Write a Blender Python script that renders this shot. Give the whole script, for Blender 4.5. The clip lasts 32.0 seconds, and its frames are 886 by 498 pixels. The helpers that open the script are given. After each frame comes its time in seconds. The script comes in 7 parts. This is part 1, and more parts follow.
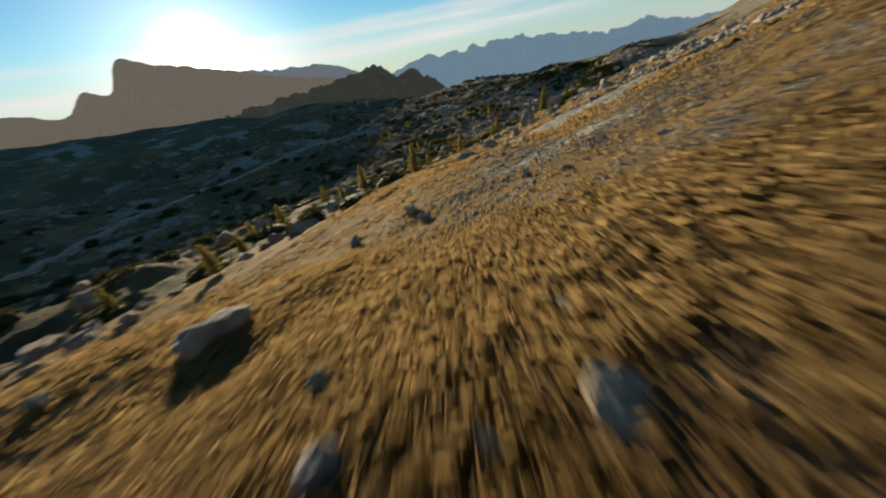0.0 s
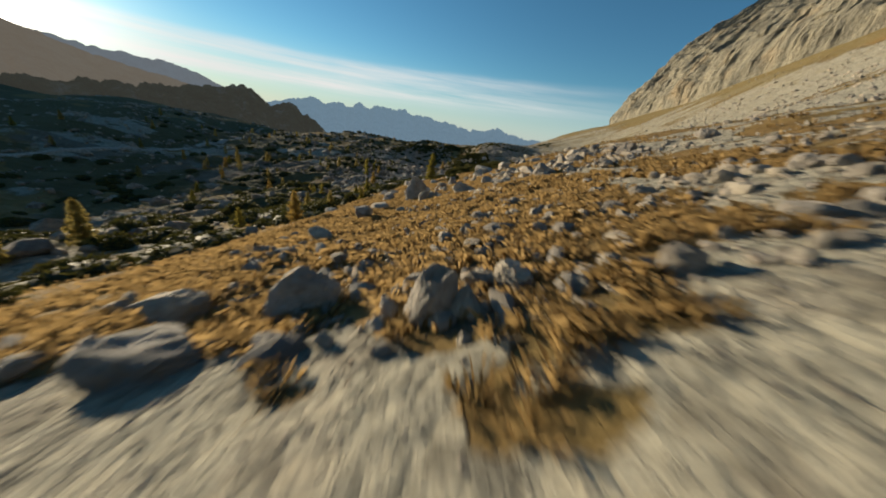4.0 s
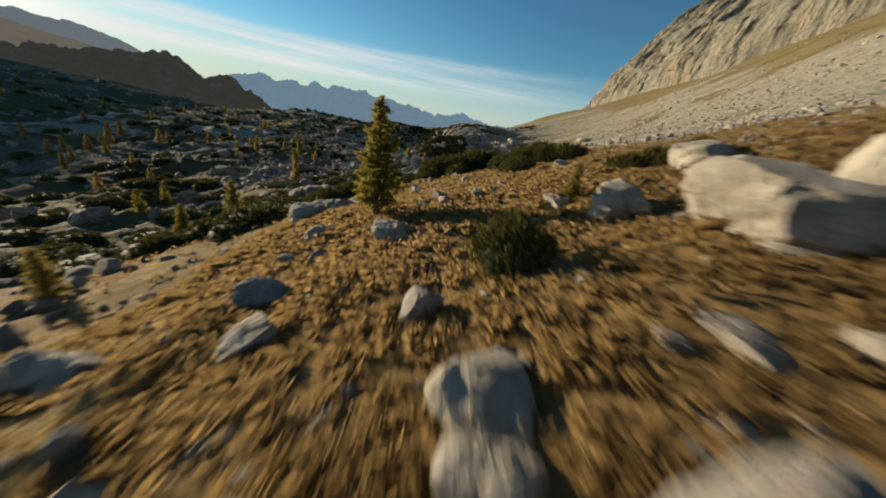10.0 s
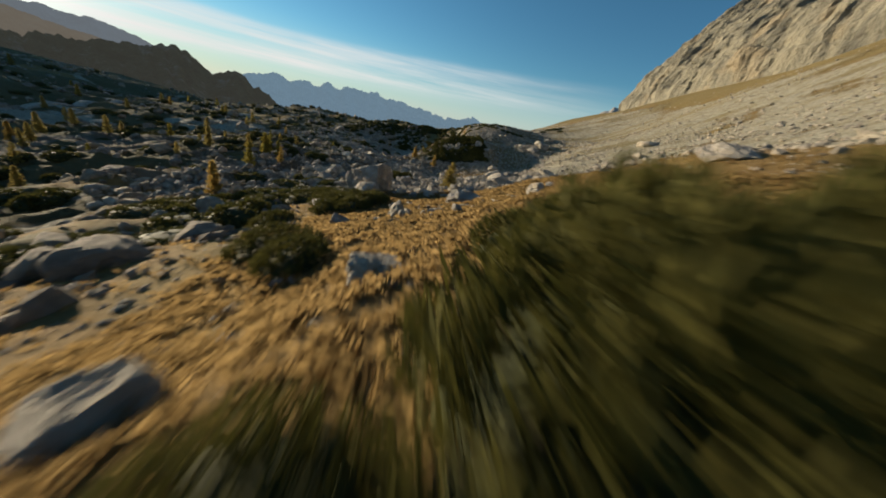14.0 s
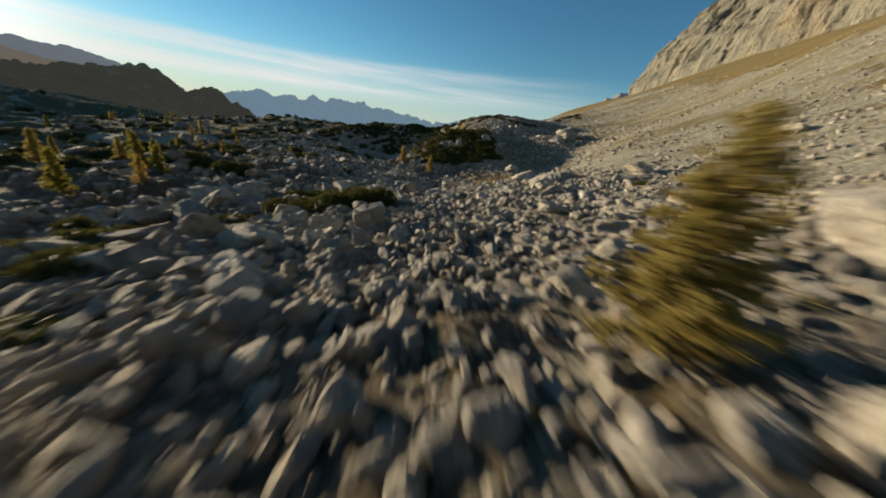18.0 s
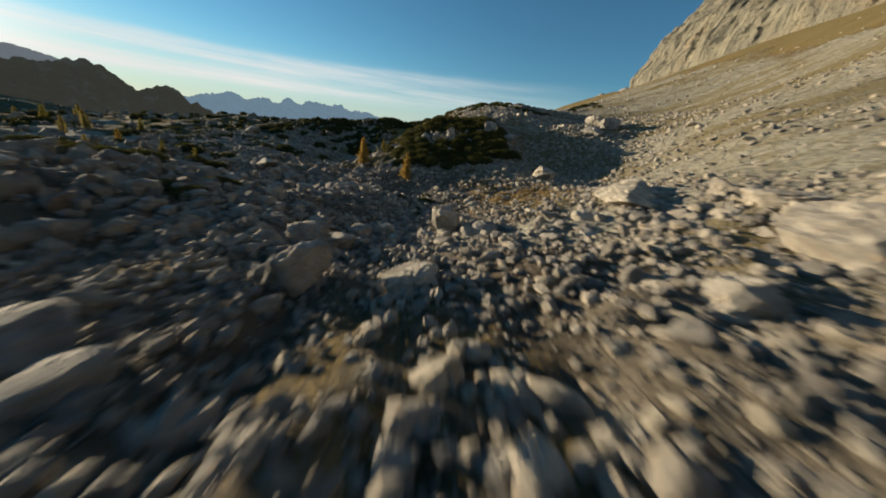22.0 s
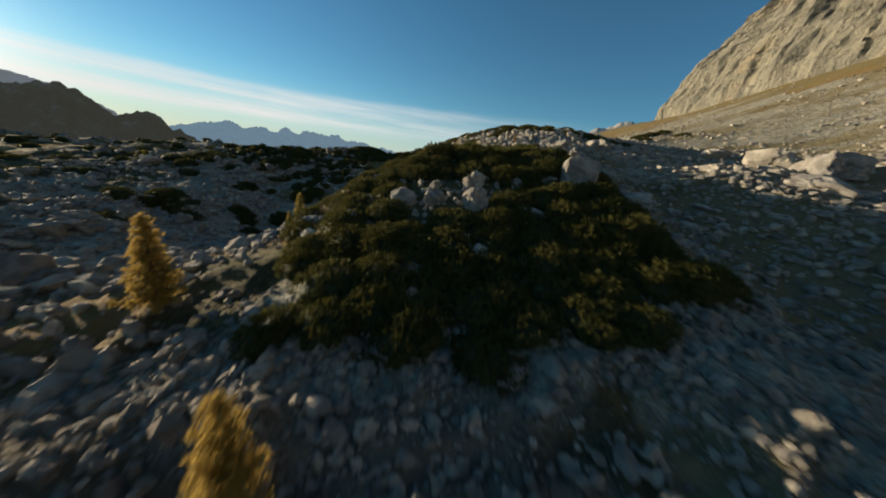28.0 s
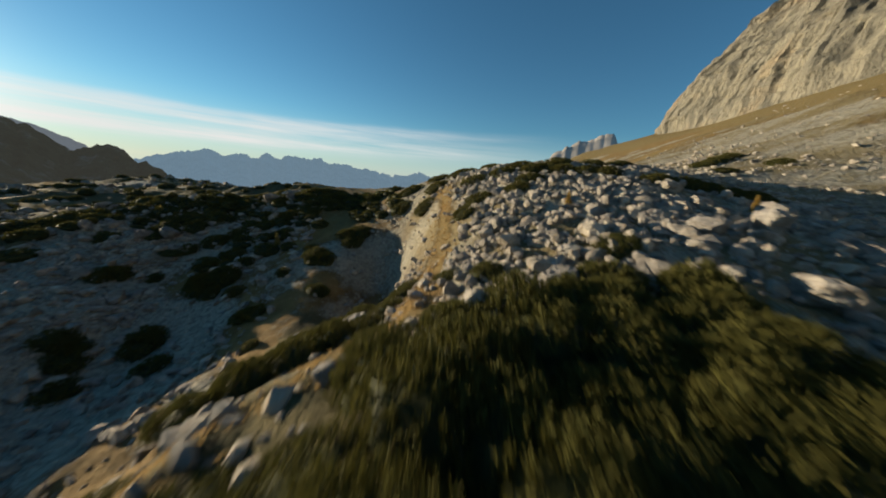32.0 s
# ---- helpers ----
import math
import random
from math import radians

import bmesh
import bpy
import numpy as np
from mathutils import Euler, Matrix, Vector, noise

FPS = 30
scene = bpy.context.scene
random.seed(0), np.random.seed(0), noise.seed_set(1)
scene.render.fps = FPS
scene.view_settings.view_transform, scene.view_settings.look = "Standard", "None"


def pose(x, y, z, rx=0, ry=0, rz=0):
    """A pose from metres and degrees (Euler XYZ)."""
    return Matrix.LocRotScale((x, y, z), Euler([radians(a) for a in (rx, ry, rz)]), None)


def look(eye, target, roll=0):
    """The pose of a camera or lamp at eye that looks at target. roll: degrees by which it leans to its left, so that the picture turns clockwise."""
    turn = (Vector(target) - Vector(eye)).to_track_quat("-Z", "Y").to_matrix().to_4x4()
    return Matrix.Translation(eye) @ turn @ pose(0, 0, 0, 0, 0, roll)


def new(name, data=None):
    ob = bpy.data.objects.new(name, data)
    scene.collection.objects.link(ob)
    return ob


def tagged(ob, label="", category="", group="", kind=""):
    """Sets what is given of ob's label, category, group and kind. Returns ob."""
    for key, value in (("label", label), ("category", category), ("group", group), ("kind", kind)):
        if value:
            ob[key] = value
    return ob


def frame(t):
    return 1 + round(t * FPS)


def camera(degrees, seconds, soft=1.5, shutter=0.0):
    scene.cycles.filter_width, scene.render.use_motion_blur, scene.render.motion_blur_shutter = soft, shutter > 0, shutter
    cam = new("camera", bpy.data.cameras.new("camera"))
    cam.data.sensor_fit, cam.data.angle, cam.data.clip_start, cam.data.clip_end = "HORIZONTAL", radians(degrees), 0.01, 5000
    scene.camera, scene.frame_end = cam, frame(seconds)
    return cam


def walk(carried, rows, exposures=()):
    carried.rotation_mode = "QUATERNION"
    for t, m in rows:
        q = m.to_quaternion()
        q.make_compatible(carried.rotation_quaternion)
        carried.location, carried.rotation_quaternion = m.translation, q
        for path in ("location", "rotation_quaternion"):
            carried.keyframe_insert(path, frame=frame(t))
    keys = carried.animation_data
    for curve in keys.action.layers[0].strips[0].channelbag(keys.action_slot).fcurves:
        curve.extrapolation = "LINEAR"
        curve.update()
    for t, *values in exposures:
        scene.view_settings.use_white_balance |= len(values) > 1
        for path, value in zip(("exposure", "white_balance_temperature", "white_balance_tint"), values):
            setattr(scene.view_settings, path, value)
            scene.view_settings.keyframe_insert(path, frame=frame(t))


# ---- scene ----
cam = camera(111.94, 32.0, soft=1.8, shutter=0.95)
PATH = [
    (0, (0.000, 0.000, 0.000), (-4.074, 7.451, -5.280), -10.21),
    (0.5, (-1.316, 2.620, -0.639), (-4.680, 10.533, -5.746), -8.80),
    (1, (-2.367, 5.304, -1.181), (-4.936, 13.645, -6.063), -6.63),
    (1.5, (-2.997, 7.639, -1.601), (-4.942, 16.263, -6.274), -4.16),
    (2, (-3.524, 9.902, -1.833), (-4.875, 18.742, -6.309), -1.22),
    (2.5, (-3.710, 11.876, -2.025), (-4.714, 20.851, -6.320), 1.54),
    (3, (-4.011, 14.003, -2.389), (-4.647, 23.106, -6.479), 4.49),
    (3.5, (-4.285, 15.913, -2.700), (-4.627, 25.106, -6.621), 6.78),
    (4, (-4.538, 18.295, -3.054), (-4.611, 27.556, -6.825), 8.93),
    (4.5, (-4.797, 20.421, -3.414), (-4.647, 29.715, -7.101), 10.51),
    (6.5, (-5.696, 33.018, -5.296), (-4.925, 42.319, -8.888), 12.32),
    (7, (-6.097, 36.518, -5.644), (-5.205, 45.791, -9.279), 11.57),
    (7.5, (-6.477, 39.516, -5.935), (-5.490, 48.754, -9.635), 10.60),
    (8, (-6.873, 42.721, -6.267), (-5.791, 51.913, -10.054), 9.67),
    (8.5, (-7.030, 45.625, -6.561), (-5.912, 54.784, -10.417), 9.27),
    (9, (-7.115, 48.935, -6.809), (-5.985, 58.059, -10.743), 9.40),
    (9.5, (-7.123, 52.172, -7.102), (-6.015, 61.275, -11.090), 9.75),
    (10, (-7.067, 55.302, -7.482), (-5.987, 64.398, -11.492), 10.39),
    (10.5, (-6.776, 58.301, -7.872), (-5.765, 67.401, -11.893), 10.78),
    (11, (-6.425, 61.273, -8.203), (-5.448, 70.377, -12.225), 11.14),
    (11.5, (-6.333, 64.724, -8.601), (-5.391, 73.842, -12.599), 11.25),
    (12, (-6.369, 67.983, -8.920), (-5.429, 77.103, -12.914), 11.53),
    (12.5, (-6.494, 71.189, -9.342), (-5.565, 80.314, -13.326), 11.75),
    (13, (-6.675, 74.970, -9.895), (-5.768, 84.106, -13.859), 11.89),
    (13.5, (-6.949, 78.509, -10.383), (-6.055, 87.653, -14.331), 11.95),
    (15.5, (-7.572, 94.441, -12.963), (-6.888, 103.611, -16.893), 10.73),
    (16, (-7.715, 98.190, -13.724), (-7.041, 107.371, -17.631), 10.23),
    (16.5, (-7.828, 101.383, -14.224), (-7.131, 110.572, -18.106), 9.75),
    (17, (-7.997, 105.158, -14.693), (-7.239, 114.348, -18.562), 9.13),
    (17.5, (-8.096, 108.586, -15.060), (-7.259, 117.776, -18.912), 8.44),
    (18, (-8.100, 112.545, -15.620), (-7.160, 121.743, -19.428), 7.83),
    (18.5, (-8.265, 116.369, -16.119), (-7.187, 125.563, -19.901), 7.48),
    (19, (-8.318, 120.374, -16.677), (-7.139, 129.566, -20.435), 7.03),
    (19.5, (-8.232, 124.053, -17.144), (-6.977, 133.248, -20.869), 6.81),
    (20, (-8.048, 128.025, -17.546), (-6.748, 137.222, -21.249), 6.71),
    (20.5, (-7.883, 131.695, -17.918), (-6.523, 140.890, -21.607), 6.68),
    (21, (-7.555, 136.345, -18.328), (-6.141, 145.532, -22.014), 6.84),
    (21.5, (-7.070, 140.515, -18.877), (-5.624, 149.702, -22.552), 7.09),
    (22, (-6.664, 145.031, -19.496), (-5.184, 154.221, -23.150), 7.44),
    (22.5, (-6.338, 148.724, -19.886), (-4.837, 157.918, -23.521), 7.69),
    (23, (-6.031, 152.735, -20.167), (-4.498, 161.934, -23.778), 7.93),
    (23.5, (-5.732, 156.402, -20.524), (-4.154, 165.616, -24.075), 8.15),
    (24, (-5.212, 160.425, -20.949), (-3.636, 169.671, -24.415), 8.38),
    (24.5, (-4.833, 163.948, -21.071), (-3.258, 173.220, -24.469), 8.41),
    (25, (-4.285, 168.033, -21.206), (-2.737, 177.354, -24.481), 8.72),
    (25.5, (-3.838, 171.880, -21.100), (-2.302, 181.245, -24.254), 8.78),
    (26, (-3.421, 176.091, -20.726), (-1.882, 185.493, -23.766), 8.81),
    (26.5, (-3.113, 179.566, -20.189), (-1.574, 188.995, -23.143), 8.83),
    (28.5, (-3.073, 190.777, -17.704), (-1.382, 200.255, -20.409), 7.57),
    (29, (-2.911, 194.158, -17.117), (-1.152, 203.645, -19.745), 6.81),
    (29.5, (-2.648, 197.285, -16.605), (-0.840, 206.780, -19.168), 6.11),
    (30, (-2.303, 200.809, -15.981), (-0.445, 210.310, -18.489), 5.55),
    (30.5, (-1.910, 203.834, -15.459), (-0.018, 213.347, -17.891), 5.34),
    (31, (-1.336, 207.139, -14.567), (0.571, 216.664, -16.942), 5.22),
    (31.5, (-0.694, 210.347, -13.787), (1.233, 219.886, -16.086), 5.24),
    (32, (0.000, 213.906, -12.901), (1.956, 223.460, -15.115), 5.32),
]
walk(cam, [(t, look(eye, target, roll)) for t, eye, target, roll in PATH])

# ---- world, sun, exposure ----
SUN_AZ, SUN_EL = -57.0, 4.6          # degrees to the right of +y, degrees up
world = bpy.data.worlds.new("world")
scene.world = world
world.use_nodes = True
wt = world.node_tree
wt.nodes.clear()
w_out = wt.nodes.new("ShaderNodeOutputWorld")
w_bg = wt.nodes.new("ShaderNodeBackground")
w_sky = wt.nodes.new("ShaderNodeTexSky")
w_sky.sky_type = "NISHITA"
w_sky.sun_disc = False
w_sky.sun_elevation, w_sky.sun_rotation = radians(SUN_EL), radians(SUN_AZ % 360)
w_sky.altitude, w_sky.air_density, w_sky.dust_density, w_sky.ozone_density = 2300, 1.0, 0.3, 2.4
w_bg.inputs["Strength"].default_value = 0.155
w_tint = wt.nodes.new("ShaderNodeHueSaturation")
w_tint.inputs["Saturation"].default_value, w_tint.inputs["Value"].default_value = 1.06, 1.06
w_cast = wt.nodes.new("ShaderNodeMix")
w_cast.data_type, w_cast.blend_type = "RGBA", "MULTIPLY"
w_cast.inputs[0].default_value = 1.0
w_cast.inputs[7].default_value = (0.97, 1.15, 1.08, 1)
wt.links.new(w_sky.outputs[0], w_cast.inputs[6])
wt.links.new(w_cast.outputs[2], w_tint.inputs["Color"])
# a veil of cirrus low over the western horizon, thinning out to the north
w_dir = wt.nodes.new("ShaderNodeTexCoord").outputs["Generated"]


def w_math(op, a, b=0.0, c=0.0):
    n = wt.nodes.new("ShaderNodeMath")
    n.operation = op
    for i, v in enumerate((a, b, c)):
        if isinstance(v, bpy.types.NodeSocket):
            wt.links.new(v, n.inputs[i])
        else:
            n.inputs[i].default_value = v
    return n.outputs[0]


def w_step(v, lo, hi):
    n = wt.nodes.new("ShaderNodeMapRange")
    n.interpolation_type = "SMOOTHSTEP"
    n.inputs["From Min"].default_value, n.inputs["From Max"].default_value = lo, hi
    wt.links.new(v, n.inputs["Value"])
    return n.outputs[0]


def w_noise(scale, stretch, detail):
    m = wt.nodes.new("ShaderNodeMapping")
    m.inputs["Scale"].default_value = stretch
    wt.links.new(w_dir, m.inputs["Vector"])
    n = wt.nodes.new("ShaderNodeTexNoise")
    n.inputs["Scale"].default_value, n.inputs["Detail"].default_value, n.inputs["Roughness"].default_value = scale, detail, 0.6
    wt.links.new(m.outputs[0], n.inputs["Vector"])
    return n.outputs["Fac"]


w_xyz = wt.nodes.new("ShaderNodeSeparateXYZ")
wt.links.new(w_dir, w_xyz.inputs[0])
w_x, w_y, w_z = w_xyz.outputs
w_up = w_math("ADD", w_z, w_math("MULTIPLY", w_math("SUBTRACT", w_noise(2.5, (1, 1, 3), 3), 0.5), 0.03))
w_up = w_math("SUBTRACT", w_up, w_math("MULTIPLY", w_x, 0.035))
band = w_math("MULTIPLY", w_step(w_up, 0.035, 0.085), w_step(w_up, 0.150, 0.126))
band2 = w_math("MULTIPLY", w_step(w_up, 0.055, 0.07), w_step(w_up, 0.098, 0.082))
streak = w_step(w_noise(2.2, (1, 1, 20), 5), 0.22, 0.7)
west = w_step(w_math("SUBTRACT", w_math("MULTIPLY", w_y, 0.35), w_x), -0.25, 0.55)
veil = w_math("MULTIPLY", w_math("MULTIPLY", w_math("ADD", w_math("MULTIPLY", band, 0.75), w_math("MULTIPLY", band2, 0.35)), streak), west)
w_haze = wt.nodes.new("ShaderNodeMix")
w_haze.data_type = "RGBA"
wt.links.new(w_math("MULTIPLY", w_step(w_z, 0.17, -0.01), 0.72), w_haze.inputs[0])
wt.links.new(w_tint.outputs[0], w_haze.inputs[6])
w_haze.inputs[7].default_value = (3.25, 3.85, 4.05, 1)
w_mix = wt.nodes.new("ShaderNodeMix")
w_mix.data_type = "RGBA"
wt.links.new(veil, w_mix.inputs[0])
wt.links.new(w_haze.outputs[2], w_mix.inputs[6])
w_mix.inputs[7].default_value = (5.3, 5.2, 5.05, 1)
# bright haze close about the sun
sun_to = Vector((math.sin(radians(SUN_AZ)) * math.cos(radians(SUN_EL)), math.cos(radians(SUN_AZ)) * math.cos(radians(SUN_EL)), math.sin(radians(SUN_EL))))
w_dot = wt.nodes.new("ShaderNodeVectorMath")
w_dot.operation = "DOT_PRODUCT"
wt.links.new(w_dir, w_dot.inputs[0])
w_dot.inputs[1].default_value = sun_to
w_near = w_math("MAXIMUM", w_dot.outputs["Value"], 0.0)
w_halo = w_math("ADD", w_math("MULTIPLY", w_math("POWER", w_near, 900.0), 60.0), w_math("MULTIPLY", w_math("POWER", w_near, 70.0), 3.8))
w_glow = wt.nodes.new("ShaderNodeMix")
w_glow.data_type, w_glow.blend_type = "RGBA", "ADD"
w_glow.inputs[0].default_value = 1.0
w_warm = wt.nodes.new("ShaderNodeMix")
w_warm.data_type, w_warm.blend_type = "RGBA", "MULTIPLY"
w_warm.inputs[0].default_value = 1.0
w_warm.inputs[7].default_value = (1.0, 0.93, 0.78, 1)
wt.links.new(w_halo, w_warm.inputs[6])
wt.links.new(w_mix.outputs[2], w_glow.inputs[6])
wt.links.new(w_warm.outputs[2], w_glow.inputs[7])
wt.links.new(w_glow.outputs[2], w_bg.inputs["Color"])
wt.links.new(w_bg.outputs[0], w_out.inputs["Surface"])

sun = new("sun", bpy.data.lights.new("sun", "SUN"))
sun.data.energy, sun.data.angle, sun.data.color = 8.8, radians(0.6), (1.0, 0.83, 0.57)
sun.matrix_world = look(sun_to * 400, (0, 0, 0))

# ---- shape helpers ----


def hash01(ix, iy, iz, seed):
    h = (ix.astype(np.int64) * 374761393 + iy.astype(np.int64) * 668265263 + iz.astype(np.int64) * 2147483647 + seed * 1274126177) & 0xFFFFFFFF
    h = ((h ^ (h >> 13)) * 1274126177) & 0xFFFFFFFF
    return ((h ^ (h >> 16)) & 0xFFFFFF) / float(0xFFFFFF)


def vnoise(x, y, z=0.0, seed=0):
    """Smooth value noise, -1 to 1."""
    x, y, z = np.broadcast_arrays(np.asarray(x, float), np.asarray(y, float), np.asarray(z, float))
    ix, iy, iz = np.floor(x), np.floor(y), np.floor(z)
    fx, fy, fz = x - ix, y - iy, z - iz
    ux, uy, uz = fx * fx * (3 - 2 * fx), fy * fy * (3 - 2 * fy), fz * fz * (3 - 2 * fz)
    out = 0.0
    for a in (0, 1):
        for b in (0, 1):
            for c in (0, 1):
                w = (ux if a else 1 - ux) * (uy if b else 1 - uy) * (uz if c else 1 - uz)
                out = out + w * hash01(ix + a, iy + b, iz + c, seed)
    return out * 2 - 1


def fbm(x, y, z=0.0, octaves=4, seed=0, gain=0.5):
    out, amp = 0.0, 1.0
    for k in range(octaves):
        out = out + amp * vnoise(np.asarray(x) * 2**k + 17.3 * k, np.asarray(y) * 2**k - 9.1 * k, np.asarray(z) * 2**k, seed + k)
        amp *= gain
    return out


def ridged(x, y, z=0.0, octaves=4, seed=0):
    out, amp = 0.0, 1.0
    for k in range(octaves):
        out = out + amp * (1 - 2 * np.abs(vnoise(np.asarray(x) * 2**k, np.asarray(y) * 2**k, np.asarray(z) * 2**k, seed + k)))
        amp *= 0.5
    return out


def curve_at(t, knots):
    """A smooth line through (t, value) pairs, level past its ends."""
    ks = np.array([k[0] for k in knots], float)
    vs = np.array([k[1] for k in knots], float)
    t = np.clip(np.asarray(t, float), ks[0], ks[-1])
    i = np.clip(np.searchsorted(ks, t, side="right") - 1, 0, len(ks) - 2)
    slope = np.gradient(vs, ks)
    h = ks[i + 1] - ks[i]
    u = (t - ks[i]) / h
    return (2 * u**3 - 3 * u**2 + 1) * vs[i] + (u**3 - 2 * u**2 + u) * h * slope[i] + (3 * u**2 - 2 * u**3) * vs[i + 1] + (u**3 - u**2) * h * slope[i + 1]


def sstep(a, b, x):
    u = np.clip((np.asarray(x, float) - a) / (b - a), 0, 1)
    return u * u * (3 - 2 * u)


# ---- the lie of the land: heights along lines that run up the valley (y, z) ----
FAR_END = [(450, -32), (700, -70), (1400, -170), (4600, -420)]
SPINE = [(-60, 3), (-10, -3.6), (0, -4.3), (13, -4.9), (22, -5.7), (35, -7.7), (47, -9.1), (60, -10.2), (78, -12.2), (95, -15), (105, -16.8), (118, -19), (130, -20.6), (153, -24.6), (170, -27.6), (183, -28.6), (190, -28.4), (197, -26.4), (205, -24), (214, -22), (223, -21.6), (229, -24), (238, -26.6), (248, -26.4), (262, -23.4), (290, -19.5), (330, -21)] + FAR_END
BENCH = [(-60, 10), (0, 2.2), (15, 1.0), (33, -1.3), (53, -3.3), (64, -4.6), (85, -8.4), (105, -11.2), (120, -15.5), (132, -19), (150, -21), (165, -23), (180, -25.4), (190, -25.2), (200, -22.6), (212, -18.8), (222, -17.3), (235, -15.9), (255, -13.6), (275, -13.5), (310, -16), (350, -20)] + FAR_END
TALUS = [(-60, 34), (0, 23), (40, 14), (90, 5.5), (134, -2.5), (155, -6), (185, -8.2), (207, -10.8), (225, -11.8), (250, -8), (280, -8), (320, -11.5), (370, -18)] + FAR_END
FOOT = [(-60, 100), (40, 72), (90, 60), (150, 48), (180, 42), (214, 34), (240, 31), (265, 28), (290, 24.5), (317, 20.5), (345, 16), (400, 4)] + FAR_END
SHOULDER = [(-60, -3), (0, -6.5), (20, -8.6), (40, -11.2), (60, -13.4), (78, -15.8), (98, -18.3), (112, -20), (128, -22), (153, -25), (170, -26.6), (188, -29.4), (196, -28.6), (205, -27), (214, -27.4), (225, -30.2), (235, -31), (248, -30.5), (263, -26), (290, -19.5), (330, -21)] + FAR_END
SLOPE = [(-60, -9), (0, -12.5), (20, -14.5), (40, -17.2), (60, -20), (89, -23.2), (114, -25), (130, -25.6), (149, -26.2), (166, -24.9), (188, -28.8), (202, -29.8), (222, -31.5), (245, -32.5), (265, -29.5), (280, -25.5), (310, -23)] + FAR_END
BASIN = [(-60, -17), (0, -20), (30, -23), (60, -27.5), (95, -29), (122, -31), (160, -29), (190, -30), (216, -31.5), (250, -32), (275, -29), (300, -27)] + FAR_END
VALLEY = [(-60, -36), (20, -40), (60, -44), (100, -45), (130, -44.5), (165, -42), (190, -39.5), (225, -40), (250, -36.5), (300, -33)] + FAR_END
LINES = [(-220.0, VALLEY, -8.0), (-120.0, VALLEY, 0.0), (-58.0, BASIN, 0.0), (-32.0, SLOPE, 0.0), (-15.0, SHOULDER, 0.0), (-6.0, SPINE, 0.0), (9.0, BENCH, 0.0), (50.0, TALUS, 0.0), (130.0, FOOT, 0.0), (260.0, FOOT, 30.0)]
# rises and hollows: x, y, reach in x, reach in y, height
MOUNDS = [(4, 216, 9, 7, 0.8), (-27, 244, 8, 13, -2.6), (21, 182, 7, 10, -2.0), (21, 199, 7, 9, -3.0), (29, 192, 8, 9, -2.0), (-35, 287, 32, 10, 2.4), (-12.5, 181, 4.5, 12, 1.6), (37, 203, 9, 8, -2.2), (-1.4, 250, 4.8, 11, -6.5), (19, 211, 6, 8, -2.2), (1.5, 256, 4.2, 8, -4.5), (10, 206, 3.5, 7, 0.6), (-12.6, 134.6, 2.6, 4, 0.5)]


def land(x, y):
    """The smooth ground, without its stones and tussocks."""
    x, y = np.broadcast_arrays(np.asarray(x, float), np.asarray(y, float))
    xs = np.array([l[0] for l in LINES])
    zs = np.stack([curve_at(y, l[1]) + l[2] for l in LINES])
    slope = np.gradient(zs, xs, axis=0)
    i = np.clip(np.searchsorted(xs, x, side="right") - 1, 0, len(xs) - 2)
    pick = lambda a, k: np.take_along_axis(a, k[None], 0)[0]
    h = xs[i + 1] - xs[i]
    u = np.clip((x - xs[i]) / h, 0, 1)
    z = (2 * u**3 - 3 * u**2 + 1) * pick(zs, i) + (u**3 - 2 * u**2 + u) * h * pick(slope, i) + (3 * u**2 - 2 * u**3) * pick(zs, i + 1) + (u**3 - u**2) * h * pick(slope, i + 1)
    for mx, my, rx, ry, mh in MOUNDS:
        z = z + mh * np.exp(-(((x - mx) / rx) ** 2) - ((y - my) / ry) ** 2)
    return z


# ---- materials ----


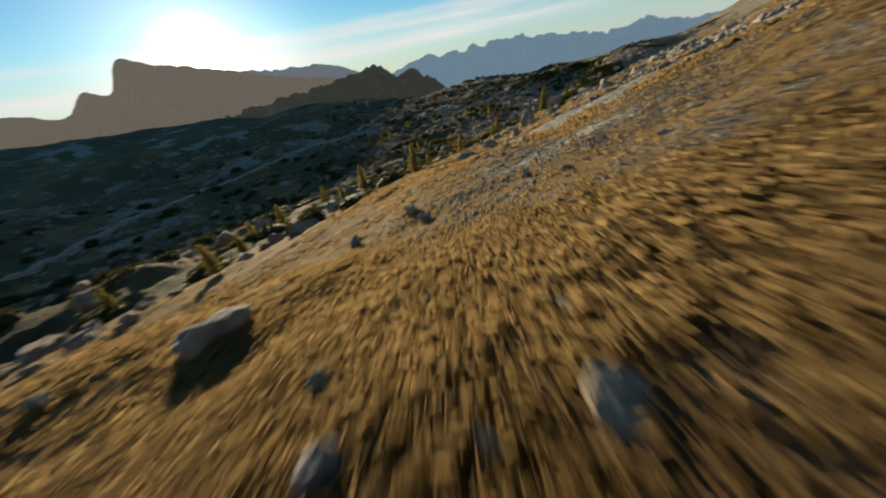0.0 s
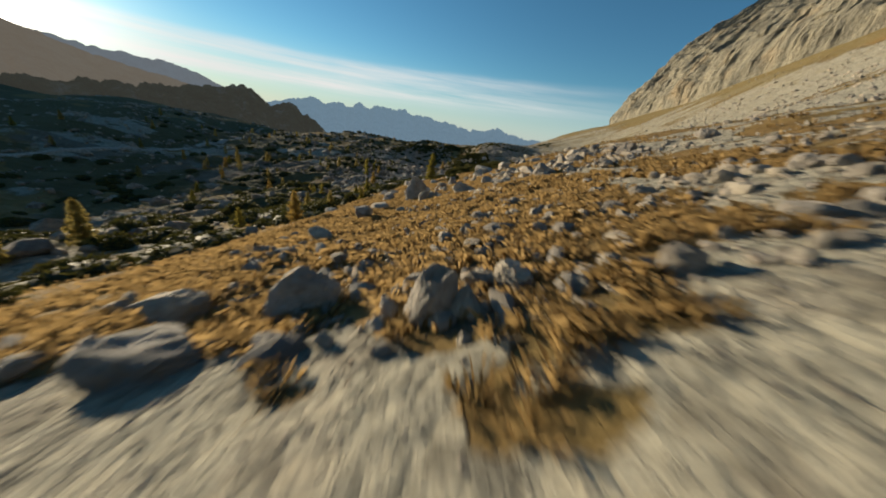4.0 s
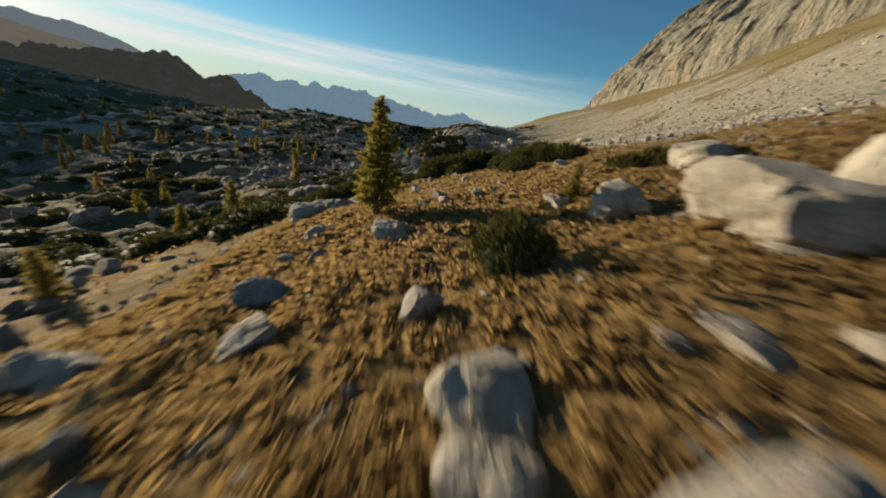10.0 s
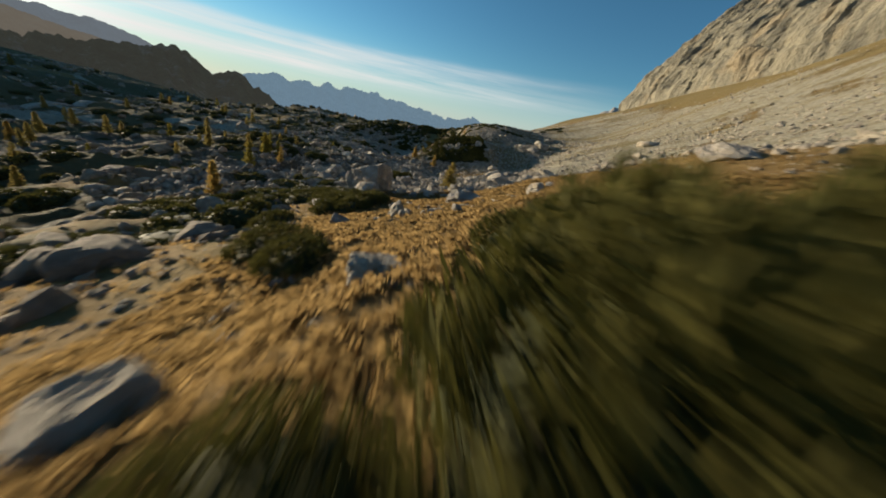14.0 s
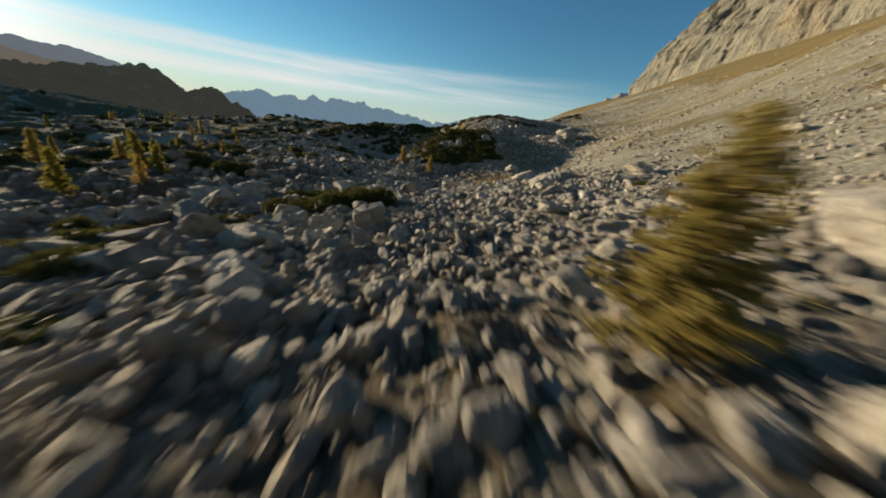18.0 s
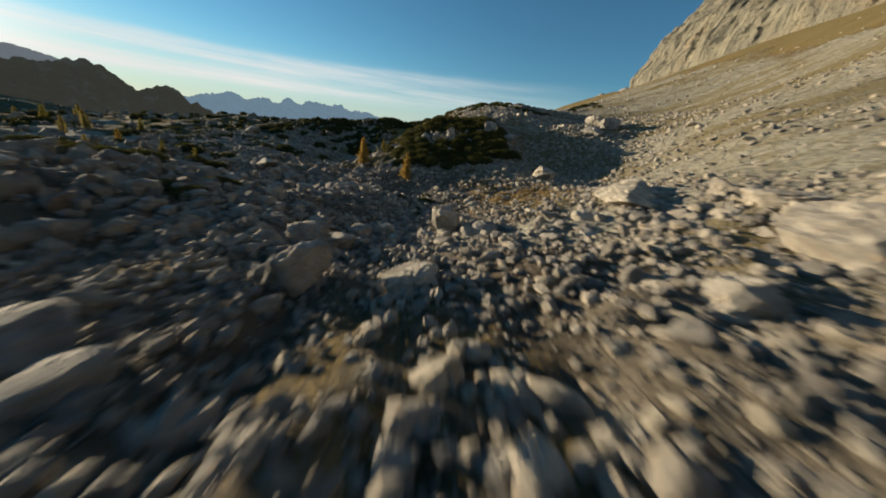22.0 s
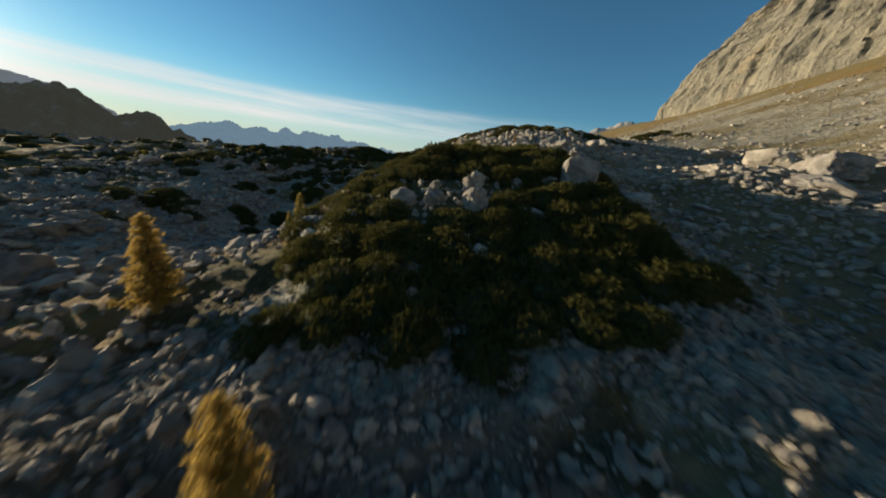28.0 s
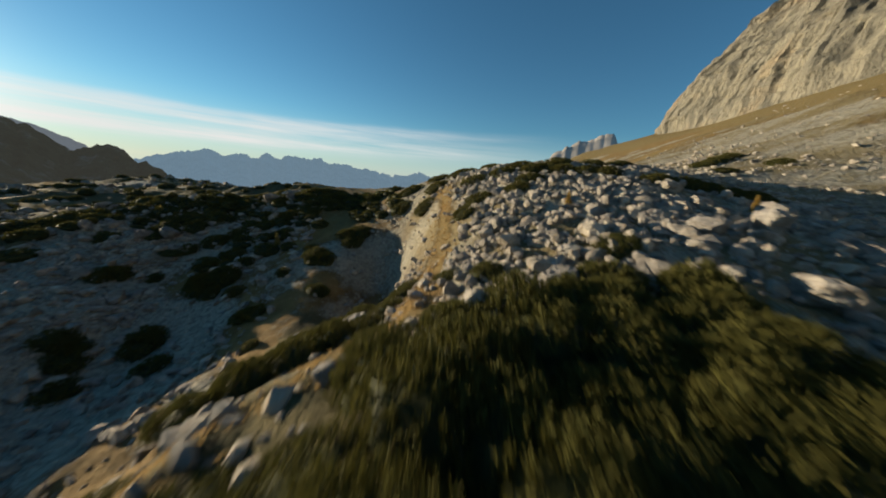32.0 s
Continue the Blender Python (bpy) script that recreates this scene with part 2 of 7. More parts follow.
class Nodes:
    """A short hand for node trees."""

    def __init__(self, name):
        self.m = bpy.data.materials.new(name)
        self.m.use_nodes = True
        self.t = self.m.node_tree
        self.p = self.t.nodes["Principled BSDF"]

    def add(self, kind, links=(), **values):
        n = self.t.nodes.new(kind)
        if "operation" in values:
            n.operation = values["operation"]
        if "data_type" in values:
            n.data_type, n.blend_type = values["data_type"], values["blend_type"]
        if "interpolation_type" in values:
            n.interpolation_type = values["interpolation_type"]
        if "attribute_name" in values:
            n.attribute_name = values["attribute_name"]
        for k, v in dict(links).items():
            if isinstance(v, bpy.types.NodeSocket):
                self.t.links.new(v, n.inputs[k])
            else:
                n.inputs[k].default_value = v
        return n

    def coords(self):
        return self.add("ShaderNodeNewGeometry").outputs["Position"]

    def own(self):
        return self.add("ShaderNodeTexCoord").outputs["Object"]

    def noise(self, at, scale, detail=4.0, rough=0.55, distortion=0.0):
        return self.add("ShaderNodeTexNoise", {"Vector": at, "Scale": scale, "Detail": detail, "Roughness": rough, "Distortion": distortion}).outputs["Fac"]

    def stretch(self, at, scale, turn=(0, 0, 0)):
        return self.add("ShaderNodeMapping", {"Vector": at, "Scale": scale, "Rotation": turn}).outputs[0]

    def ramp(self, fac, *stops):
        n = self.add("ShaderNodeValToRGB", {"Fac": fac})
        e = n.color_ramp.elements
        while len(e) < len(stops):
            e.new(0.5)
        for el, (pos, col) in zip(e, stops):
            el.position, el.color = pos, (*col, 1) if len(col) == 3 else col
        return n.outputs["Color"]

    def steps(self, fac, a, b):
        return self.add("ShaderNodeMapRange", {"Value": fac, "From Min": a, "From Max": b}, interpolation_type="SMOOTHSTEP").outputs[0]

    def math(self, op, a, b=0.0):
        n = self.add("ShaderNodeMath", operation=op)
        for i, v in enumerate((a, b)):
            if isinstance(v, bpy.types.NodeSocket):
                self.t.links.new(v, n.inputs[i])
            else:
                n.inputs[i].default_value = v
        return n.outputs[0]

    def mix(self, fac, a, b, kind="MIX"):
        n = self.add("ShaderNodeMix", data_type="RGBA", blend_type=kind)
        for i, v in zip((0, 6, 7), (fac, a, b)):
            if isinstance(v, bpy.types.NodeSocket):
                self.t.links.new(v, n.inputs[i])
            else:
                n.inputs[i].default_value = v if i == 0 else (*v, 1)
        return n.outputs[2]

    def attr(self, name):
        return self.add("ShaderNodeAttribute", attribute_name=name).outputs["Fac"]

    def chance(self):
        return self.add("ShaderNodeObjectInfo").outputs["Random"]

    def island(self):
        return self.add("ShaderNodeNewGeometry").outputs["Random Per Island"]

    def bump(self, height, strength, distance=0.05, under=None):
        links = {"Height": height, "Strength": strength, "Distance": distance}
        if under is not None:
            links["Normal"] = under
        return self.add("ShaderNodeBump", links).outputs[0]

    def done(self, colour, rough=0.9, normal=None, spec=0.3):
        self.set("Base Color", colour)
        self.set("Roughness", rough)
        self.set("Specular IOR Level", spec)
        if normal is not None:
            self.set("Normal", normal)
        return self.m

    def set(self, key, v):
        if isinstance(v, bpy.types.NodeSocket):
            self.t.links.new(v, self.p.inputs[key])
        else:
            self.p.inputs[key].default_value = (*v, 1) if isinstance(v, tuple) and len(v) == 3 else v


def limestone(name, pale, dark, island=False):
    n = Nodes(name)
    at = n.coords()
    grain, blotch = n.noise(at, 9.0, 6, 0.65), n.noise(at, 1.1, 4, 0.6)
    pits = n.noise(at, 38.0, 3, 0.6)
    col = n.mix(n.steps(blotch, 0.35, 0.68), dark, pale)
    col = n.mix(n.math("MULTIPLY", n.steps(grain, 0.45, 0.72), 0.55), col, (0.24, 0.215, 0.18))
    col = n.mix(n.math("MULTIPLY", n.steps(n.noise(at, 2.7, 3), 0.56, 0.7), 0.5), col, (0.40, 0.30, 0.20))
    vary = n.island() if island else n.chance()
    col = n.mix(1.0, col, n.ramp(vary, (0.0, (0.72, 0.72, 0.74)), (0.5, (1.0, 0.97, 0.93)), (1.0, (1.15, 1.1, 1.0))), "MULTIPLY")
    nor = n.bump(n.math("ADD", n.math("MULTIPLY", grain, 1.0), n.math("MULTIPLY", pits, 0.35)), 1.0, 0.14)
    return n.done(col, 0.92, nor, 0.2)


ROCK = limestone("limestone", (0.55, 0.512, 0.452), (0.31, 0.286, 0.25))
# limestone darkened to put in the shade of basin and mound flank
SHADED_ROCK = limestone("shaded_limestone", (0.36, 0.31, 0.255), (0.19, 0.163, 0.135), island=True)
STRAY = limestone("stray_limestone", (0.55, 0.512, 0.452), (0.31, 0.286, 0.25), island=True)
RUBBLE = limestone("limestone_rubble", (0.46, 0.427, 0.376), (0.235, 0.217, 0.192), island=True)


def ground_material():
    n = Nodes("alpine_ground")
    at = n.coords()
    big, mid, fine = n.noise(at, 0.09, 4), n.noise(at, 0.8, 5, 0.6), n.noise(at, 7.0, 5, 0.65)
    tiny = n.noise(at, 32.0, 4, 0.7)
    grass = n.ramp(n.math("ADD", n.math("MULTIPLY", mid, 0.6), n.math("MULTIPLY", fine, 0.4)), (0.3, (0.12, 0.077, 0.03)), (0.47, (0.18, 0.117, 0.046)), (0.62, (0.245, 0.162, 0.066)), (0.75, (0.19, 0.137, 0.057)))
    grass = n.mix(n.math("MULTIPLY", n.steps(big, 0.5, 0.65), 0.5), grass, (0.19, 0.15, 0.06))
    gravel = n.ramp(n.math("ADD", n.math("MULTIPLY", fine, 0.45), n.math("MULTIPLY", tiny, 0.55)), (0.3, (0.165, 0.156, 0.125)), (0.5, (0.31, 0.293, 0.238)), (0.7, (0.415, 0.395, 0.325)))
    gravel = n.mix(n.math("MULTIPLY", n.steps(mid, 0.5, 0.68), 0.35), gravel, (0.33, 0.285, 0.225))
    block = n.add("ShaderNodeTexVoronoi", {"Vector": at, "Scale": 2.4})
    cobble = n.add("ShaderNodeTexVoronoi", {"Vector": at, "Scale": 7.5})
    shades = n.math("ADD", n.math("MULTIPLY", n.add("ShaderNodeSeparateColor", {0: block.outputs["Color"]}).outputs[0], 0.55), n.math("MULTIPLY", n.add("ShaderNodeSeparateColor", {0: cobble.outputs["Color"]}).outputs[0], 0.45))
    gravel = n.mix(1.0, gravel, n.ramp(shades, (0.15, (0.55, 0.54, 0.53)), (0.5, (0.95, 0.95, 0.94)), (0.85, (1.2, 1.18, 1.14))), "MULTIPLY")
    edge = n.math("ADD", n.attr("scree"), n.math("MULTIPLY", n.math("SUBTRACT", n.math("ADD", n.math("MULTIPLY", mid, 0.5), n.math("MULTIPLY", fine, 0.5)), 0.5), 1.1))
    scree = n.steps(edge, 0.42, 0.58)
    col = n.mix(scree, grass, gravel)
    earth_shade = n.steps(n.math("ADD", n.attr("earth_shade"), n.math("MULTIPLY", n.math("SUBTRACT", fine, 0.5), 1.2)), 0.4, 0.6)
    sod = n.steps(n.add("ShaderNodeSeparateXYZ", {0: at}).outputs[0], 1.0, 6.0)
    soil = n.mix(sod, n.ramp(tiny, (0.35, (0.085, 0.068, 0.05)), (0.65, (0.2, 0.164, 0.122))), n.ramp(tiny, (0.35, (0.11, 0.085, 0.036)), (0.65, (0.24, 0.185, 0.085))))
    col = n.mix(n.math("MULTIPLY", earth_shade, 0.85), col, soil)
    place = n.add("ShaderNodeSeparateXYZ", {0: at}).outputs
    patchy = n.math("ADD", n.math("MULTIPLY", n.noise(n.stretch(at, (0.35, 0.9, 0.35), (0, 0, 0.5)), 1.0, 5, 0.65), 0.7), n.math("MULTIPLY", n.noise(at, 2.6, 4, 0.6), 0.3))
    turf = n.math("MULTIPLY", n.steps(patchy, 0.47, 0.6), n.math("MULTIPLY", n.steps(place[0], 9.0, 22.0), n.steps(place[1], 75.0, 130.0)))
    col = n.mix(n.math("MULTIPLY", turf, 0.6), col, n.ramp(tiny, (0.35, (0.13, 0.105, 0.048)), (0.65, (0.23, 0.185, 0.09))))
    heath_shade = n.steps(n.math("ADD", n.attr("heath_shade"), n.math("MULTIPLY", n.math("SUBTRACT", mid, 0.5), 0.9)), 0.45, 0.6)
    col = n.mix(heath_shade, col, n.ramp(fine, (0.35, (0.06, 0.052, 0.025)), (0.55, (0.12, 0.10, 0.048)), (0.7, (0.19, 0.152, 0.085))))
    high = n.math("ADD", n.math("MULTIPLY", fine, 1.0), n.math("MULTIPLY", tiny, 0.4))
    stones = n.math("MULTIPLY", n.math("ADD", n.math("MULTIPLY", n.math("SUBTRACT", 1.0, block.outputs["Distance"]), 0.7), n.math("MULTIPLY", n.math("SUBTRACT", 1.0, cobble.outputs["Distance"]), 0.3)), scree)
    nor = n.bump(stones, 0.7, 0.22, n.bump(high, 0.8, 0.12, n.bump(mid, 0.5, 0.5)))
    return n.done(col, 0.95, nor, 0.12)


GROUND = ground_material()


def cliff_material():
    n = Nodes("cliff_limestone")
    at = n.coords()
    strip = n.stretch(at, (0.16, 0.16, 0.035))
    streak, blot, fine = n.noise(strip, 1.0, 6, 0.6, 0.6), n.noise(at, 0.05, 5, 0.55), n.noise(at, 0.9, 6, 0.65)
    col = n.ramp(streak, (0.3, (0.12, 0.115, 0.098)), (0.47, (0.215, 0.201, 0.158)), (0.6, (0.28, 0.257, 0.194)), (0.75, (0.175, 0.166, 0.136)))
    col = n.mix(n.math("MULTIPLY", n.steps(blot, 0.54, 0.68), 0.45), col, (0.33, 0.25, 0.15))
    col = n.mix(n.math("MULTIPLY", n.steps(fine, 0.55, 0.75), 0.5), col, (0.2, 0.185, 0.16))
    seam = n.noise(n.stretch(at, (0.5, 0.5, 0.09)), 1.0, 5, 0.6, 0.8)
    crack = n.math("SUBTRACT", 1.0, n.steps(n.math("ABSOLUTE", n.math("SUBTRACT", seam, 0.5)), 0.0, 0.028))
    col = n.mix(n.math("MULTIPLY", crack, 0.7), col, (0.07, 0.065, 0.052))
    ledge = n.steps(n.math("ADD", n.attr("ledge"), n.math("MULTIPLY", n.math("SUBTRACT", fine, 0.5), 0.8)), 0.5, 0.65)
    col = n.mix(ledge, col, (0.16, 0.125, 0.05))
    return n.done(col, 0.95, n.bump(n.noise(at, 0.28, 6, 0.7), 0.8, 1.5, n.bump(n.math("ADD", fine, streak), 0.9, 1.2)), 0.15)


CLIFF = cliff_material()


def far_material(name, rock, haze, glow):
    """A distant range: rock, with the light of the hazy air put in as emission."""
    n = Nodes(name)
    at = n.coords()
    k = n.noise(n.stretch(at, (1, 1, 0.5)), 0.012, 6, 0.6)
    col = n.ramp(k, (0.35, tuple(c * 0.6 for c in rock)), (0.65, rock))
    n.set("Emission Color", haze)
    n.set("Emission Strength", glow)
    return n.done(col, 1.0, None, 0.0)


# ---- mesh helpers ----


def mesh_from(name, verts, faces, mats, smooth=True):
    me = bpy.data.meshes.new(name)
    me.vertices.add(len(verts))
    me.vertices.foreach_set("co", np.asarray(verts, np.float32).ravel())
    faces = np.asarray(faces, np.int32)
    k = faces.shape[1]
    me.loops.add(faces.size)
    me.loops.foreach_set("vertex_index", faces.ravel())
    me.polygons.add(len(faces))
    me.polygons.foreach_set("loop_start", np.arange(0, faces.size, k, dtype=np.int32))
    me.polygons.foreach_set("loop_total", np.full(len(faces), k, np.int32))
    me.polygons.foreach_set("use_smooth", np.full(len(faces), smooth))
    me.update(calc_edges=True)
    for m in mats if isinstance(mats, (list, tuple)) else [mats]:
        me.materials.append(m)
    return me


def grid_faces(rows, cols):
    a = (np.arange(rows - 1)[:, None] * cols + np.arange(cols - 1)[None]).ravel()
    return np.stack([a, a + 1, a + cols + 1, a + cols], 1)


def put_attr(me, name, values):
    a = me.attributes.new(name, "FLOAT", "POINT")
    a.data.foreach_set("value", np.asarray(values, np.float32).ravel())


# ---- the ground: one sheet to the horizon ----

TRAIL = [(214, -8.3), (220.5, -5.2), (223, -2.0), (227.5, 0.9), (235, 3.6), (243, 5.8), (252, 7.6), (262, 9)]        # the path along the crest: y, x


def scree_at(x, y):
    """How stony the ground is, 0 grass to 1 bare gravel."""
    x, y = np.asarray(x, float), np.asarray(y, float)
    warp = 2.2 * fbm(x * 0.12, y * 0.12, 3, 3, 11)
    # the open talus, streaked down its fall
    talus = sstep(10, 24, x + 0.08 * (y - 60) + warp * 2.5) * (0.86 + 0.5 * fbm(x * 0.02 + y * 0.012, (y + x * 0.4) * 0.13, 0, 4, 21))
    talus *= 1 - 0.75 * sstep(55, 75, x) * (1 - sstep(105, 122, x)) * sstep(-0.1, 0.5, vnoise(x * 0.03, y * 0.02, 0, 5)) * sstep(150, 230, y)
    streaks = sstep(-0.25, 0.3, fbm(x * 0.018 + y * 0.01, (y + x * 0.35) * 0.11, 3, 4, 23))
    talus *= 1 - 0.74 * sstep(90, 160, y) * sstep(20, 34, x) * streaks
    near = curve_at(x, [(-11, 20.4), (-9.8, 19.0), (-7.8, 17.5), (-6, 16.1), (-4.5, 15.3), (-0.7, 14.9), (2, 15.5), (6, 17), (12, 19)])
    far = curve_at(x, [(-11, 20.4), (-9.6, 21.1), (-6.5, 20.9), (-3, 20.5), (-0.7, 22.0), (2.5, 23.4), (6.3, 25.5), (12, 29)])
    ragged = 0.35 * fbm(x * 0.7, y * 0.7, 6, 3, 14)
    tongue = sstep(-0.25, 0.25, y - near + ragged) * sstep(0.3, -0.3, y - far + 1.6 * ragged)
    sods = np.exp(-(((x + 3.8) / 0.62) ** 2) - ((y - 19.9 + 1.2 * ragged) / 0.26) ** 2) + np.exp(-(((x + 1.9) / 0.5) ** 2) - ((y - 19.6 - 0.2 * x) / 0.3) ** 2)
    tongue *= 1 - sstep(0.3, 0.85, sods + 0.45 * fbm(x * 2.2, y * 2.6, 7, 3, 15))
    tongue2 = sstep(-4, 0, x + warp - 0.1 * (y - 20)) * sstep(14, 17, y) * (1 - sstep(42, 56, y + warp * 3)) * (0.6 + 0.9 * fbm(x * 0.55, y * 0.55, 1, 3, 4))
    field = sstep(109, 114, y + warp + 0.25 * (x + 6)) * (1 - sstep(255, 330, y)) * (0.5 + 0.3 * fbm(x * 0.15, y * 0.15, 5, 3, 17) + 0.25 * sstep(-14, 4, x))
    trail = np.exp(-(((x - curve_at(y, TRAIL)) / 1.1) ** 2)) * sstep(216, 221, y)
    soil = np.exp(-(((x - 7) / 7) ** 2) - ((y - 180) / 6) ** 2) * 0.85 + np.exp(-(((x - 18) / 9) ** 2) - ((y - 172) / 5) ** 2) * 0.6
    left = sstep(-17, -24, x + warp * 2) * (0.32 + 0.5 * fbm(x * 0.07, y * 0.07, 2, 4, 31))
    sand = np.exp(-(((x - 4.5) / 5.5) ** 2) - ((y - 162.3) / 2.6) ** 2)
    strew = sstep(-8, -3, x + warp) * sstep(2, 8, y) * (1 - sstep(13.5, 14.5, y)) * (0.31 + 0.22 * fbm(x * 1.3, (y - 0.5 * x) * 1.6, 6, 3, 19) + 0.19 * np.exp(-(((x + 1.6) / 3.6) ** 4) - ((y - 10.6) / 2.3) ** 4))
    across = sstep(-14, -20, x) * sstep(210, 224, y) * sstep(305, 280, y) * (0.72 + 0.3 * fbm(x * 0.1, y * 0.1, 2, 3, 32))
    s = np.maximum.reduce([talus, tongue, tongue2, left, field, strew, across])
    upper = sstep(90, 108, x + warp * 2) * (1 - sstep(126, 140, x)) * 0.9
    return np.clip(np.clip(s, 0, 1) - soil * 0.8 + sand - 0.7 * trail - upper * (0.6 + 0.4 * sstep(180, 240, y)), 0, 1)


def heath_shade_at(x, y):
    """Dark dwarf shrub and juniper cover between the rocks, with two painted shade patches."""
    x, y = np.asarray(x, float), np.asarray(y, float)
    stony = sstep(108, 122, y) * sstep(270, 256, y)
    left = sstep(-20, -30, x + 9 * stony + 16 * stony * sstep(196, 206, y)) * sstep(0.0, 0.35, fbm(x * 0.045, y * 0.045, 7, 4, 41) + 0.46)
    plateau = sstep(258, 300, y) * sstep(-0.15, 0.2, fbm(x * 0.03, y * 0.03, 2, 4, 43)) * (1 - sstep(35, 60, x))
    edge = np.exp(-(((x + 4.5) / 5.5) ** 4) - ((y - 236) / 13) ** 4) * sstep(3.2, 1.0, x - curve_at(y, TRAIL) + 3.0)
    # dark ground that also paints the shadow of the big block
    shade = np.exp(-(((x + 9.5) / 4.2) ** 4) - ((y - 107.8) / 2.8) ** 4)
    # flank darkened for the shade that lies below the mound
    flank = np.exp(-(((x + 11.5) / 3.5) ** 4) - ((y - 211) / 14) ** 4) * 0.85
    mound = np.exp(-(((x - 2.5) / 10.5) ** 6) - ((y - 211) / 14.5) ** 6)
    return np.clip(np.maximum.reduce([left * 0.9, plateau, mound, edge, shade, flank]), 0, 1)


def earth_shade_at(x, y):
    """Dark soil showing between the blocks of the hollow and the basin, with painted shade."""
    x, y = np.asarray(x, float), np.asarray(y, float)
    hollow = sstep(110, 115, y + 0.3 * (x + 6)) * sstep(200, 192, y) * sstep(18, 6, x) * (0.8 + 0.4 * fbm(x * 0.2, y * 0.2, 4, 3, 37))
    sand = np.exp(-(((x - 4.5) / 5.5) ** 2) - ((y - 162.3) / 2.6) ** 2)
    # ground darkened to paint the mound's shadow across the hollow
    side = np.exp(-(((x - 22) / 9) ** 4) - ((y - 200) / 17) ** 4) * 0.95
    crest = sstep(216, 222, y) * sstep(275, 255, y) * sstep(-2, 2, x) * sstep(60, 30, x) * (0.55 + 0.4 * fbm(x * 0.2, y * 0.2, 4, 3, 36))
    basin = sstep(-16, -22, x) * (1 - 0.85 * sstep(200, 215, y)) * (0.22 + 0.4 * fbm(x * 0.09, y * 0.09, 4, 3, 38))
    # gully bank darkened to stand for its shade
    bank = np.maximum(sstep(205, 215, y) * sstep(-6, -12, x) * 0.2, sstep(230, 236, y) * sstep(290, 275, y) * sstep(6, 3, x - 0.2 * (y - 236)) * sstep(-60, -50, x) * (0.15 + 0.3 * sstep(-9, -4, x)))
    down = fbm(x * 0.02 + y * 0.012, (y + 0.45 * x) * 0.12, 8, 4, 24)
    slope = sstep(18, 34, x) * sstep(70, 140, y) * np.clip(0.3 + 0.22 * down + 0.2 * fbm(x * 0.1, (y + 0.5 * x) * 0.45, 9, 3, 25) + 0.1 * sstep(150, 210, y), 0, 0.8)
    turf_band = sstep(86, 104, x + 9 * down) * 0.72
    upper_turf = sstep(9, 4, y) * sstep(-5, 1, x) * sstep(30, 14, x) * (0.62 + 0.45 * fbm(x * 0.45, y * 0.45, 3, 3, 27))
    ledge = sstep(-7, -3, x) * sstep(12, 4, x) * sstep(19, 21, y) * sstep(66, 50, y) * np.clip(0.32 + 0.35 * fbm(x * 0.5, y * 0.5, 5, 3, 26), 0, 0.8) * (1 - sstep(0.45, 0.6, scree_at(x, y)))
    return np.clip(np.maximum.reduce([hollow, basin, bank, side, crest, slope, turf_band, ledge, upper_turf]) - sand, 0, 1)


def tussock(x, y):
    """Cushions of turf with hollows between them, 0 to 1."""
    return np.clip(np.abs(vnoise(x * 1.25 + 0.4 * vnoise(x * 2.0, y * 2.0, 4, 59), y * 1.0, 2, 58)) * 1.7, 0, 1)


def relief(x, y):
    """Hummocks, tussocks and rubble over the smooth ground."""
    near = np.exp(-np.maximum(0, np.abs(x + 10) - 60) / 60.0)
    s = scree_at(x, y)
    field = sstep(106, 116, y) * (1 - sstep(230, 260, y)) * sstep(26, 12, x)
    z = 0.35 * fbm(x * 0.16, y * 0.16, 0, 3, 51) * near * (1 - 0.5 * s)
    z = z + (0.09 * fbm(x * 0.7, y * 0.7, 0, 2, 52) + 0.06 * tussock(x, y) * sstep(114, 108, y) * (1 - 0.8 * sstep(15, 12, y))) * near * (1 - 0.8 * s)
    z = z + field * 0.28 * ridged(x * 0.32, y * 0.32, 0, 3, 53)
    z = z + sstep(-22, -40, x) * (1.5 * ridged(x * 0.05, y * 0.05, 0, 4, 54) + 0.5 * ridged(x * 0.2, y * 0.2, 0, 2, 55)) * np.exp(-np.maximum(0, -x - 250) / 200.0)
    far = sstep(300, 420, y) + sstep(-150, -300, x)
    z = z + np.clip(far, 0, 1) * 9 * fbm(x * 0.008, y * 0.008, 0, 5, 56)
    z = z + sstep(20, 40, x) * 0.35 * fbm(x * 0.06, (y + 0.3 * x) * 0.25, 0, 3, 57)
    return z


def height(x, y):
    return land(x, y) + relief(np.asarray(x, float), np.asarray(y, float))


def graded(lo, hi, step, grow, far_lo, far_hi):
    mid = list(np.arange(lo, hi + 1e-6, step))
    a, s = [], step
    v = lo
    while v > far_lo:
        s *= grow
        v -= s
        a.append(v)
    b, s = [], step
    v = hi
    while v < far_hi:
        s *= grow
        v += s
        b.append(v)
    return np.array(a[::-1] + mid + b)


gx = graded(-20, 10, 0.27, 1.035, -3800, 3200)
gy = graded(-6, 225, 0.31, 1.03, -400, 4300)
GX, GY = np.meshgrid(gx, gy)
GZ = height(GX, GY)
ground_me = mesh_from("ground", np.stack([GX, GY, GZ], -1).reshape(-1, 3), grid_faces(len(gy), len(gx)), GROUND)
put_attr(ground_me, "scree", scree_at(GX, GY))
put_attr(ground_me, "heath_shade", heath_shade_at(GX, GY))
put_attr(ground_me, "earth_shade", earth_shade_at(GX, GY))
ground = tagged(new("ground", ground_me), "ochre autumn grass, pale gravel and rubble of an alpine slope", "ground", kind="structure")


def gz(x, y):
    """The height of the sheet at a spot."""
    return float(height(np.array([x], float), np.array([y], float))[0])


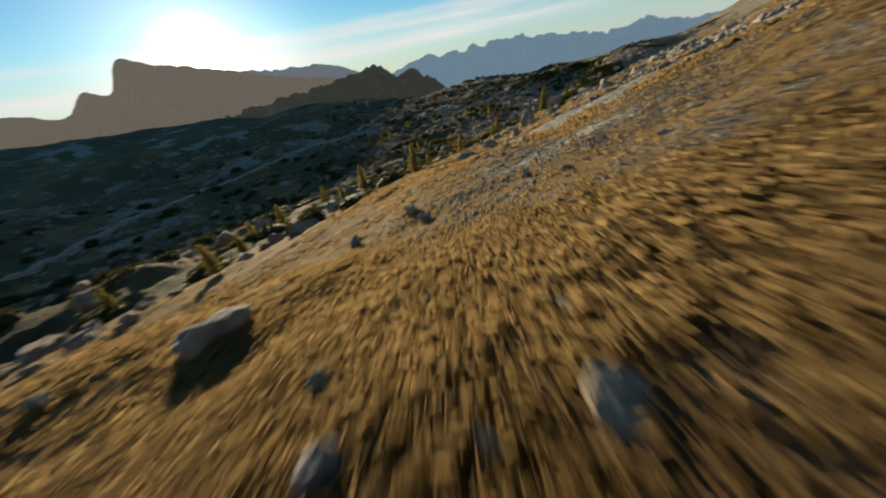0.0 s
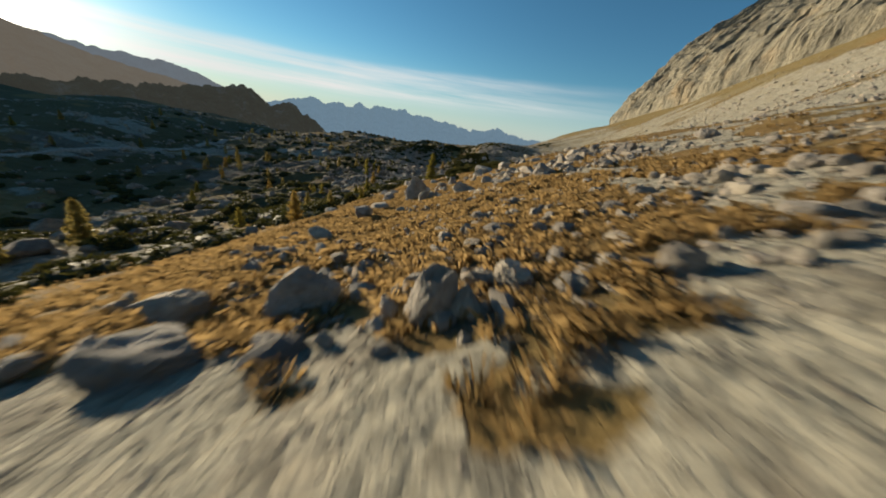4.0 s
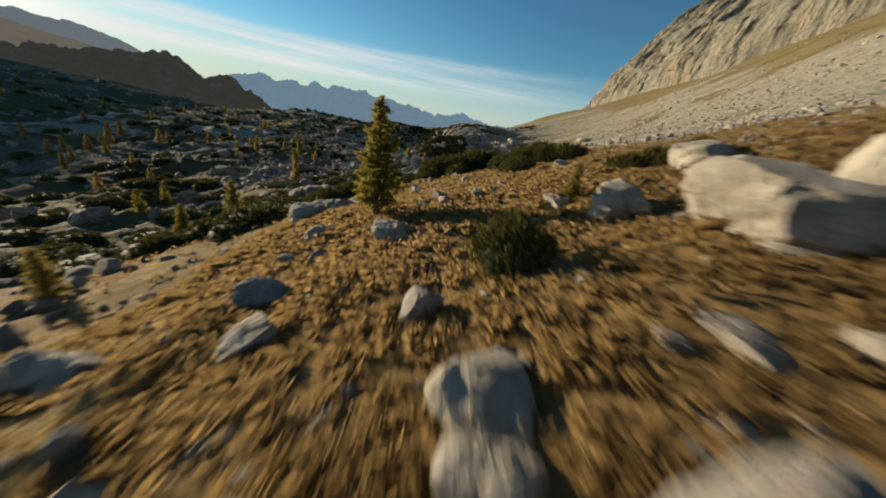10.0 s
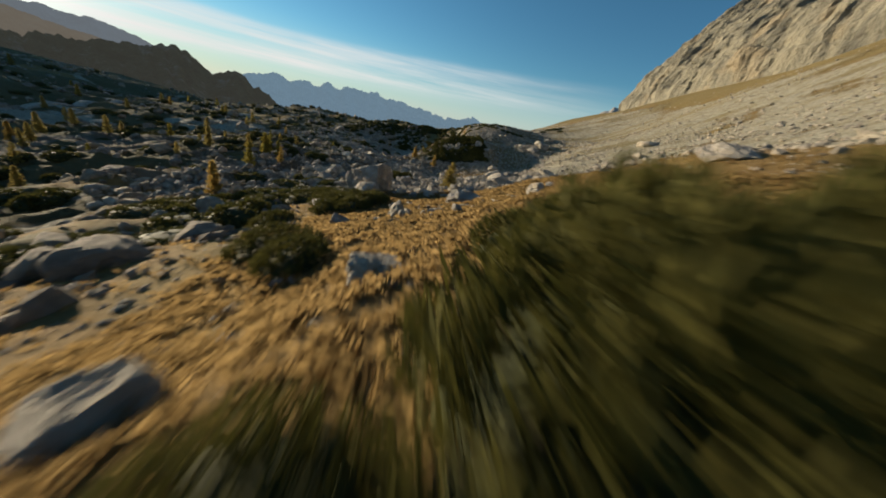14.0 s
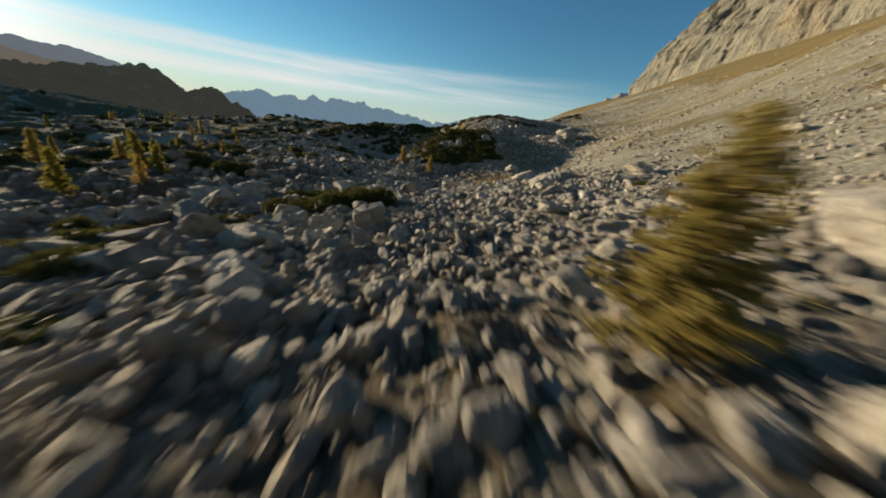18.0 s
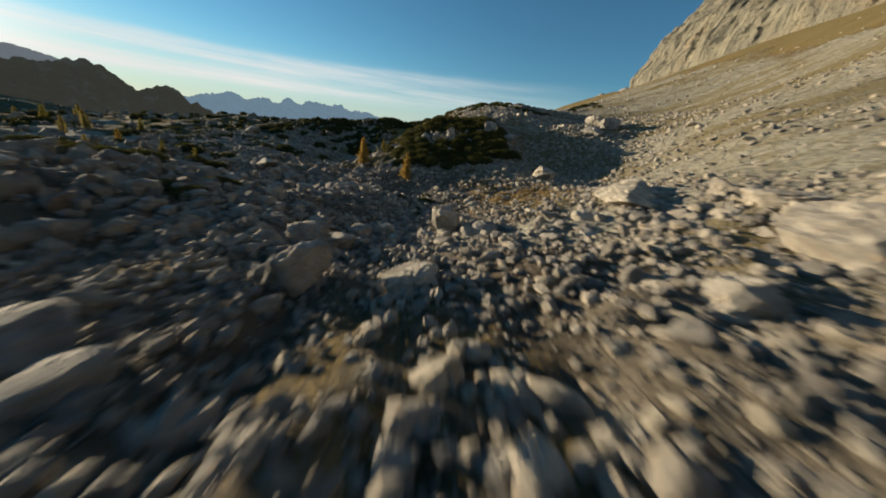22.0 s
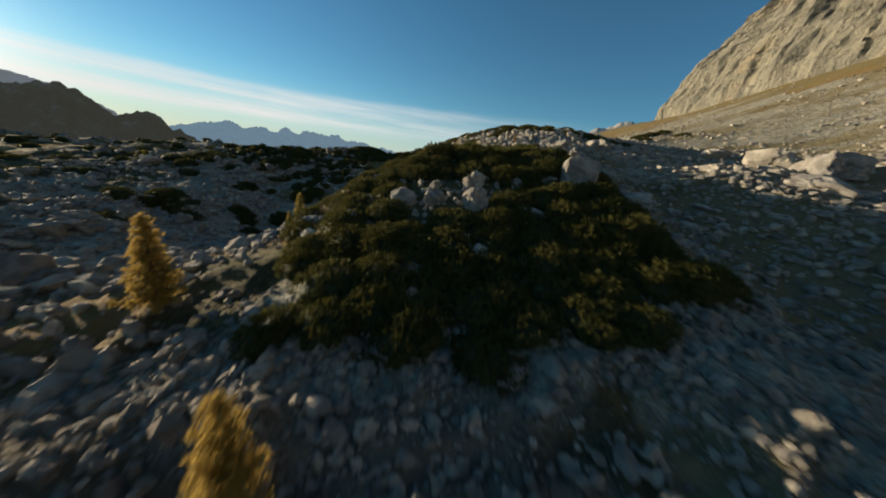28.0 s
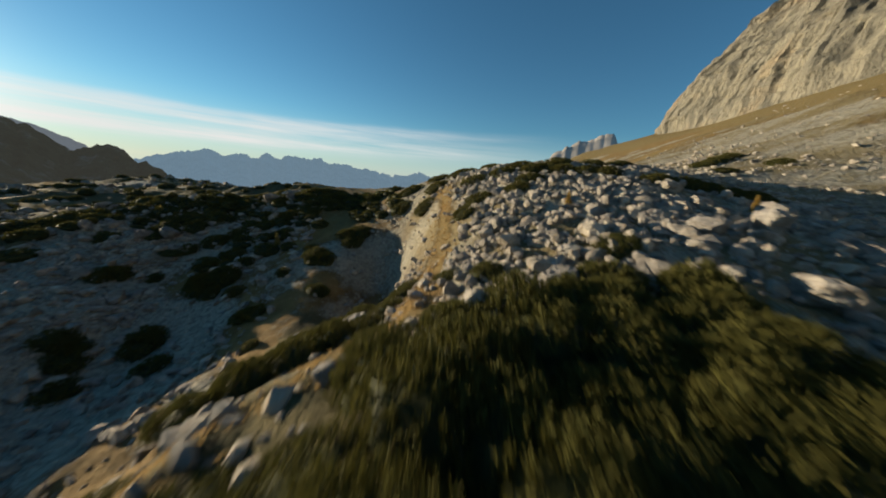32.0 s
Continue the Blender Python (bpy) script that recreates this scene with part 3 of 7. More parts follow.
def gravel_road():
    """The cart track along the valley floor."""
    line = [(-40, -172), (20, -196), (60, -222), (90, -232), (120, -234), (160, -226), (212, -202), (240, -196), (290, -200)]
    ys = np.arange(-40, 290, 3.0)
    xs = curve_at(ys, line)
    tx = np.gradient(xs, ys)
    n = np.hypot(tx, 1)
    across = np.linspace(-2.6, 2.6, 5)
    X = xs[:, None] + across[None] / n[:, None]
    Y = ys[:, None] - across[None] * (tx / n)[:, None]
    i, j = np.clip(np.searchsorted(gy, Y) - 1, 0, len(gy) - 2), np.clip(np.searchsorted(gx, X) - 1, 0, len(gx) - 2)
    u, v = (X - gx[j]) / (gx[j + 1] - gx[j]), (Y - gy[i]) / (gy[i + 1] - gy[i])
    Z = (GZ[i, j] * (1 - u) + GZ[i, j + 1] * u) * (1 - v) + (GZ[i + 1, j] * (1 - u) + GZ[i + 1, j + 1] * u) * v
    Z = Z.max(1)[:, None] + 0.5 - 0.03 * np.abs(across)[None]
    top = np.stack([X, Y, Z], -1)
    low = np.stack([X[:, [0, -1]], Y[:, [0, -1]], Z[:, [0, -1]] - 3.0], -1)
    v = np.concatenate([low[:, :1], top, low[:, 1:]], 1)
    me = mesh_from("road", v.reshape(-1, 3), grid_faces(len(ys), 7), RUBBLE)
    return tagged(new("road", me), "pale gravel track along the valley floor", "road", kind="structure")


gravel_road()

# ---- the cliff over the talus ----
CLIFF_FOOT = [(0, (205, 20)), (60, (172, 70)), (120, (147, 125)), (180, (134, 185)), (250, (129, 255)), (320, (130, 325)), (352, (140, 356)), (395, (168, 390)), (455, (215, 428)), (540, (290, 470))]


def build_cliff():
    us = np.arange(0, 540, 0.95)
    x0 = curve_at(us, [(u, p[0]) for u, p in CLIFF_FOOT])
    y0 = curve_at(us, [(u, p[1]) for u, p in CLIFF_FOOT])
    tx, ty = np.gradient(x0, us), np.gradient(y0, us)
    l = np.hypot(tx, ty)
    nx, ny = ty / l, -tx / l                          # into the mountain
    foot = land(x0, y0) - 4
    vs = np.linspace(0, 1, 190)
    run = curve_at(vs, [(0, 0), (0.12, 5), (0.3, 17), (0.45, 36), (0.6, 64), (0.8, 105), (1, 165)])
    rise = curve_at(vs, [(0, 0), (0.12, 13), (0.3, 35), (0.45, 56), (0.6, 80), (0.8, 110), (1, 138)])
    tall = curve_at(us, [(0, 1.2), (150, 1.1), (250, 1.04), (310, 1.08), (340, 1.06), (365, 0.95), (455, 0.9), (540, 0.9)])
    U, V = np.meshgrid(us, np.arange(len(vs)))
    X = x0[U.astype(int) * 0 + np.arange(len(us))[None]] + nx[None] * run[:, None]
    Y = y0[None] + ny[None] * run[:, None]
    Z = foot[None] + rise[:, None] * tall[None]
    s = vs[:, None] * np.ones(len(us))
    big = ridged(U * 0.022, Z * 0.006 + 3, 0, 3, 61)
    rib = ridged(U * 0.06, Z * 0.008, 1, 2, 62)
    blob = fbm(U * 0.11, Z * 0.12, 2, 4, 63)
    step = vnoise(U * 0.012, Z * 0.055, 3, 64)
    slant = U + 0.06 * Z
    crack = np.exp(-((vnoise(slant * 0.085, Z * 0.006, 7, 66) / 0.06) ** 2)) + 0.7 * np.exp(-((vnoise(U * 0.21 - 0.03 * Z, Z * 0.009, 8, 67) / 0.08) ** 2))
    bed = np.exp(-((vnoise(U * 0.02, Z * 0.16 + 0.01 * U, 9, 68) / 0.1) ** 2))
    cave = sstep(0.62, 0.8, vnoise(U * 0.07, Z * 0.06, 10, 69))
    fine = fbm(U * 0.3, Z * 0.16, 11, 3, 70)
    flute = ridged(U * 0.26, Z * 0.03, 14, 2, 75)
    du, dz = 3.0 * vnoise(U * 0.1, Z * 0.1, 12, 72), 3.5 * vnoise(U * 0.09, Z * 0.09, 13, 73)
    chips = hash01(np.floor((U + du) * 0.17), np.floor((Z + dz) * 0.085), 0 * U, 71) * 2 - 1 + 0.5 * hash01(np.floor((U + dz) * 0.45), np.floor((Z + du) * 0.24), 0 * U, 74)
    out = (5.0 * big + 1.9 * rib + 1.0 * blob + 1.8 * step - 1.7 * crack - 0.8 * bed - 0.2 * cave + 0.8 * fine + 0.85 * chips + 0.55 * flute) * np.clip(s * 8 + 0.15, 0, 1) * (0.6 + 0.7 * s)
    X = X - nx[None] * out
    Y = Y - ny[None] * out
    Z = Z + 0.35 * out + 1.2 * fbm(U * 0.2, Z * 0.2, 5, 3, 65) * s
    ledge = sstep(0.25, 0.75, step) * sstep(0.2, 0.5, s) * 0.9 * (1 - sstep(0.75, 0.95, s)) * 0.75
    me = mesh_from("cliff", np.stack([X, Y, Z], -1).reshape(-1, 3), grid_faces(len(vs), len(us))[:, ::-1], CLIFF, smooth=False)
    put_attr(me, "ledge", ledge)
    return tagged(new("cliff", me), "tall pale limestone cliff, ribbed and fluted, above a talus slope", "cliff", kind="structure")


build_cliff()

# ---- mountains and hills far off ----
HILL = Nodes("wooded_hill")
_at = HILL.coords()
# faint emission stands for the hazy air in front of the hill
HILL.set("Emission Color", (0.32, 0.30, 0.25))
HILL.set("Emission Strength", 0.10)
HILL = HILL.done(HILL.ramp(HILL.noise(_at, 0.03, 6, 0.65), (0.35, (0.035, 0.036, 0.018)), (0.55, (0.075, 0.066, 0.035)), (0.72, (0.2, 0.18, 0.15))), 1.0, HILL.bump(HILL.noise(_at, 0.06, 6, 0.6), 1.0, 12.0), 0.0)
# emission stands for haze, on the massif also for glare near the sun
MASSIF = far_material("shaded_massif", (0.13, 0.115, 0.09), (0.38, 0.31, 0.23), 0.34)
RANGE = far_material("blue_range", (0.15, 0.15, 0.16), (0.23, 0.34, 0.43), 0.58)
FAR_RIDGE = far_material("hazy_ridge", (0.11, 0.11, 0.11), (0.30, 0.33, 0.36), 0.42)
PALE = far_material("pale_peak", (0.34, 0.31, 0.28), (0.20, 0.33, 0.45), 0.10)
EYE = (-6.0, 110.0, -14.0)


def ridge(name, label, crest, far, drop, deep, rough, material, seed):
    """A range seen from the valley: crest is (degrees right of +y, degrees up), at a distance, with a flank that falls by drop."""
    az = np.arange(crest[0][0], crest[-1][0], 0.12 if far > 2000 else 0.25)
    el = curve_at(az, crest)
    vs = np.linspace(0, 1, 34)
    A, V = np.meshgrid(az, vs)
    top = EYE[2] + far * np.tan(np.radians(el)) + rough * (fbm(az * 0.9, 0 * az, seed, 5, seed, 0.6) + 0.6 * ridged(az * 1.3, 0 * az + 2, seed, 4, seed + 4))
    R = far - deep * (1 - V) ** 1.2 + deep * 0.12 * ridged(A * 0.25, V * 2.0, seed, 4, seed + 1) * (1 - V)
    Z = top[None] - drop * (1 - V) ** 0.85 + drop * 0.05 * fbm(A * 0.6, V * 5, seed, 4, seed + 2) * np.sin(np.pi * V)
    # the back
    Rb, Zb = far + deep * 0.5 + 0 * az, top - drop
    R, Z = np.vstack([R, Rb[None]]), np.vstack([Z, Zb[None]])
    A = np.vstack([A, az[None]])
    X, Y = EYE[0] + R * np.sin(np.radians(A)), EYE[1] + R * np.cos(np.radians(A))
    me = mesh_from(name, np.stack([X, Y, Z], -1).reshape(-1, 3), grid_faces(*A.shape)[:, ::-1], material)
    return tagged(new(name, me), label, "mountain", kind="structure")


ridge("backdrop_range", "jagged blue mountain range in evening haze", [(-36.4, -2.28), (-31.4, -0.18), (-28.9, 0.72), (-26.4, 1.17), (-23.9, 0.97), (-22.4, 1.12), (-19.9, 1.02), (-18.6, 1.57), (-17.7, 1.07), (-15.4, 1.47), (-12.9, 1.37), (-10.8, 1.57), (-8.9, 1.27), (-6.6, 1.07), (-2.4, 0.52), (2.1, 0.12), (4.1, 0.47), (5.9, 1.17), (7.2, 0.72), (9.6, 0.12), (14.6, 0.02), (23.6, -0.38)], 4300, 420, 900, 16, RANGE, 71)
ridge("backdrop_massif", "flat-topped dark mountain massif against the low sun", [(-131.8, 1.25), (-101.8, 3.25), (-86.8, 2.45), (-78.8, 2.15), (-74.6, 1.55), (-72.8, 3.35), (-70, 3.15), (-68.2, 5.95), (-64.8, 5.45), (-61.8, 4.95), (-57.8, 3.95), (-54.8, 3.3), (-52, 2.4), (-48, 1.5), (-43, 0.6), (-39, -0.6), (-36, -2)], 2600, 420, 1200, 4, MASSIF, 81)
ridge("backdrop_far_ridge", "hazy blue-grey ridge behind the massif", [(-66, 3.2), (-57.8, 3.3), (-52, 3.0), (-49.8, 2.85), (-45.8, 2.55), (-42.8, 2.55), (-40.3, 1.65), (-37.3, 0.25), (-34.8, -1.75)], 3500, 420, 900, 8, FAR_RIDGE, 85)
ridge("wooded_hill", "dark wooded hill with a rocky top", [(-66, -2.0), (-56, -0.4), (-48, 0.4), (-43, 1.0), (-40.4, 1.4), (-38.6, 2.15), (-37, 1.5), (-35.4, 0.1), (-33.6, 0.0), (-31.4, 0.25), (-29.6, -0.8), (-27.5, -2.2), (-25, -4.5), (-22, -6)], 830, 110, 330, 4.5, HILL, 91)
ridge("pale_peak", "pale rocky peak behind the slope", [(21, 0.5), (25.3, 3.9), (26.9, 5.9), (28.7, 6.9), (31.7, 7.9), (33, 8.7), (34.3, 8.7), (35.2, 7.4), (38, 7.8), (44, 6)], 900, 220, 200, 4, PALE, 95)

# ---- stones ----


def ico(sub):
    bm = bmesh.new()
    bmesh.ops.create_icosphere(bm, subdivisions=sub, radius=1.0)
    v = np.array([p.co[:] for p in bm.verts])
    f = np.array([[q.index for q in p.verts] for p in bm.faces])
    bm.free()
    return v, f


ICO = {k: ico(k) for k in (1, 2, 3, 4, 5)}


def rock_shape(sub, seed, planes=12, knobs=0.06, blocky=1.0):
    """A stone of about unit half-width: broken faces, worn edges."""
    rng = np.random.default_rng(seed)
    d, f = ICO[sub]
    n = rng.normal(size=(planes, 3))
    n /= np.linalg.norm(n, axis=1)[:, None]
    off = rng.uniform(0.48, 0.95, planes)
    dots = d @ n.T
    r = np.where(dots > 0.08, off / np.maximum(dots, 0.08), 9.0)
    sharp = 70 if sub >= 3 else 46
    r = -np.log(np.exp(-sharp * np.minimum(r, 1.3)).sum(1)) / sharp
    v = d * r[:, None]
    v = np.sign(v) * np.abs(v) ** blocky
    if sub >= 3:
        p = v * 1.7 + seed
        k = knobs * (fbm(p[:, 0], p[:, 1], p[:, 2], 5, seed, 0.6) + 0.5 * ridged(p[:, 0] * 0.8, p[:, 1] * 0.8, p[:, 2] * 1.6, 3, seed + 5))
        crack = np.exp(-((vnoise(p[:, 0] * 0.9, p[:, 1] * 0.9, p[:, 2] * 0.35, seed + 9) / 0.05) ** 2))
        flute = ridged(p[:, 0] * 3.1, p[:, 1] * 3.1, p[:, 2] * 0.7, 2, seed + 13)
        v = v + d * (k - 0.07 * crack + 0.022 * flute)[:, None]
    # flat chips broken off the corners
    for _ in range(14 if sub >= 3 else 5):
        m = rng.normal(size=3)
        m /= np.linalg.norm(m)
        t = v @ m
        v = v - m * (np.maximum(0, t - t.max() * rng.uniform(0.8, 0.96)) * 0.92)[:, None]
    v = v / np.abs(v).max(0)
    return v, f


BOULDERS = [mesh_from("boulder", *rock_shape(5, 100 + k, 9 + k % 5, 0.12, (1.0, 0.72)[k % 2]), ROCK, smooth=False) for k in range(20)]
BOULDERS += [mesh_from("boulder", *rock_shape(5, 140 + k, 7, 0.26, 0.8), ROCK, smooth=False) for k in range(3)]
FORMS = {"crag": (20, 21, 22), "": range(20), "pillar": (1, 9), "block": (3, 7, 15), "slab": (2, 6, 12)}
STONES = [mesh_from("stone", *rock_shape(2, 300 + k, 10), ROCK, smooth=False) for k in range(8)]
_count = [0]
DISTANT = []


def boulder(x, y, wide, tall, turn, form=""):
    """A single boulder, its foot sunk in the ground."""
    k = _count[0]
    _count[0] += 1
    rng = random.Random(k * 7 + 3)
    kinds = FORMS[form]
    shape = BOULDERS[kinds[k % len(kinds)]]
    deep = wide * rng.uniform(0.75, 1.0)
    half = tall * 0.66
    low = min(gz(x, y), gz(x + wide * 0.3, y), gz(x - wide * 0.3, y))
    tip = 4 if form else 12
    put = pose(x, y, low + tall - half + 0.02, rng.uniform(-tip, tip), rng.uniform(-tip, tip), turn) @ Matrix.Diagonal((wide / 2, deep / 2, half, 1))
    if abs(x + 5) > 13 or wide < 0.3:
        DISTANT.append((shape, put))
        return None
    ob = new("boulder", shape)
    ob.matrix_world = put
    size = "large" if wide > 1.8 else "small" if wide < 0.7 else "waist-high" if tall > 0.8 else "low"
    bed = "in ochre grass" if y < 105 and x < 9 else "on the talus slope" if x > 12 else "among pale rubble" if y < 195 else "between dwarf pines"
    face = ("with broken corners", "with a cracked face", "with worn edges", "with a pitted top")[k % 4]
    return tagged(ob, f"{size} pale limestone boulder {face} {bed}", "boulder", "boulders")


boulder(-11.0, -0.4, 0.53, 0.39, 14)
boulder(-1.8, 0.5, 0.52, 0.38, 65)
boulder(-0.4, 0.9, 0.19, 0.22, 209)
boulder(0.3, 1.2, 0.43, 0.28, 85)
boulder(-2.7, 1.3, 0.41, 0.45, 64)
boulder(-7.9, 1.8, 0.92, 0.78, 292)
boulder(0.0, 2.1, 0.28, 0.19, 312)
boulder(-7.4, 2.4, 1.06, 0.66, 30)
boulder(-0.2, 2.6, 0.23, 0.17, 33)
boulder(-1.9, 2.7, 0.28, 0.20, 288)
boulder(-6.8, 6.5, 0.57, 0.43, 155)
boulder(-4.3, 7.1, 0.48, 0.36, 172)
boulder(-5.2, 7.8, 0.54, 0.31, 119)
boulder(-1.5, 8.2, 0.23, 0.23, 223)
boulder(-2.9, 11.4, 0.24, 0.21, 264)
boulder(-3.2, 13.1, 0.33, 0.37, 95)
boulder(-0.0, 14.2, 0.41, 0.17, 248)
boulder(-2.6, 14.5, 0.94, 0.30, 57)
boulder(5.6, 87.6, 2.92, 1.12, 52)
boulder(1.1, 116.8, 3.41, 1.49, 70)
boulder(-27.2, 141.1, 3.95, 2.16, 90)
boulder(-26.5, 145.1, 3.89, 2.16, 306)
boulder(18.5, 148.1, 5.10, 1.70, 220)
boulder(-17.2, 149.3, 3.44, 1.65, 218)
boulder(38.6, 151.5, 4.88, 1.70, 46)
boulder(49.7, 166.6, 6.07, 1.70, 172)
boulder(14.1, 189.5, 3.85, 2.04, 148)
boulder(14.7, 208.6, 3.69, 1.54, 45)
boulder(32.4, 209.6, 4.60, 1.70, 132)
boulder(38.6, 217.1, 4.76, 1.70, 71)
boulder(16.8, 222.1, 3.16, 1.09, 240)
boulder(-1.6, 222.2, 0.83, 0.50, 12)
boulder(4.5, 222.8, 1.17, 0.98, 278)
boulder(3.5, 223.7, 1.44, 1.44, 262)
boulder(7.6, 225.0, 2.00, 1.53, 178)
boulder(17.9, 227.6, 1.87, 1.09, 266)
boulder(22.2, 227.8, 2.29, 1.31, 246)
boulder(9.8, 228.1, 1.78, 1.19, 222)
boulder(24.5, 228.8, 2.12, 1.59, 139)
boulder(12.4, 229.7, 1.98, 0.99, 73)
boulder(16.8, 230.3, 2.12, 1.24, 189)
boulder(-1.3, 230.6, 2.01, 1.36, 7)
boulder(8.0, 231.8, 1.79, 1.07, 53)
boulder(46.8, 231.9, 4.72, 1.70, 12)
boulder(22.6, 235.2, 2.04, 1.18, 141)
boulder(-64.6, 274.3, 4.56, 1.70, 332)
boulder(-3.0, 21.0, 0.32, 0.14, 318)
boulder(-6.5, 21.2, 0.55, 0.19, 130)
boulder(-4.2, 21.4, 0.37, 0.42, 183)
boulder(-4.6, 21.5, 0.72, 0.75, 353)
boulder(-5.2, 21.7, 0.40, 0.35, 333)
boulder(-3.6, 22.0, 0.52, 0.38, 271)
boulder(-6.7, 22.4, 1.10, 0.86, 14)
boulder(-9.1, 22.5, 1.08, 0.50, 238)
boulder(-7.9, 20.9, 1.70, 0.58, 200)
boulder(-9.1, 28.2, 0.90, 0.48, 127)
boulder(-9.7, 35.0, 1.29, 0.83, 332)
boulder(-4.7, 35.0, 0.34, 0.30, 26)
boulder(-5.9, 35.1, 0.32, 0.20, 80)
boulder(-6.9, 35.3, 0.38, 0.38, 57)
boulder(-6.5, 35.4, 0.20, 0.23, 190)
boulder(-6.2, 35.4, 0.33, 0.30, 240)
boulder(-3.3, 35.5, 0.49, 0.26, 126)
boulder(-6.0, 35.6, 0.37, 0.34, 194)
boulder(-5.4, 35.7, 0.31, 0.36, 278)
boulder(-3.6, 35.7, 0.49, 0.20, 52)
boulder(-4.0, 35.7, 0.37, 0.22, 293)
boulder(-4.5, 35.9, 0.39, 0.24, 127)
boulder(-1.9, 35.9, 0.39, 0.33, 6)
boulder(-5.3, 35.9, 0.33, 0.26, 110)
boulder(-7.5, 36.0, 0.72, 0.46, 208)
boulder(-2.9, 36.1, 0.39, 0.19, 143)
boulder(-2.3, 36.1, 0.71, 0.20, 93)
boulder(-5.0, 36.1, 0.36, 0.23, 199)
boulder(-7.2, 36.2, 0.43, 0.33, 81)
boulder(-5.8, 36.3, 0.21, 0.17, 36)
boulder(-6.7, 36.3, 0.45, 0.29, 71)
boulder(-3.0, 36.6, 0.90, 0.41, 316)
boulder(-4.7, 36.8, 0.46, 0.27, 316)
boulder(-7.8, 36.8, 0.52, 0.36, 227)
boulder(-1.1, 36.9, 0.59, 0.16, 64)
boulder(-2.9, 37.0, 0.53, 0.24, 67)
boulder(-6.9, 37.1, 0.41, 0.29, 0)
boulder(-1.9, 37.1, 0.56, 0.16, 2)
boulder(-1.3, 37.3, 0.59, 0.22, 107)
boulder(-1.9, 37.7, 0.57, 0.20, 110)
boulder(-3.4, 37.9, 0.76, 0.38, 84)
boulder(-9.3, 37.9, 1.49, 0.57, 85)
boulder(-0.5, 38.6, 0.59, 0.18, 148)
boulder(-2.2, 38.7, 0.62, 0.25, 160)
boulder(1.7, 39.0, 1.10, 0.30, 101)
boulder(-0.6, 39.3, 0.68, 0.29, 276)
boulder(-1.2, 39.4, 0.83, 0.50, 347)
boulder(1.2, 40.1, 0.99, 0.44, 320)
boulder(-13.9, 40.3, 1.23, 0.34, 104)
boulder(-10.3, 41.2, 0.98, 0.38, 93)
boulder(1.4, 41.4, 1.06, 0.40, 353)
boulder(-14.7, 42.7, 1.49, 0.47, 100)
boulder(-4.6, 38.8, 0.23, 0.15, 196)
boulder(-9.2, 39.4, 0.77, 0.44, 152)
boulder(-2.0, 39.8, 0.77, 0.21, 11)
boulder(-6.8, 39.9, 0.34, 0.24, 184)
boulder(-3.9, 40.2, 1.74, 1.05, 212)
boulder(-2.5, 40.3, 0.85, 0.23, 84)
boulder(-7.1, 40.4, 0.40, 0.21, 74)
boulder(-1.6, 40.5, 0.93, 0.25, 135)
boulder(-7.5, 41.1, 0.48, 0.28, 33)
boulder(-0.5, 41.2, 0.91, 0.29, 169)
boulder(-0.1, 41.4, 0.74, 0.30, 154)
boulder(-0.7, 41.5, 0.94, 0.53, 308)
boulder(-1.5, 41.5, 0.86, 0.24, 300)
boulder(-12.2, 41.8, 0.98, 0.32, 1)
boulder(-10.1, 41.9, 0.83, 0.36, 305)
boulder(-5.6, 42.3, 0.48, 0.38, 347)
boulder(-11.1, 42.5, 0.71, 0.23, 173)
boulder(-7.1, 42.6, 0.91, 1.02, 33)
boulder(-1.1, 42.6, 1.32, 0.45, 158)
boulder(2.0, 43.3, 1.14, 0.33, 181)
boulder(1.5, 44.0, 2.42, 0.66, 156)
boulder(-6.4, 44.2, 0.92, 0.82, 246)
boulder(-4.9, 44.3, 1.13, 0.68, 356)
boulder(-5.9, 44.4, 1.07, 0.68, 161)
boulder(-0.9, 44.6, 1.16, 0.32, 94)
boulder(-1.9, 44.7, 1.62, 0.89, 246)
boulder(-7.9, 44.9, 2.05, 2.52, 241, form="pillar")
boulder(-10.6, 45.2, 0.94, 0.42, 90)
boulder(0.2, 45.8, 1.43, 0.61, 29)
boulder(-10.7, 46.7, 1.12, 0.57, 131)
boulder(-0.7, 48.0, 0.87, 0.59, 11)
boulder(6.8, 49.9, 2.43, 0.95, 183)
boulder(4.4, 54.0, 2.25, 0.69, 206)
boulder(2.3, 65.5, 2.61, 1.50, 9)
boulder(-3.9, 46.1, 0.39, 0.18, 281)
boulder(-5.5, 46.6, 0.52, 0.68, 214)
boulder(-7.1, 46.8, 0.75, 0.61, 187)
boulder(-6.1, 47.4, 0.86, 0.53, 192)
boulder(-8.2, 47.8, 0.51, 0.34, 296)
boulder(-1.6, 47.9, 0.66, 0.18, 4)
boulder(-3.1, 48.3, 0.47, 0.23, 231)
boulder(-8.7, 48.3, 0.67, 0.50, 23)
boulder(-9.4, 48.4, 0.57, 0.37, 92)
boulder(-6.8, 48.6, 0.63, 0.46, 319)
boulder(-7.7, 48.7, 0.97, 0.84, 100)
boulder(-9.5, 49.3, 0.71, 0.41, 60)
boulder(-5.3, 49.4, 0.32, 0.36, 125)
boulder(-4.2, 49.5, 0.38, 0.19, 236)
boulder(-1.1, 49.6, 0.71, 0.40, 176)
boulder(0.3, 50.1, 0.80, 0.22, 262)
boulder(-3.3, 50.1, 0.68, 0.19, 181)
boulder(-2.7, 50.2, 0.86, 0.60, 268)
boulder(-11.7, 50.8, 0.86, 0.35, 128)
boulder(-5.9, 51.3, 1.25, 0.65, 236)
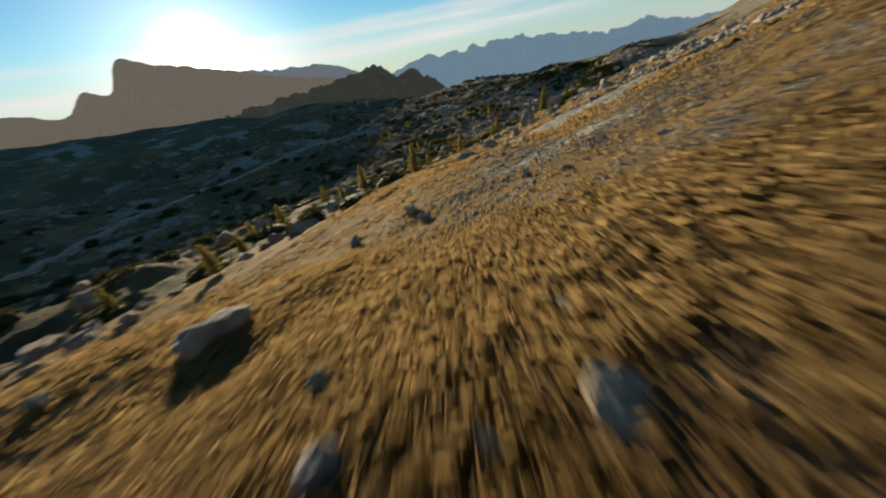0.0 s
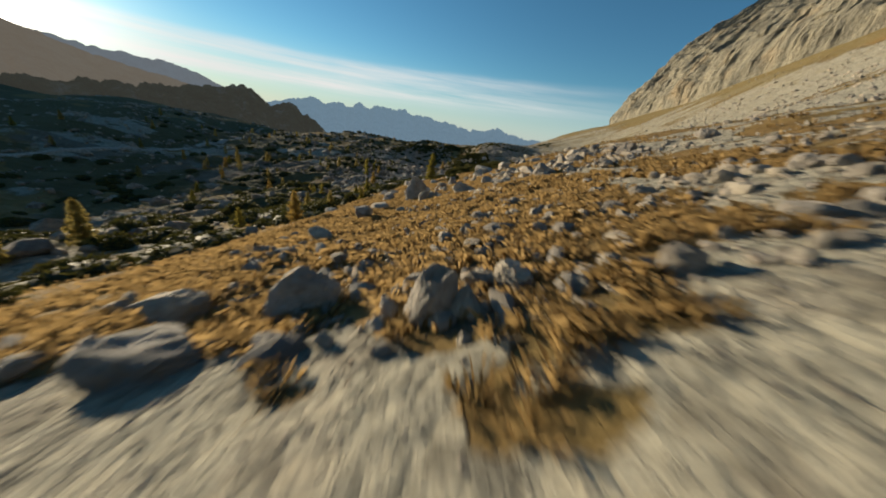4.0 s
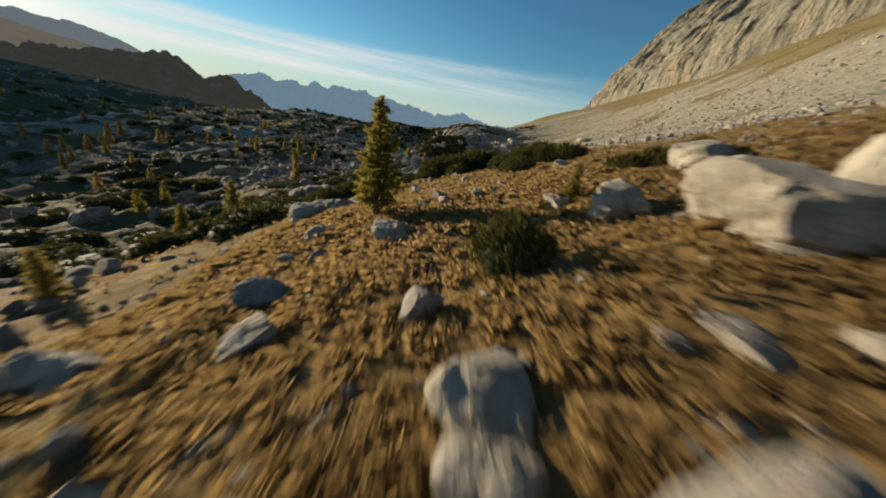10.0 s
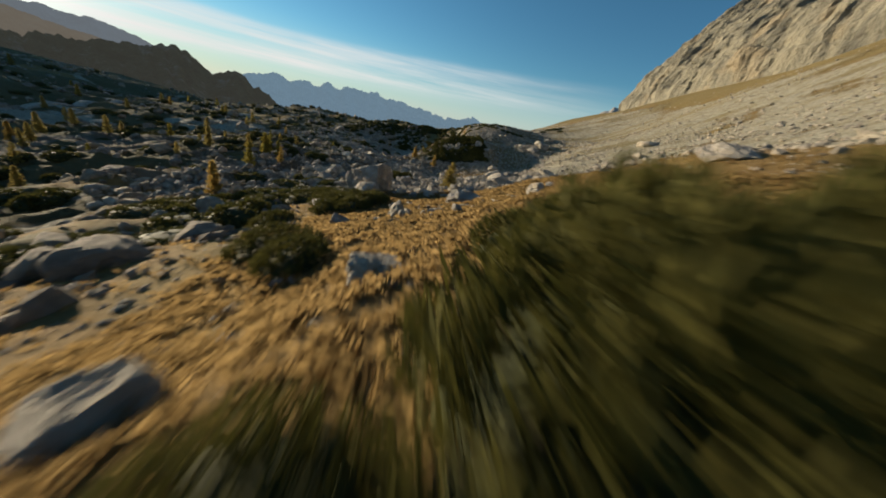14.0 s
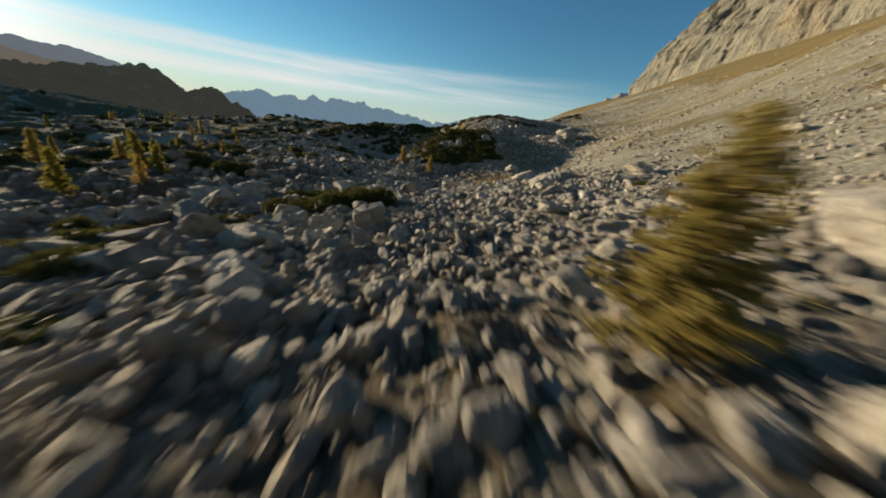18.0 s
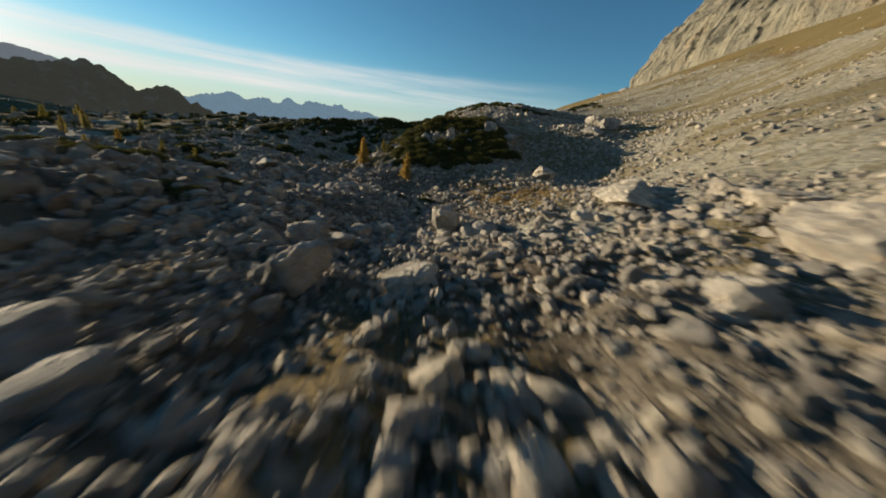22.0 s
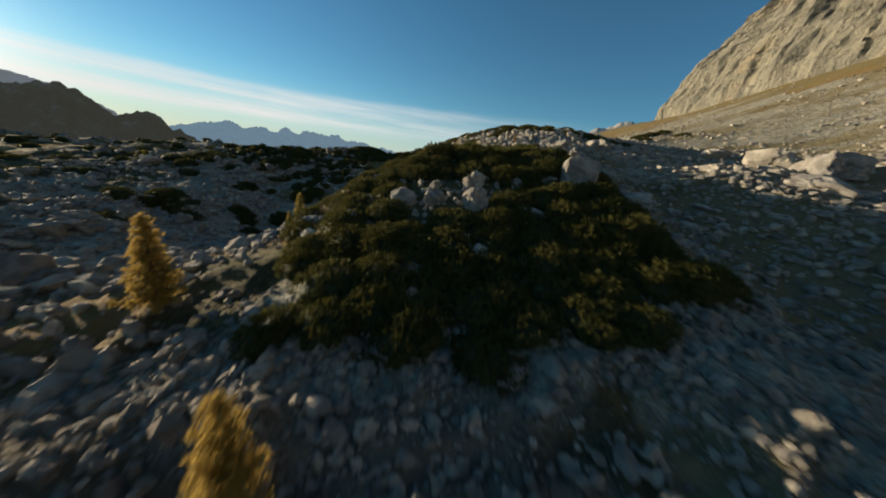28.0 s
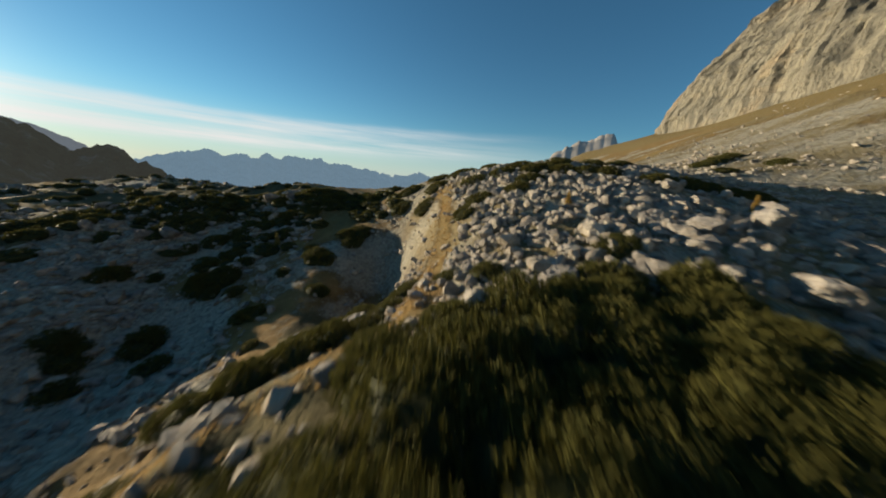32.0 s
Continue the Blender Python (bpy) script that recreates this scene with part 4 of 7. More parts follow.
boulder(-7.6, 51.9, 1.12, 0.45, 55)
boulder(-0.1, 53.0, 0.98, 0.27, 301)
boulder(-1.2, 54.1, 2.09, 0.58, 188)
boulder(-21.5, 55.4, 1.69, 0.64, 151)
boulder(-12.7, 56.4, 1.67, 0.64, 18)
boulder(-6.0, 57.7, 1.69, 0.66, 221)
boulder(-10.6, 61.9, 1.47, 0.63, 46)
boulder(-4.2, 54.1, 0.38, 0.20, 106)
boulder(-4.5, 54.2, 0.56, 0.39, 174)
boulder(-6.3, 54.3, 0.32, 0.35, 262)
boulder(-6.7, 54.6, 0.77, 0.51, 312)
boulder(-5.0, 54.9, 0.30, 0.33, 185)
boulder(-5.9, 55.1, 0.20, 0.24, 75)
boulder(-7.8, 55.2, 0.62, 0.58, 174)
boulder(-8.7, 55.5, 0.93, 0.55, 141)
boulder(-1.9, 55.5, 1.55, 0.75, 359)
boulder(-7.3, 55.8, 0.68, 0.36, 279)
boulder(-5.0, 55.9, 1.32, 1.30, 47)
boulder(-3.3, 56.0, 0.78, 0.61, 159)
boulder(-8.4, 56.6, 0.60, 0.38, 351)
boulder(-6.2, 56.7, 0.91, 0.77, 162)
boulder(-10.1, 56.8, 1.00, 0.47, 156)
boulder(-2.8, 57.2, 0.62, 0.34, 90)
boulder(-13.9, 57.5, 1.54, 0.60, 40)
boulder(-3.5, 57.6, 1.02, 0.30, 320)
boulder(-10.9, 57.8, 0.51, 0.33, 76)
boulder(-12.4, 57.9, 0.68, 0.28, 352)
boulder(-13.3, 58.8, 0.77, 0.41, 158)
boulder(-14.0, 59.1, 1.40, 0.87, 247)
boulder(-1.2, 59.3, 1.86, 0.77, 82)
boulder(-12.6, 59.4, 1.66, 0.67, 24)
boulder(-9.7, 59.8, 1.17, 0.56, 41)
boulder(-6.7, 59.9, 0.95, 0.82, 307)
boulder(-0.8, 59.9, 3.29, 1.29, 273)
boulder(3.5, 60.1, 1.60, 0.84, 207)
boulder(1.6, 60.5, 1.64, 1.26, 16)
boulder(-1.4, 63.3, 1.83, 1.31, 176)
boulder(-10.5, 66.3, 1.68, 0.59, 233)
boulder(-3.6, 66.4, 0.39, 0.17, 333)
boulder(-6.0, 66.8, 0.22, 0.16, 215)
boulder(-3.2, 67.2, 0.56, 0.18, 74)
boulder(-5.7, 67.3, 0.16, 0.12, 28)
boulder(-5.5, 67.5, 0.25, 0.15, 326)
boulder(-4.7, 67.5, 0.31, 0.12, 16)
boulder(-5.9, 67.7, 0.79, 0.46, 252)
boulder(-4.5, 67.9, 0.71, 0.34, 171)
boulder(-3.8, 68.0, 0.53, 0.20, 106)
boulder(-2.9, 68.1, 0.43, 0.17, 66)
boulder(-6.7, 68.2, 0.66, 0.30, 288)
boulder(-5.0, 68.3, 0.29, 0.21, 67)
boulder(-2.3, 68.4, 0.43, 0.14, 322)
boulder(-6.1, 68.6, 0.80, 0.47, 211)
boulder(-5.6, 68.7, 0.45, 0.22, 54)
boulder(-8.5, 68.8, 0.40, 0.29, 86)
boulder(-8.5, 69.0, 0.55, 0.47, 222)
boulder(-3.1, 69.7, 0.69, 0.27, 190)
boulder(-1.1, 69.8, 0.79, 0.29, 76)
boulder(-9.0, 70.3, 0.59, 0.49, 30)
boulder(1.4, 71.7, 0.94, 0.26, 215)
boulder(-5.9, 71.9, 0.66, 0.28, 150)
boulder(0.8, 72.1, 1.56, 0.46, 72)
boulder(-9.4, 73.3, 0.69, 0.39, 232)
boulder(-4.2, 74.2, 0.79, 0.43, 317)
boulder(-7.2, 74.2, 0.85, 0.40, 86)
boulder(-14.2, 103.8, 2.20, 0.90, 267)
boulder(-5.2, 77.7, 0.23, 0.27, 232)
boulder(-5.3, 77.8, 0.40, 0.20, 249)
boulder(-4.1, 78.3, 0.74, 0.32, 352)
boulder(-5.4, 78.5, 0.29, 0.22, 162)
boulder(-5.9, 78.9, 0.32, 0.21, 245)
boulder(-4.2, 79.2, 1.09, 0.57, 140)
boulder(-9.8, 79.3, 0.63, 0.37, 149)
boulder(-6.2, 79.7, 0.41, 0.45, 240)
boulder(-9.6, 79.8, 0.64, 0.40, 206)
boulder(-6.7, 80.5, 0.40, 0.36, 75)
boulder(-8.9, 82.2, 0.90, 0.36, 57)
boulder(0.7, 83.4, 1.10, 0.30, 193)
boulder(-10.4, 84.6, 1.72, 0.82, 272)
boulder(4.6, 87.8, 1.69, 0.77, 91)
boulder(-7.9, 87.9, 1.47, 0.68, 321)
boulder(10.4, 100.9, 3.60, 1.28, 255)
boulder(-5.6, 96.5, 0.62, 0.48, 173)
boulder(-6.7, 96.5, 0.24, 0.20, 92)
boulder(-7.3, 96.6, 0.26, 0.23, 45)
boulder(-8.2, 96.7, 0.45, 0.47, 251)
boulder(-9.3, 96.8, 0.56, 0.29, 139)
boulder(-9.8, 96.8, 0.53, 0.22, 263)
boulder(-8.7, 97.1, 0.49, 0.39, 280)
boulder(-7.1, 97.3, 0.24, 0.20, 257)
boulder(-4.6, 97.4, 0.46, 0.26, 184)
boulder(-5.5, 97.5, 0.43, 0.26, 32)
boulder(-11.5, 97.5, 1.24, 0.63, 182)
boulder(-5.5, 97.7, 0.39, 0.22, 355)
boulder(-6.2, 97.8, 0.34, 0.29, 300)
boulder(-7.9, 97.8, 0.64, 0.43, 339)
boulder(-7.1, 98.0, 0.38, 0.29, 17)
boulder(-8.6, 98.3, 1.02, 1.13, 156)
boulder(-2.8, 98.4, 0.59, 0.16, 186)
boulder(-2.0, 98.5, 0.77, 0.32, 286)
boulder(-6.6, 99.0, 0.86, 0.53, 342)
boulder(-3.0, 99.5, 0.69, 0.19, 143)
boulder(-1.9, 99.6, 0.93, 0.25, 248)
boulder(-0.7, 100.2, 1.26, 0.96, 135)
boulder(-4.7, 100.4, 0.86, 0.29, 353)
boulder(0.4, 100.5, 1.03, 0.42, 150)
boulder(-1.8, 100.9, 0.75, 0.23, 174)
boulder(-3.6, 101.8, 1.18, 0.33, 332)
boulder(-7.4, 101.8, 0.34, 0.21, 91)
boulder(-6.1, 101.2, 0.46, 0.40, 297)
boulder(-6.9, 102.0, 0.30, 0.29, 5)
boulder(-9.2, 102.0, 0.75, 0.54, 242)
boulder(-11.9, 102.1, 1.03, 0.41, 280)
boulder(-7.5, 102.1, 0.28, 0.32, 128)
boulder(-4.8, 102.4, 3.00, 1.12, 166, form="slab")
boulder(-8.1, 103.9, 0.78, 0.27, 343)
boulder(-16.5, 108.0, 1.22, 0.57, 140)
boulder(-16.1, 108.8, 1.51, 0.51, 237)
boulder(-4.5, 112.7, 1.25, 0.85, 147)
boulder(4.8, 119.4, 2.31, 0.99, 256)
boulder(-5.5, 109.7, 0.97, 0.55, 331)
boulder(-3.4, 110.3, 0.95, 0.46, 344)
boulder(-6.9, 110.5, 1.49, 0.67, 182)
boulder(-8.3, 110.7, 0.92, 0.54, 178)
boulder(-4.6, 111.2, 0.49, 0.61, 140)
boulder(-12.9, 113.1, 5.00, 3.70, 329, form="block")
boulder(-12.6, 110.8, 2.70, 1.60, 40, form="block")
boulder(-6.6, 111.9, 1.23, 0.89, 176)
boulder(-0.5, 112.2, 1.55, 0.62, 209)
boulder(-1.9, 112.3, 1.07, 0.42, 179)
boulder(-9.8, 112.5, 0.95, 0.62, 88)
boulder(-7.9, 112.7, 1.15, 0.79, 352)
boulder(-9.2, 113.6, 0.80, 0.34, 230)
boulder(-4.2, 113.8, 1.18, 0.81, 186)
boulder(-5.1, 114.1, 0.60, 0.35, 171)
boulder(-0.5, 114.2, 1.54, 0.98, 265)
boulder(-2.5, 114.5, 1.50, 0.64, 72)
boulder(-7.2, 114.5, 0.66, 0.43, 271)
boulder(-8.8, 115.2, 0.84, 0.60, 85)
boulder(-10.5, 116.4, 0.94, 0.45, 101)
boulder(-5.0, 117.3, 0.89, 0.41, 185, form="slab")
boulder(-7.5, 117.6, 0.34, 0.32, 244)
boulder(-11.5, 117.8, 1.35, 0.56, 144)
boulder(-4.5, 118.1, 0.76, 0.32, 354)
boulder(-8.9, 118.3, 0.64, 0.38, 40)
boulder(-2.2, 118.6, 0.81, 0.27, 343)
boulder(-8.3, 118.6, 0.49, 0.37, 213)
boulder(-10.2, 119.2, 0.70, 0.39, 87)
boulder(-6.5, 119.2, 0.62, 0.37, 315)
boulder(-3.9, 119.3, 1.01, 0.45, 297)
boulder(-2.6, 119.4, 0.72, 0.32, 264)
boulder(-12.5, 119.6, 2.29, 0.81, 340)
boulder(-0.2, 120.5, 1.18, 0.53, 215)
boulder(-4.2, 120.9, 0.77, 0.39, 154)
boulder(-7.5, 121.1, 0.60, 0.46, 319)
boulder(-5.1, 122.2, 0.64, 0.41, 283)
boulder(-1.2, 122.2, 1.36, 0.63, 326)
boulder(-4.2, 122.4, 0.93, 0.38, 138)
boulder(-12.3, 124.5, 1.16, 0.67, 14)
boulder(8.7, 152.2, 5.29, 2.01, 100)
boulder(-5.7, 123.3, 0.33, 0.49, 81)
boulder(-10.1, 124.1, 0.74, 0.22, 300)
boulder(-10.4, 124.4, 0.91, 0.83, 225)
boulder(-8.8, 125.1, 1.53, 0.83, 319)
boulder(-4.2, 125.4, 0.65, 0.30, 332)
boulder(-5.0, 125.5, 0.56, 0.26, 92)
boulder(-6.5, 125.5, 0.66, 0.33, 112)
boulder(-12.1, 125.6, 1.18, 0.62, 351)
boulder(-4.1, 126.4, 0.67, 0.46, 92)
boulder(-11.2, 127.1, 0.70, 0.45, 323)
boulder(-10.5, 127.6, 1.92, 1.38, 21, form="block")
boulder(-12.9, 127.9, 1.68, 1.14, 241)
boulder(-0.9, 128.0, 1.60, 0.56, 115)
boulder(-1.7, 129.0, 0.73, 0.36, 84)
boulder(-15.3, 129.6, 1.86, 1.16, 27)
boulder(3.6, 130.9, 1.74, 0.60, 68)
boulder(5.6, 136.5, 1.86, 0.79, 56)
boulder(-30.0, 143.1, 3.60, 1.81, 162)
boulder(-26.7, 144.8, 3.66, 1.76, 92)
boulder(-26.2, 147.2, 3.17, 1.35, 247)
boulder(12.8, 158.0, 3.67, 1.20, 99)
boulder(-4.9, 140.3, 0.57, 0.42, 280)
boulder(-6.1, 140.3, 0.62, 0.57, 18)
boulder(-2.2, 140.5, 1.38, 0.98, 212, form="slab")
boulder(-9.7, 141.3, 0.73, 0.44, 238)
boulder(-5.2, 141.7, 1.48, 0.65, 179)
boulder(-9.6, 143.2, 1.23, 0.66, 194)
boulder(-4.3, 143.4, 0.87, 0.48, 339)
boulder(0.7, 143.5, 1.97, 0.82, 313)
boulder(-15.4, 145.1, 2.44, 0.67, 36)
boulder(-10.1, 145.2, 1.22, 0.51, 302)
boulder(-8.5, 146.6, 1.09, 0.50, 104)
boulder(-4.8, 147.3, 0.79, 0.55, 121)
boulder(-6.6, 147.6, 0.96, 0.45, 191)
boulder(6.5, 148.0, 2.24, 0.95, 0)
boulder(-16.8, 148.8, 3.47, 1.16, 179)
boulder(-11.9, 149.2, 1.60, 0.79, 207)
boulder(-13.7, 150.4, 2.39, 0.95, 142)
boulder(2.1, 150.8, 2.01, 0.83, 209)
boulder(-10.0, 154.2, 2.69, 1.52, 58)
boulder(-6.3, 154.2, 2.15, 0.95, 352)
boulder(-29.2, 164.1, 3.35, 0.91, 280)
boulder(-1.3, 157.8, 1.01, 0.44, 191)
boulder(-1.0, 159.2, 1.26, 0.68, 18)
boulder(1.3, 159.2, 1.13, 0.50, 281)
boulder(3.6, 159.7, 1.49, 0.45, 314)
boulder(-11.0, 159.8, 2.24, 1.16, 154)
boulder(-10.4, 160.0, 2.85, 0.78, 48)
boulder(-1.0, 160.5, 1.15, 0.53, 151)
boulder(3.9, 160.5, 1.43, 0.47, 279)
boulder(7.6, 162.1, 1.67, 0.46, 262)
boulder(-2.1, 162.6, 1.67, 0.79, 173)
boulder(-3.9, 162.8, 0.95, 0.54, 297)
boulder(-13.9, 162.9, 1.81, 0.62, 150)
boulder(5.5, 163.0, 2.00, 0.81, 180)
boulder(10.3, 163.3, 1.38, 0.56, 66)
boulder(-9.2, 163.4, 1.81, 0.85, 214)
boulder(-1.2, 163.6, 1.60, 0.81, 209)
boulder(-7.0, 163.7, 1.12, 0.45, 288)
boulder(-11.7, 163.9, 2.21, 0.62, 328)
boulder(-4.9, 164.0, 1.46, 0.79, 275)
boulder(3.7, 164.6, 2.00, 0.55, 189)
boulder(-0.3, 164.7, 1.32, 0.72, 239)
boulder(-5.2, 165.3, 1.15, 0.50, 72)
boulder(10.3, 165.5, 7.15, 1.96, 80, form="slab")
boulder(-7.8, 165.6, 1.71, 1.19, 305)
boulder(-3.1, 167.2, 2.62, 2.24, 195, form="block")
boulder(3.7, 167.5, 1.47, 0.61, 288)
boulder(10.7, 171.5, 2.23, 0.63, 244)
boulder(1.1, 176.7, 2.07, 0.83, 101)
boulder(21.4, 179.4, 4.22, 1.16, 68)
boulder(5.7, 176.4, 0.80, 0.46, 311)
boulder(-0.2, 177.0, 0.61, 0.38, 46)
boulder(-8.4, 177.4, 1.29, 0.80, 179)
boulder(-8.1, 178.3, 1.77, 0.79, 338)
boulder(-6.3, 178.5, 1.46, 0.84, 0)
boulder(-10.7, 178.5, 1.64, 0.81, 195)
boulder(1.3, 179.4, 1.29, 1.16, 55)
boulder(-7.8, 179.7, 1.48, 0.89, 166)
boulder(13.0, 180.0, 1.14, 0.62, 289)
boulder(5.8, 180.2, 0.95, 0.49, 314)
boulder(-10.2, 180.2, 1.45, 0.65, 276)
boulder(13.0, 181.9, 1.13, 0.40, 72)
boulder(-9.6, 182.0, 1.66, 0.71, 166)
boulder(-13.6, 182.2, 2.00, 0.83, 322)
boulder(-9.9, 183.6, 1.71, 0.77, 288)
boulder(12.8, 183.7, 1.14, 0.46, 192)
boulder(-13.0, 185.3, 1.85, 0.79, 219)
boulder(0.6, 187.6, 1.24, 0.76, 221)
boulder(-18.5, 188.7, 2.47, 1.00, 115)
boulder(14.3, 189.4, 3.63, 1.53, 252, form="slab")
boulder(-30.6, 202.9, 4.30, 1.18, 149)
boulder(37.4, 212.7, 6.18, 2.25, 245)
boulder(1.5, 202.6, 1.13, 0.86, 194, form="crag")
boulder(0.9, 203.8, 0.60, 0.48, 196, form="crag")
boulder(1.7, 204.7, 0.57, 0.36, 81, form="crag")
boulder(0.8, 205.1, 0.63, 0.43, 305, form="crag")
boulder(5.6, 205.6, 1.56, 0.64, 304)
boulder(5.0, 205.8, 0.77, 0.57, 133)
boulder(-8.2, 206.3, 1.14, 1.19, 154)
boulder(4.8, 206.7, 0.79, 0.53, 254)
boulder(3.8, 206.7, 0.93, 0.68, 128, form="crag")
boulder(1.9, 207.0, 1.75, 1.41, 212, form="crag")
boulder(-0.8, 207.9, 1.85, 1.31, 10, form="crag")
boulder(-6.0, 207.9, 0.90, 0.63, 163)
boulder(-2.7, 209.3, 2.01, 1.52, 157, form="crag")
boulder(0.5, 209.4, 0.74, 0.47, 251, form="crag")
boulder(2.2, 209.6, 1.67, 1.49, 146, form="crag")
boulder(5.6, 209.7, 1.45, 1.06, 73)
boulder(10.2, 210.1, 3.40, 2.10, 244, form="block")
boulder(-9.0, 210.1, 1.93, 1.21, 12)
boulder(-0.4, 210.5, 1.12, 0.61, 62, form="crag")
boulder(-3.5, 211.9, 1.28, 0.58, 337)
boulder(29.4, 216.7, 3.75, 1.03, 318)
boulder(37.9, 218.1, 5.30, 2.31, 227)
boulder(44.4, 231.3, 3.86, 1.51, 125)
boulder(21.6, 231.6, 1.68, 0.86, 150)
boulder(-62.7, 272.3, 5.72, 2.95, 20)
boulder(-9.7, 76.6, 0.59, 0.50, 237)
boulder(-7.4, 76.9, 0.45, 0.43, 313, form="slab")
boulder(-7.2, 76.3, 0.17, 0.17, 191)
boulder(-9.9, 78.3, 0.48, 0.38, 136)
boulder(-9.8, 78.8, 0.61, 0.33, 70)
boulder(-9.5, 77.4, 0.47, 0.27, 95)
boulder(-9.3, 79.1, 0.74, 0.43, 346)
boulder(-6.2, 80.2, 0.64, 0.53, 3)
boulder(-4.8, 76.5, 0.33, 0.15, 173)
boulder(-4.2, 76.8, 0.43, 0.27, 257)
boulder(-3.9, 76.1, 0.33, 0.14, 237)
boulder(-5.9, 76.6, 0.16, 0.16, 309)
boulder(-5.7, 76.1, 0.19, 0.18, 41)
boulder(-7.2, 77.4, 0.22, 0.21, 171)
boulder(-4.1, 77.8, 0.23, 0.13, 283)
boulder(-6.1, 70.0, 0.55, 0.40, 315)
boulder(-5.6, 69.9, 0.40, 0.27, 358)
boulder(-5.9, 69.1, 0.52, 0.22, 20)
boulder(-6.8, 69.3, 0.45, 0.26, 194)
boulder(-4.9, 69.5, 0.26, 0.24, 86)
boulder(-4.4, 68.9, 0.58, 0.23, 231)
boulder(-3.9, 68.9, 0.48, 0.18, 216)
boulder(-2.9, 70.5, 0.63, 0.21, 80)
boulder(-3.4, 71.3, 0.33, 0.22, 86)
boulder(-8.6, 70.4, 0.51, 0.33, 121)
boulder(-9.6, 72.7, 0.55, 0.49, 26)
boulder(-10.2, 71.7, 1.50, 0.80, 56)
boulder(-11.4, 71.3, 2.30, 1.05, 20, form="slab")
boulder(-12.6, 70.3, 2.50, 1.15, 70)
boulder(-4.8, 70.4, 0.22, 0.10, 67)
boulder(-7.3, 75.4, 0.52, 0.40, 259)
boulder(-4.0, 75.1, 0.67, 0.29, 302)
boulder(-4.2, 80.0, 0.89, 0.43, 32)
boulder(-3.8, 69.7, 0.16, 0.11, 352)
boulder(-4.2, 69.4, 0.20, 0.14, 196)
boulder(-1.4, 72.5, 0.48, 0.15, 52)
boulder(-7.7, 64.5, 1.35, 0.72, 149)
boulder(-6.9, 63.9, 0.24, 0.23, 104)
boulder(-11.1, 64.5, 0.55, 0.31, 345)
boulder(-2.3, 65.1, 1.12, 0.34, 114)
boulder(-10.0, 64.4, 0.73, 0.36, 215)


def stray_boulders():
    """The boulders off the way and the smallest ones, as one mesh."""
    verts, faces, n = [], [], 0
    for me, put in DISTANT:
        v = np.empty(len(me.vertices) * 3, np.float32)
        me.vertices.foreach_get("co", v)
        f = np.empty(len(me.loops), np.int32)
        me.loops.foreach_get("vertex_index", f)
        m = np.array(put)
        verts.append(v.reshape(-1, 3) @ m[:3, :3].T + m[:3, 3])
        faces.append(f.reshape(-1, 3) + n)
        n += len(me.vertices)
    me = mesh_from("stray_boulders", np.concatenate(verts), np.concatenate(faces), STRAY, smooth=False)
    return tagged(new("stray_boulders", me), "pale limestone boulders strewn over talus, basin and turf", "stones", kind="stuff")


stray_boulders()


def scatter(name, label, count, where, size, seed, sub=1, flat=0.7, material=RUBBLE):
    """Many small stones as one mesh. where(rng, n) gives x, y and how likely each is; size is (least, most)."""
    rng = np.random.default_rng(seed)
    xs, ys = np.zeros(0), np.zeros(0)
    while len(xs) < count:
        x, y, p = where(rng, count * 3)
        keep = rng.random(len(x)) < p
        xs, ys = np.append(xs, x[keep]), np.append(ys, y[keep])
    xs, ys = xs[:count], ys[:count]
    r = size[0] * (size[1] / size[0]) ** (rng.random(count) ** 2.2)
    shapes = [rock_shape(sub, seed * 10 + k, 9)[0] for k in range(10)]
    f = ICO[sub][1]
    nv = len(shapes[0])
    zs = height(xs, ys)
    a, tilt = rng.uniform(0, 2 * np.pi, count), rng.normal(0, 0.3, count)
    sc = r[:, None] * np.stack([rng.uniform(0.8, 1.5, count), rng.uniform(0.6, 1.05, count), rng.uniform(flat * 0.7, flat * 1.2, count)], 1)
    v = np.stack(shapes)[rng.integers(0, 10, count)] * sc[:, None]
    ct, st = np.cos(tilt)[:, None], np.sin(tilt)[:, None]
    y1, z1 = v[..., 1] * ct - v[..., 2] * st, v[..., 1] * st + v[..., 2] * ct
    ca, sa = np.cos(a)[:, None], np.sin(a)[:, None]
    out = np.stack([v[..., 0] * ca - y1 * sa + xs[:, None], v[..., 0] * sa + y1 * ca + ys[:, None], z1 + (zs + sc[:, 2] * 0.3)[:, None]], -1)
    faces = f[None] + (np.arange(count) * nv)[:, None, None]
    me = mesh_from(name, out.reshape(-1, 3), faces.reshape(-1, 3), material, smooth=False)
    return tagged(new(name, me), label, "stones", kind="stuff")


def clumps(x, y, scale, seed):
    return sstep(-0.25, 0.35, fbm(x * scale, y * scale, 1.5, 3, seed))


def in_box(x0, x1, y0, y1, chance):
    def where(rng, n):
        x, y = rng.uniform(x0, x1, n), rng.uniform(y0, y1, n)
        return x, y, np.clip(chance(x, y), 0, 1)
    return where


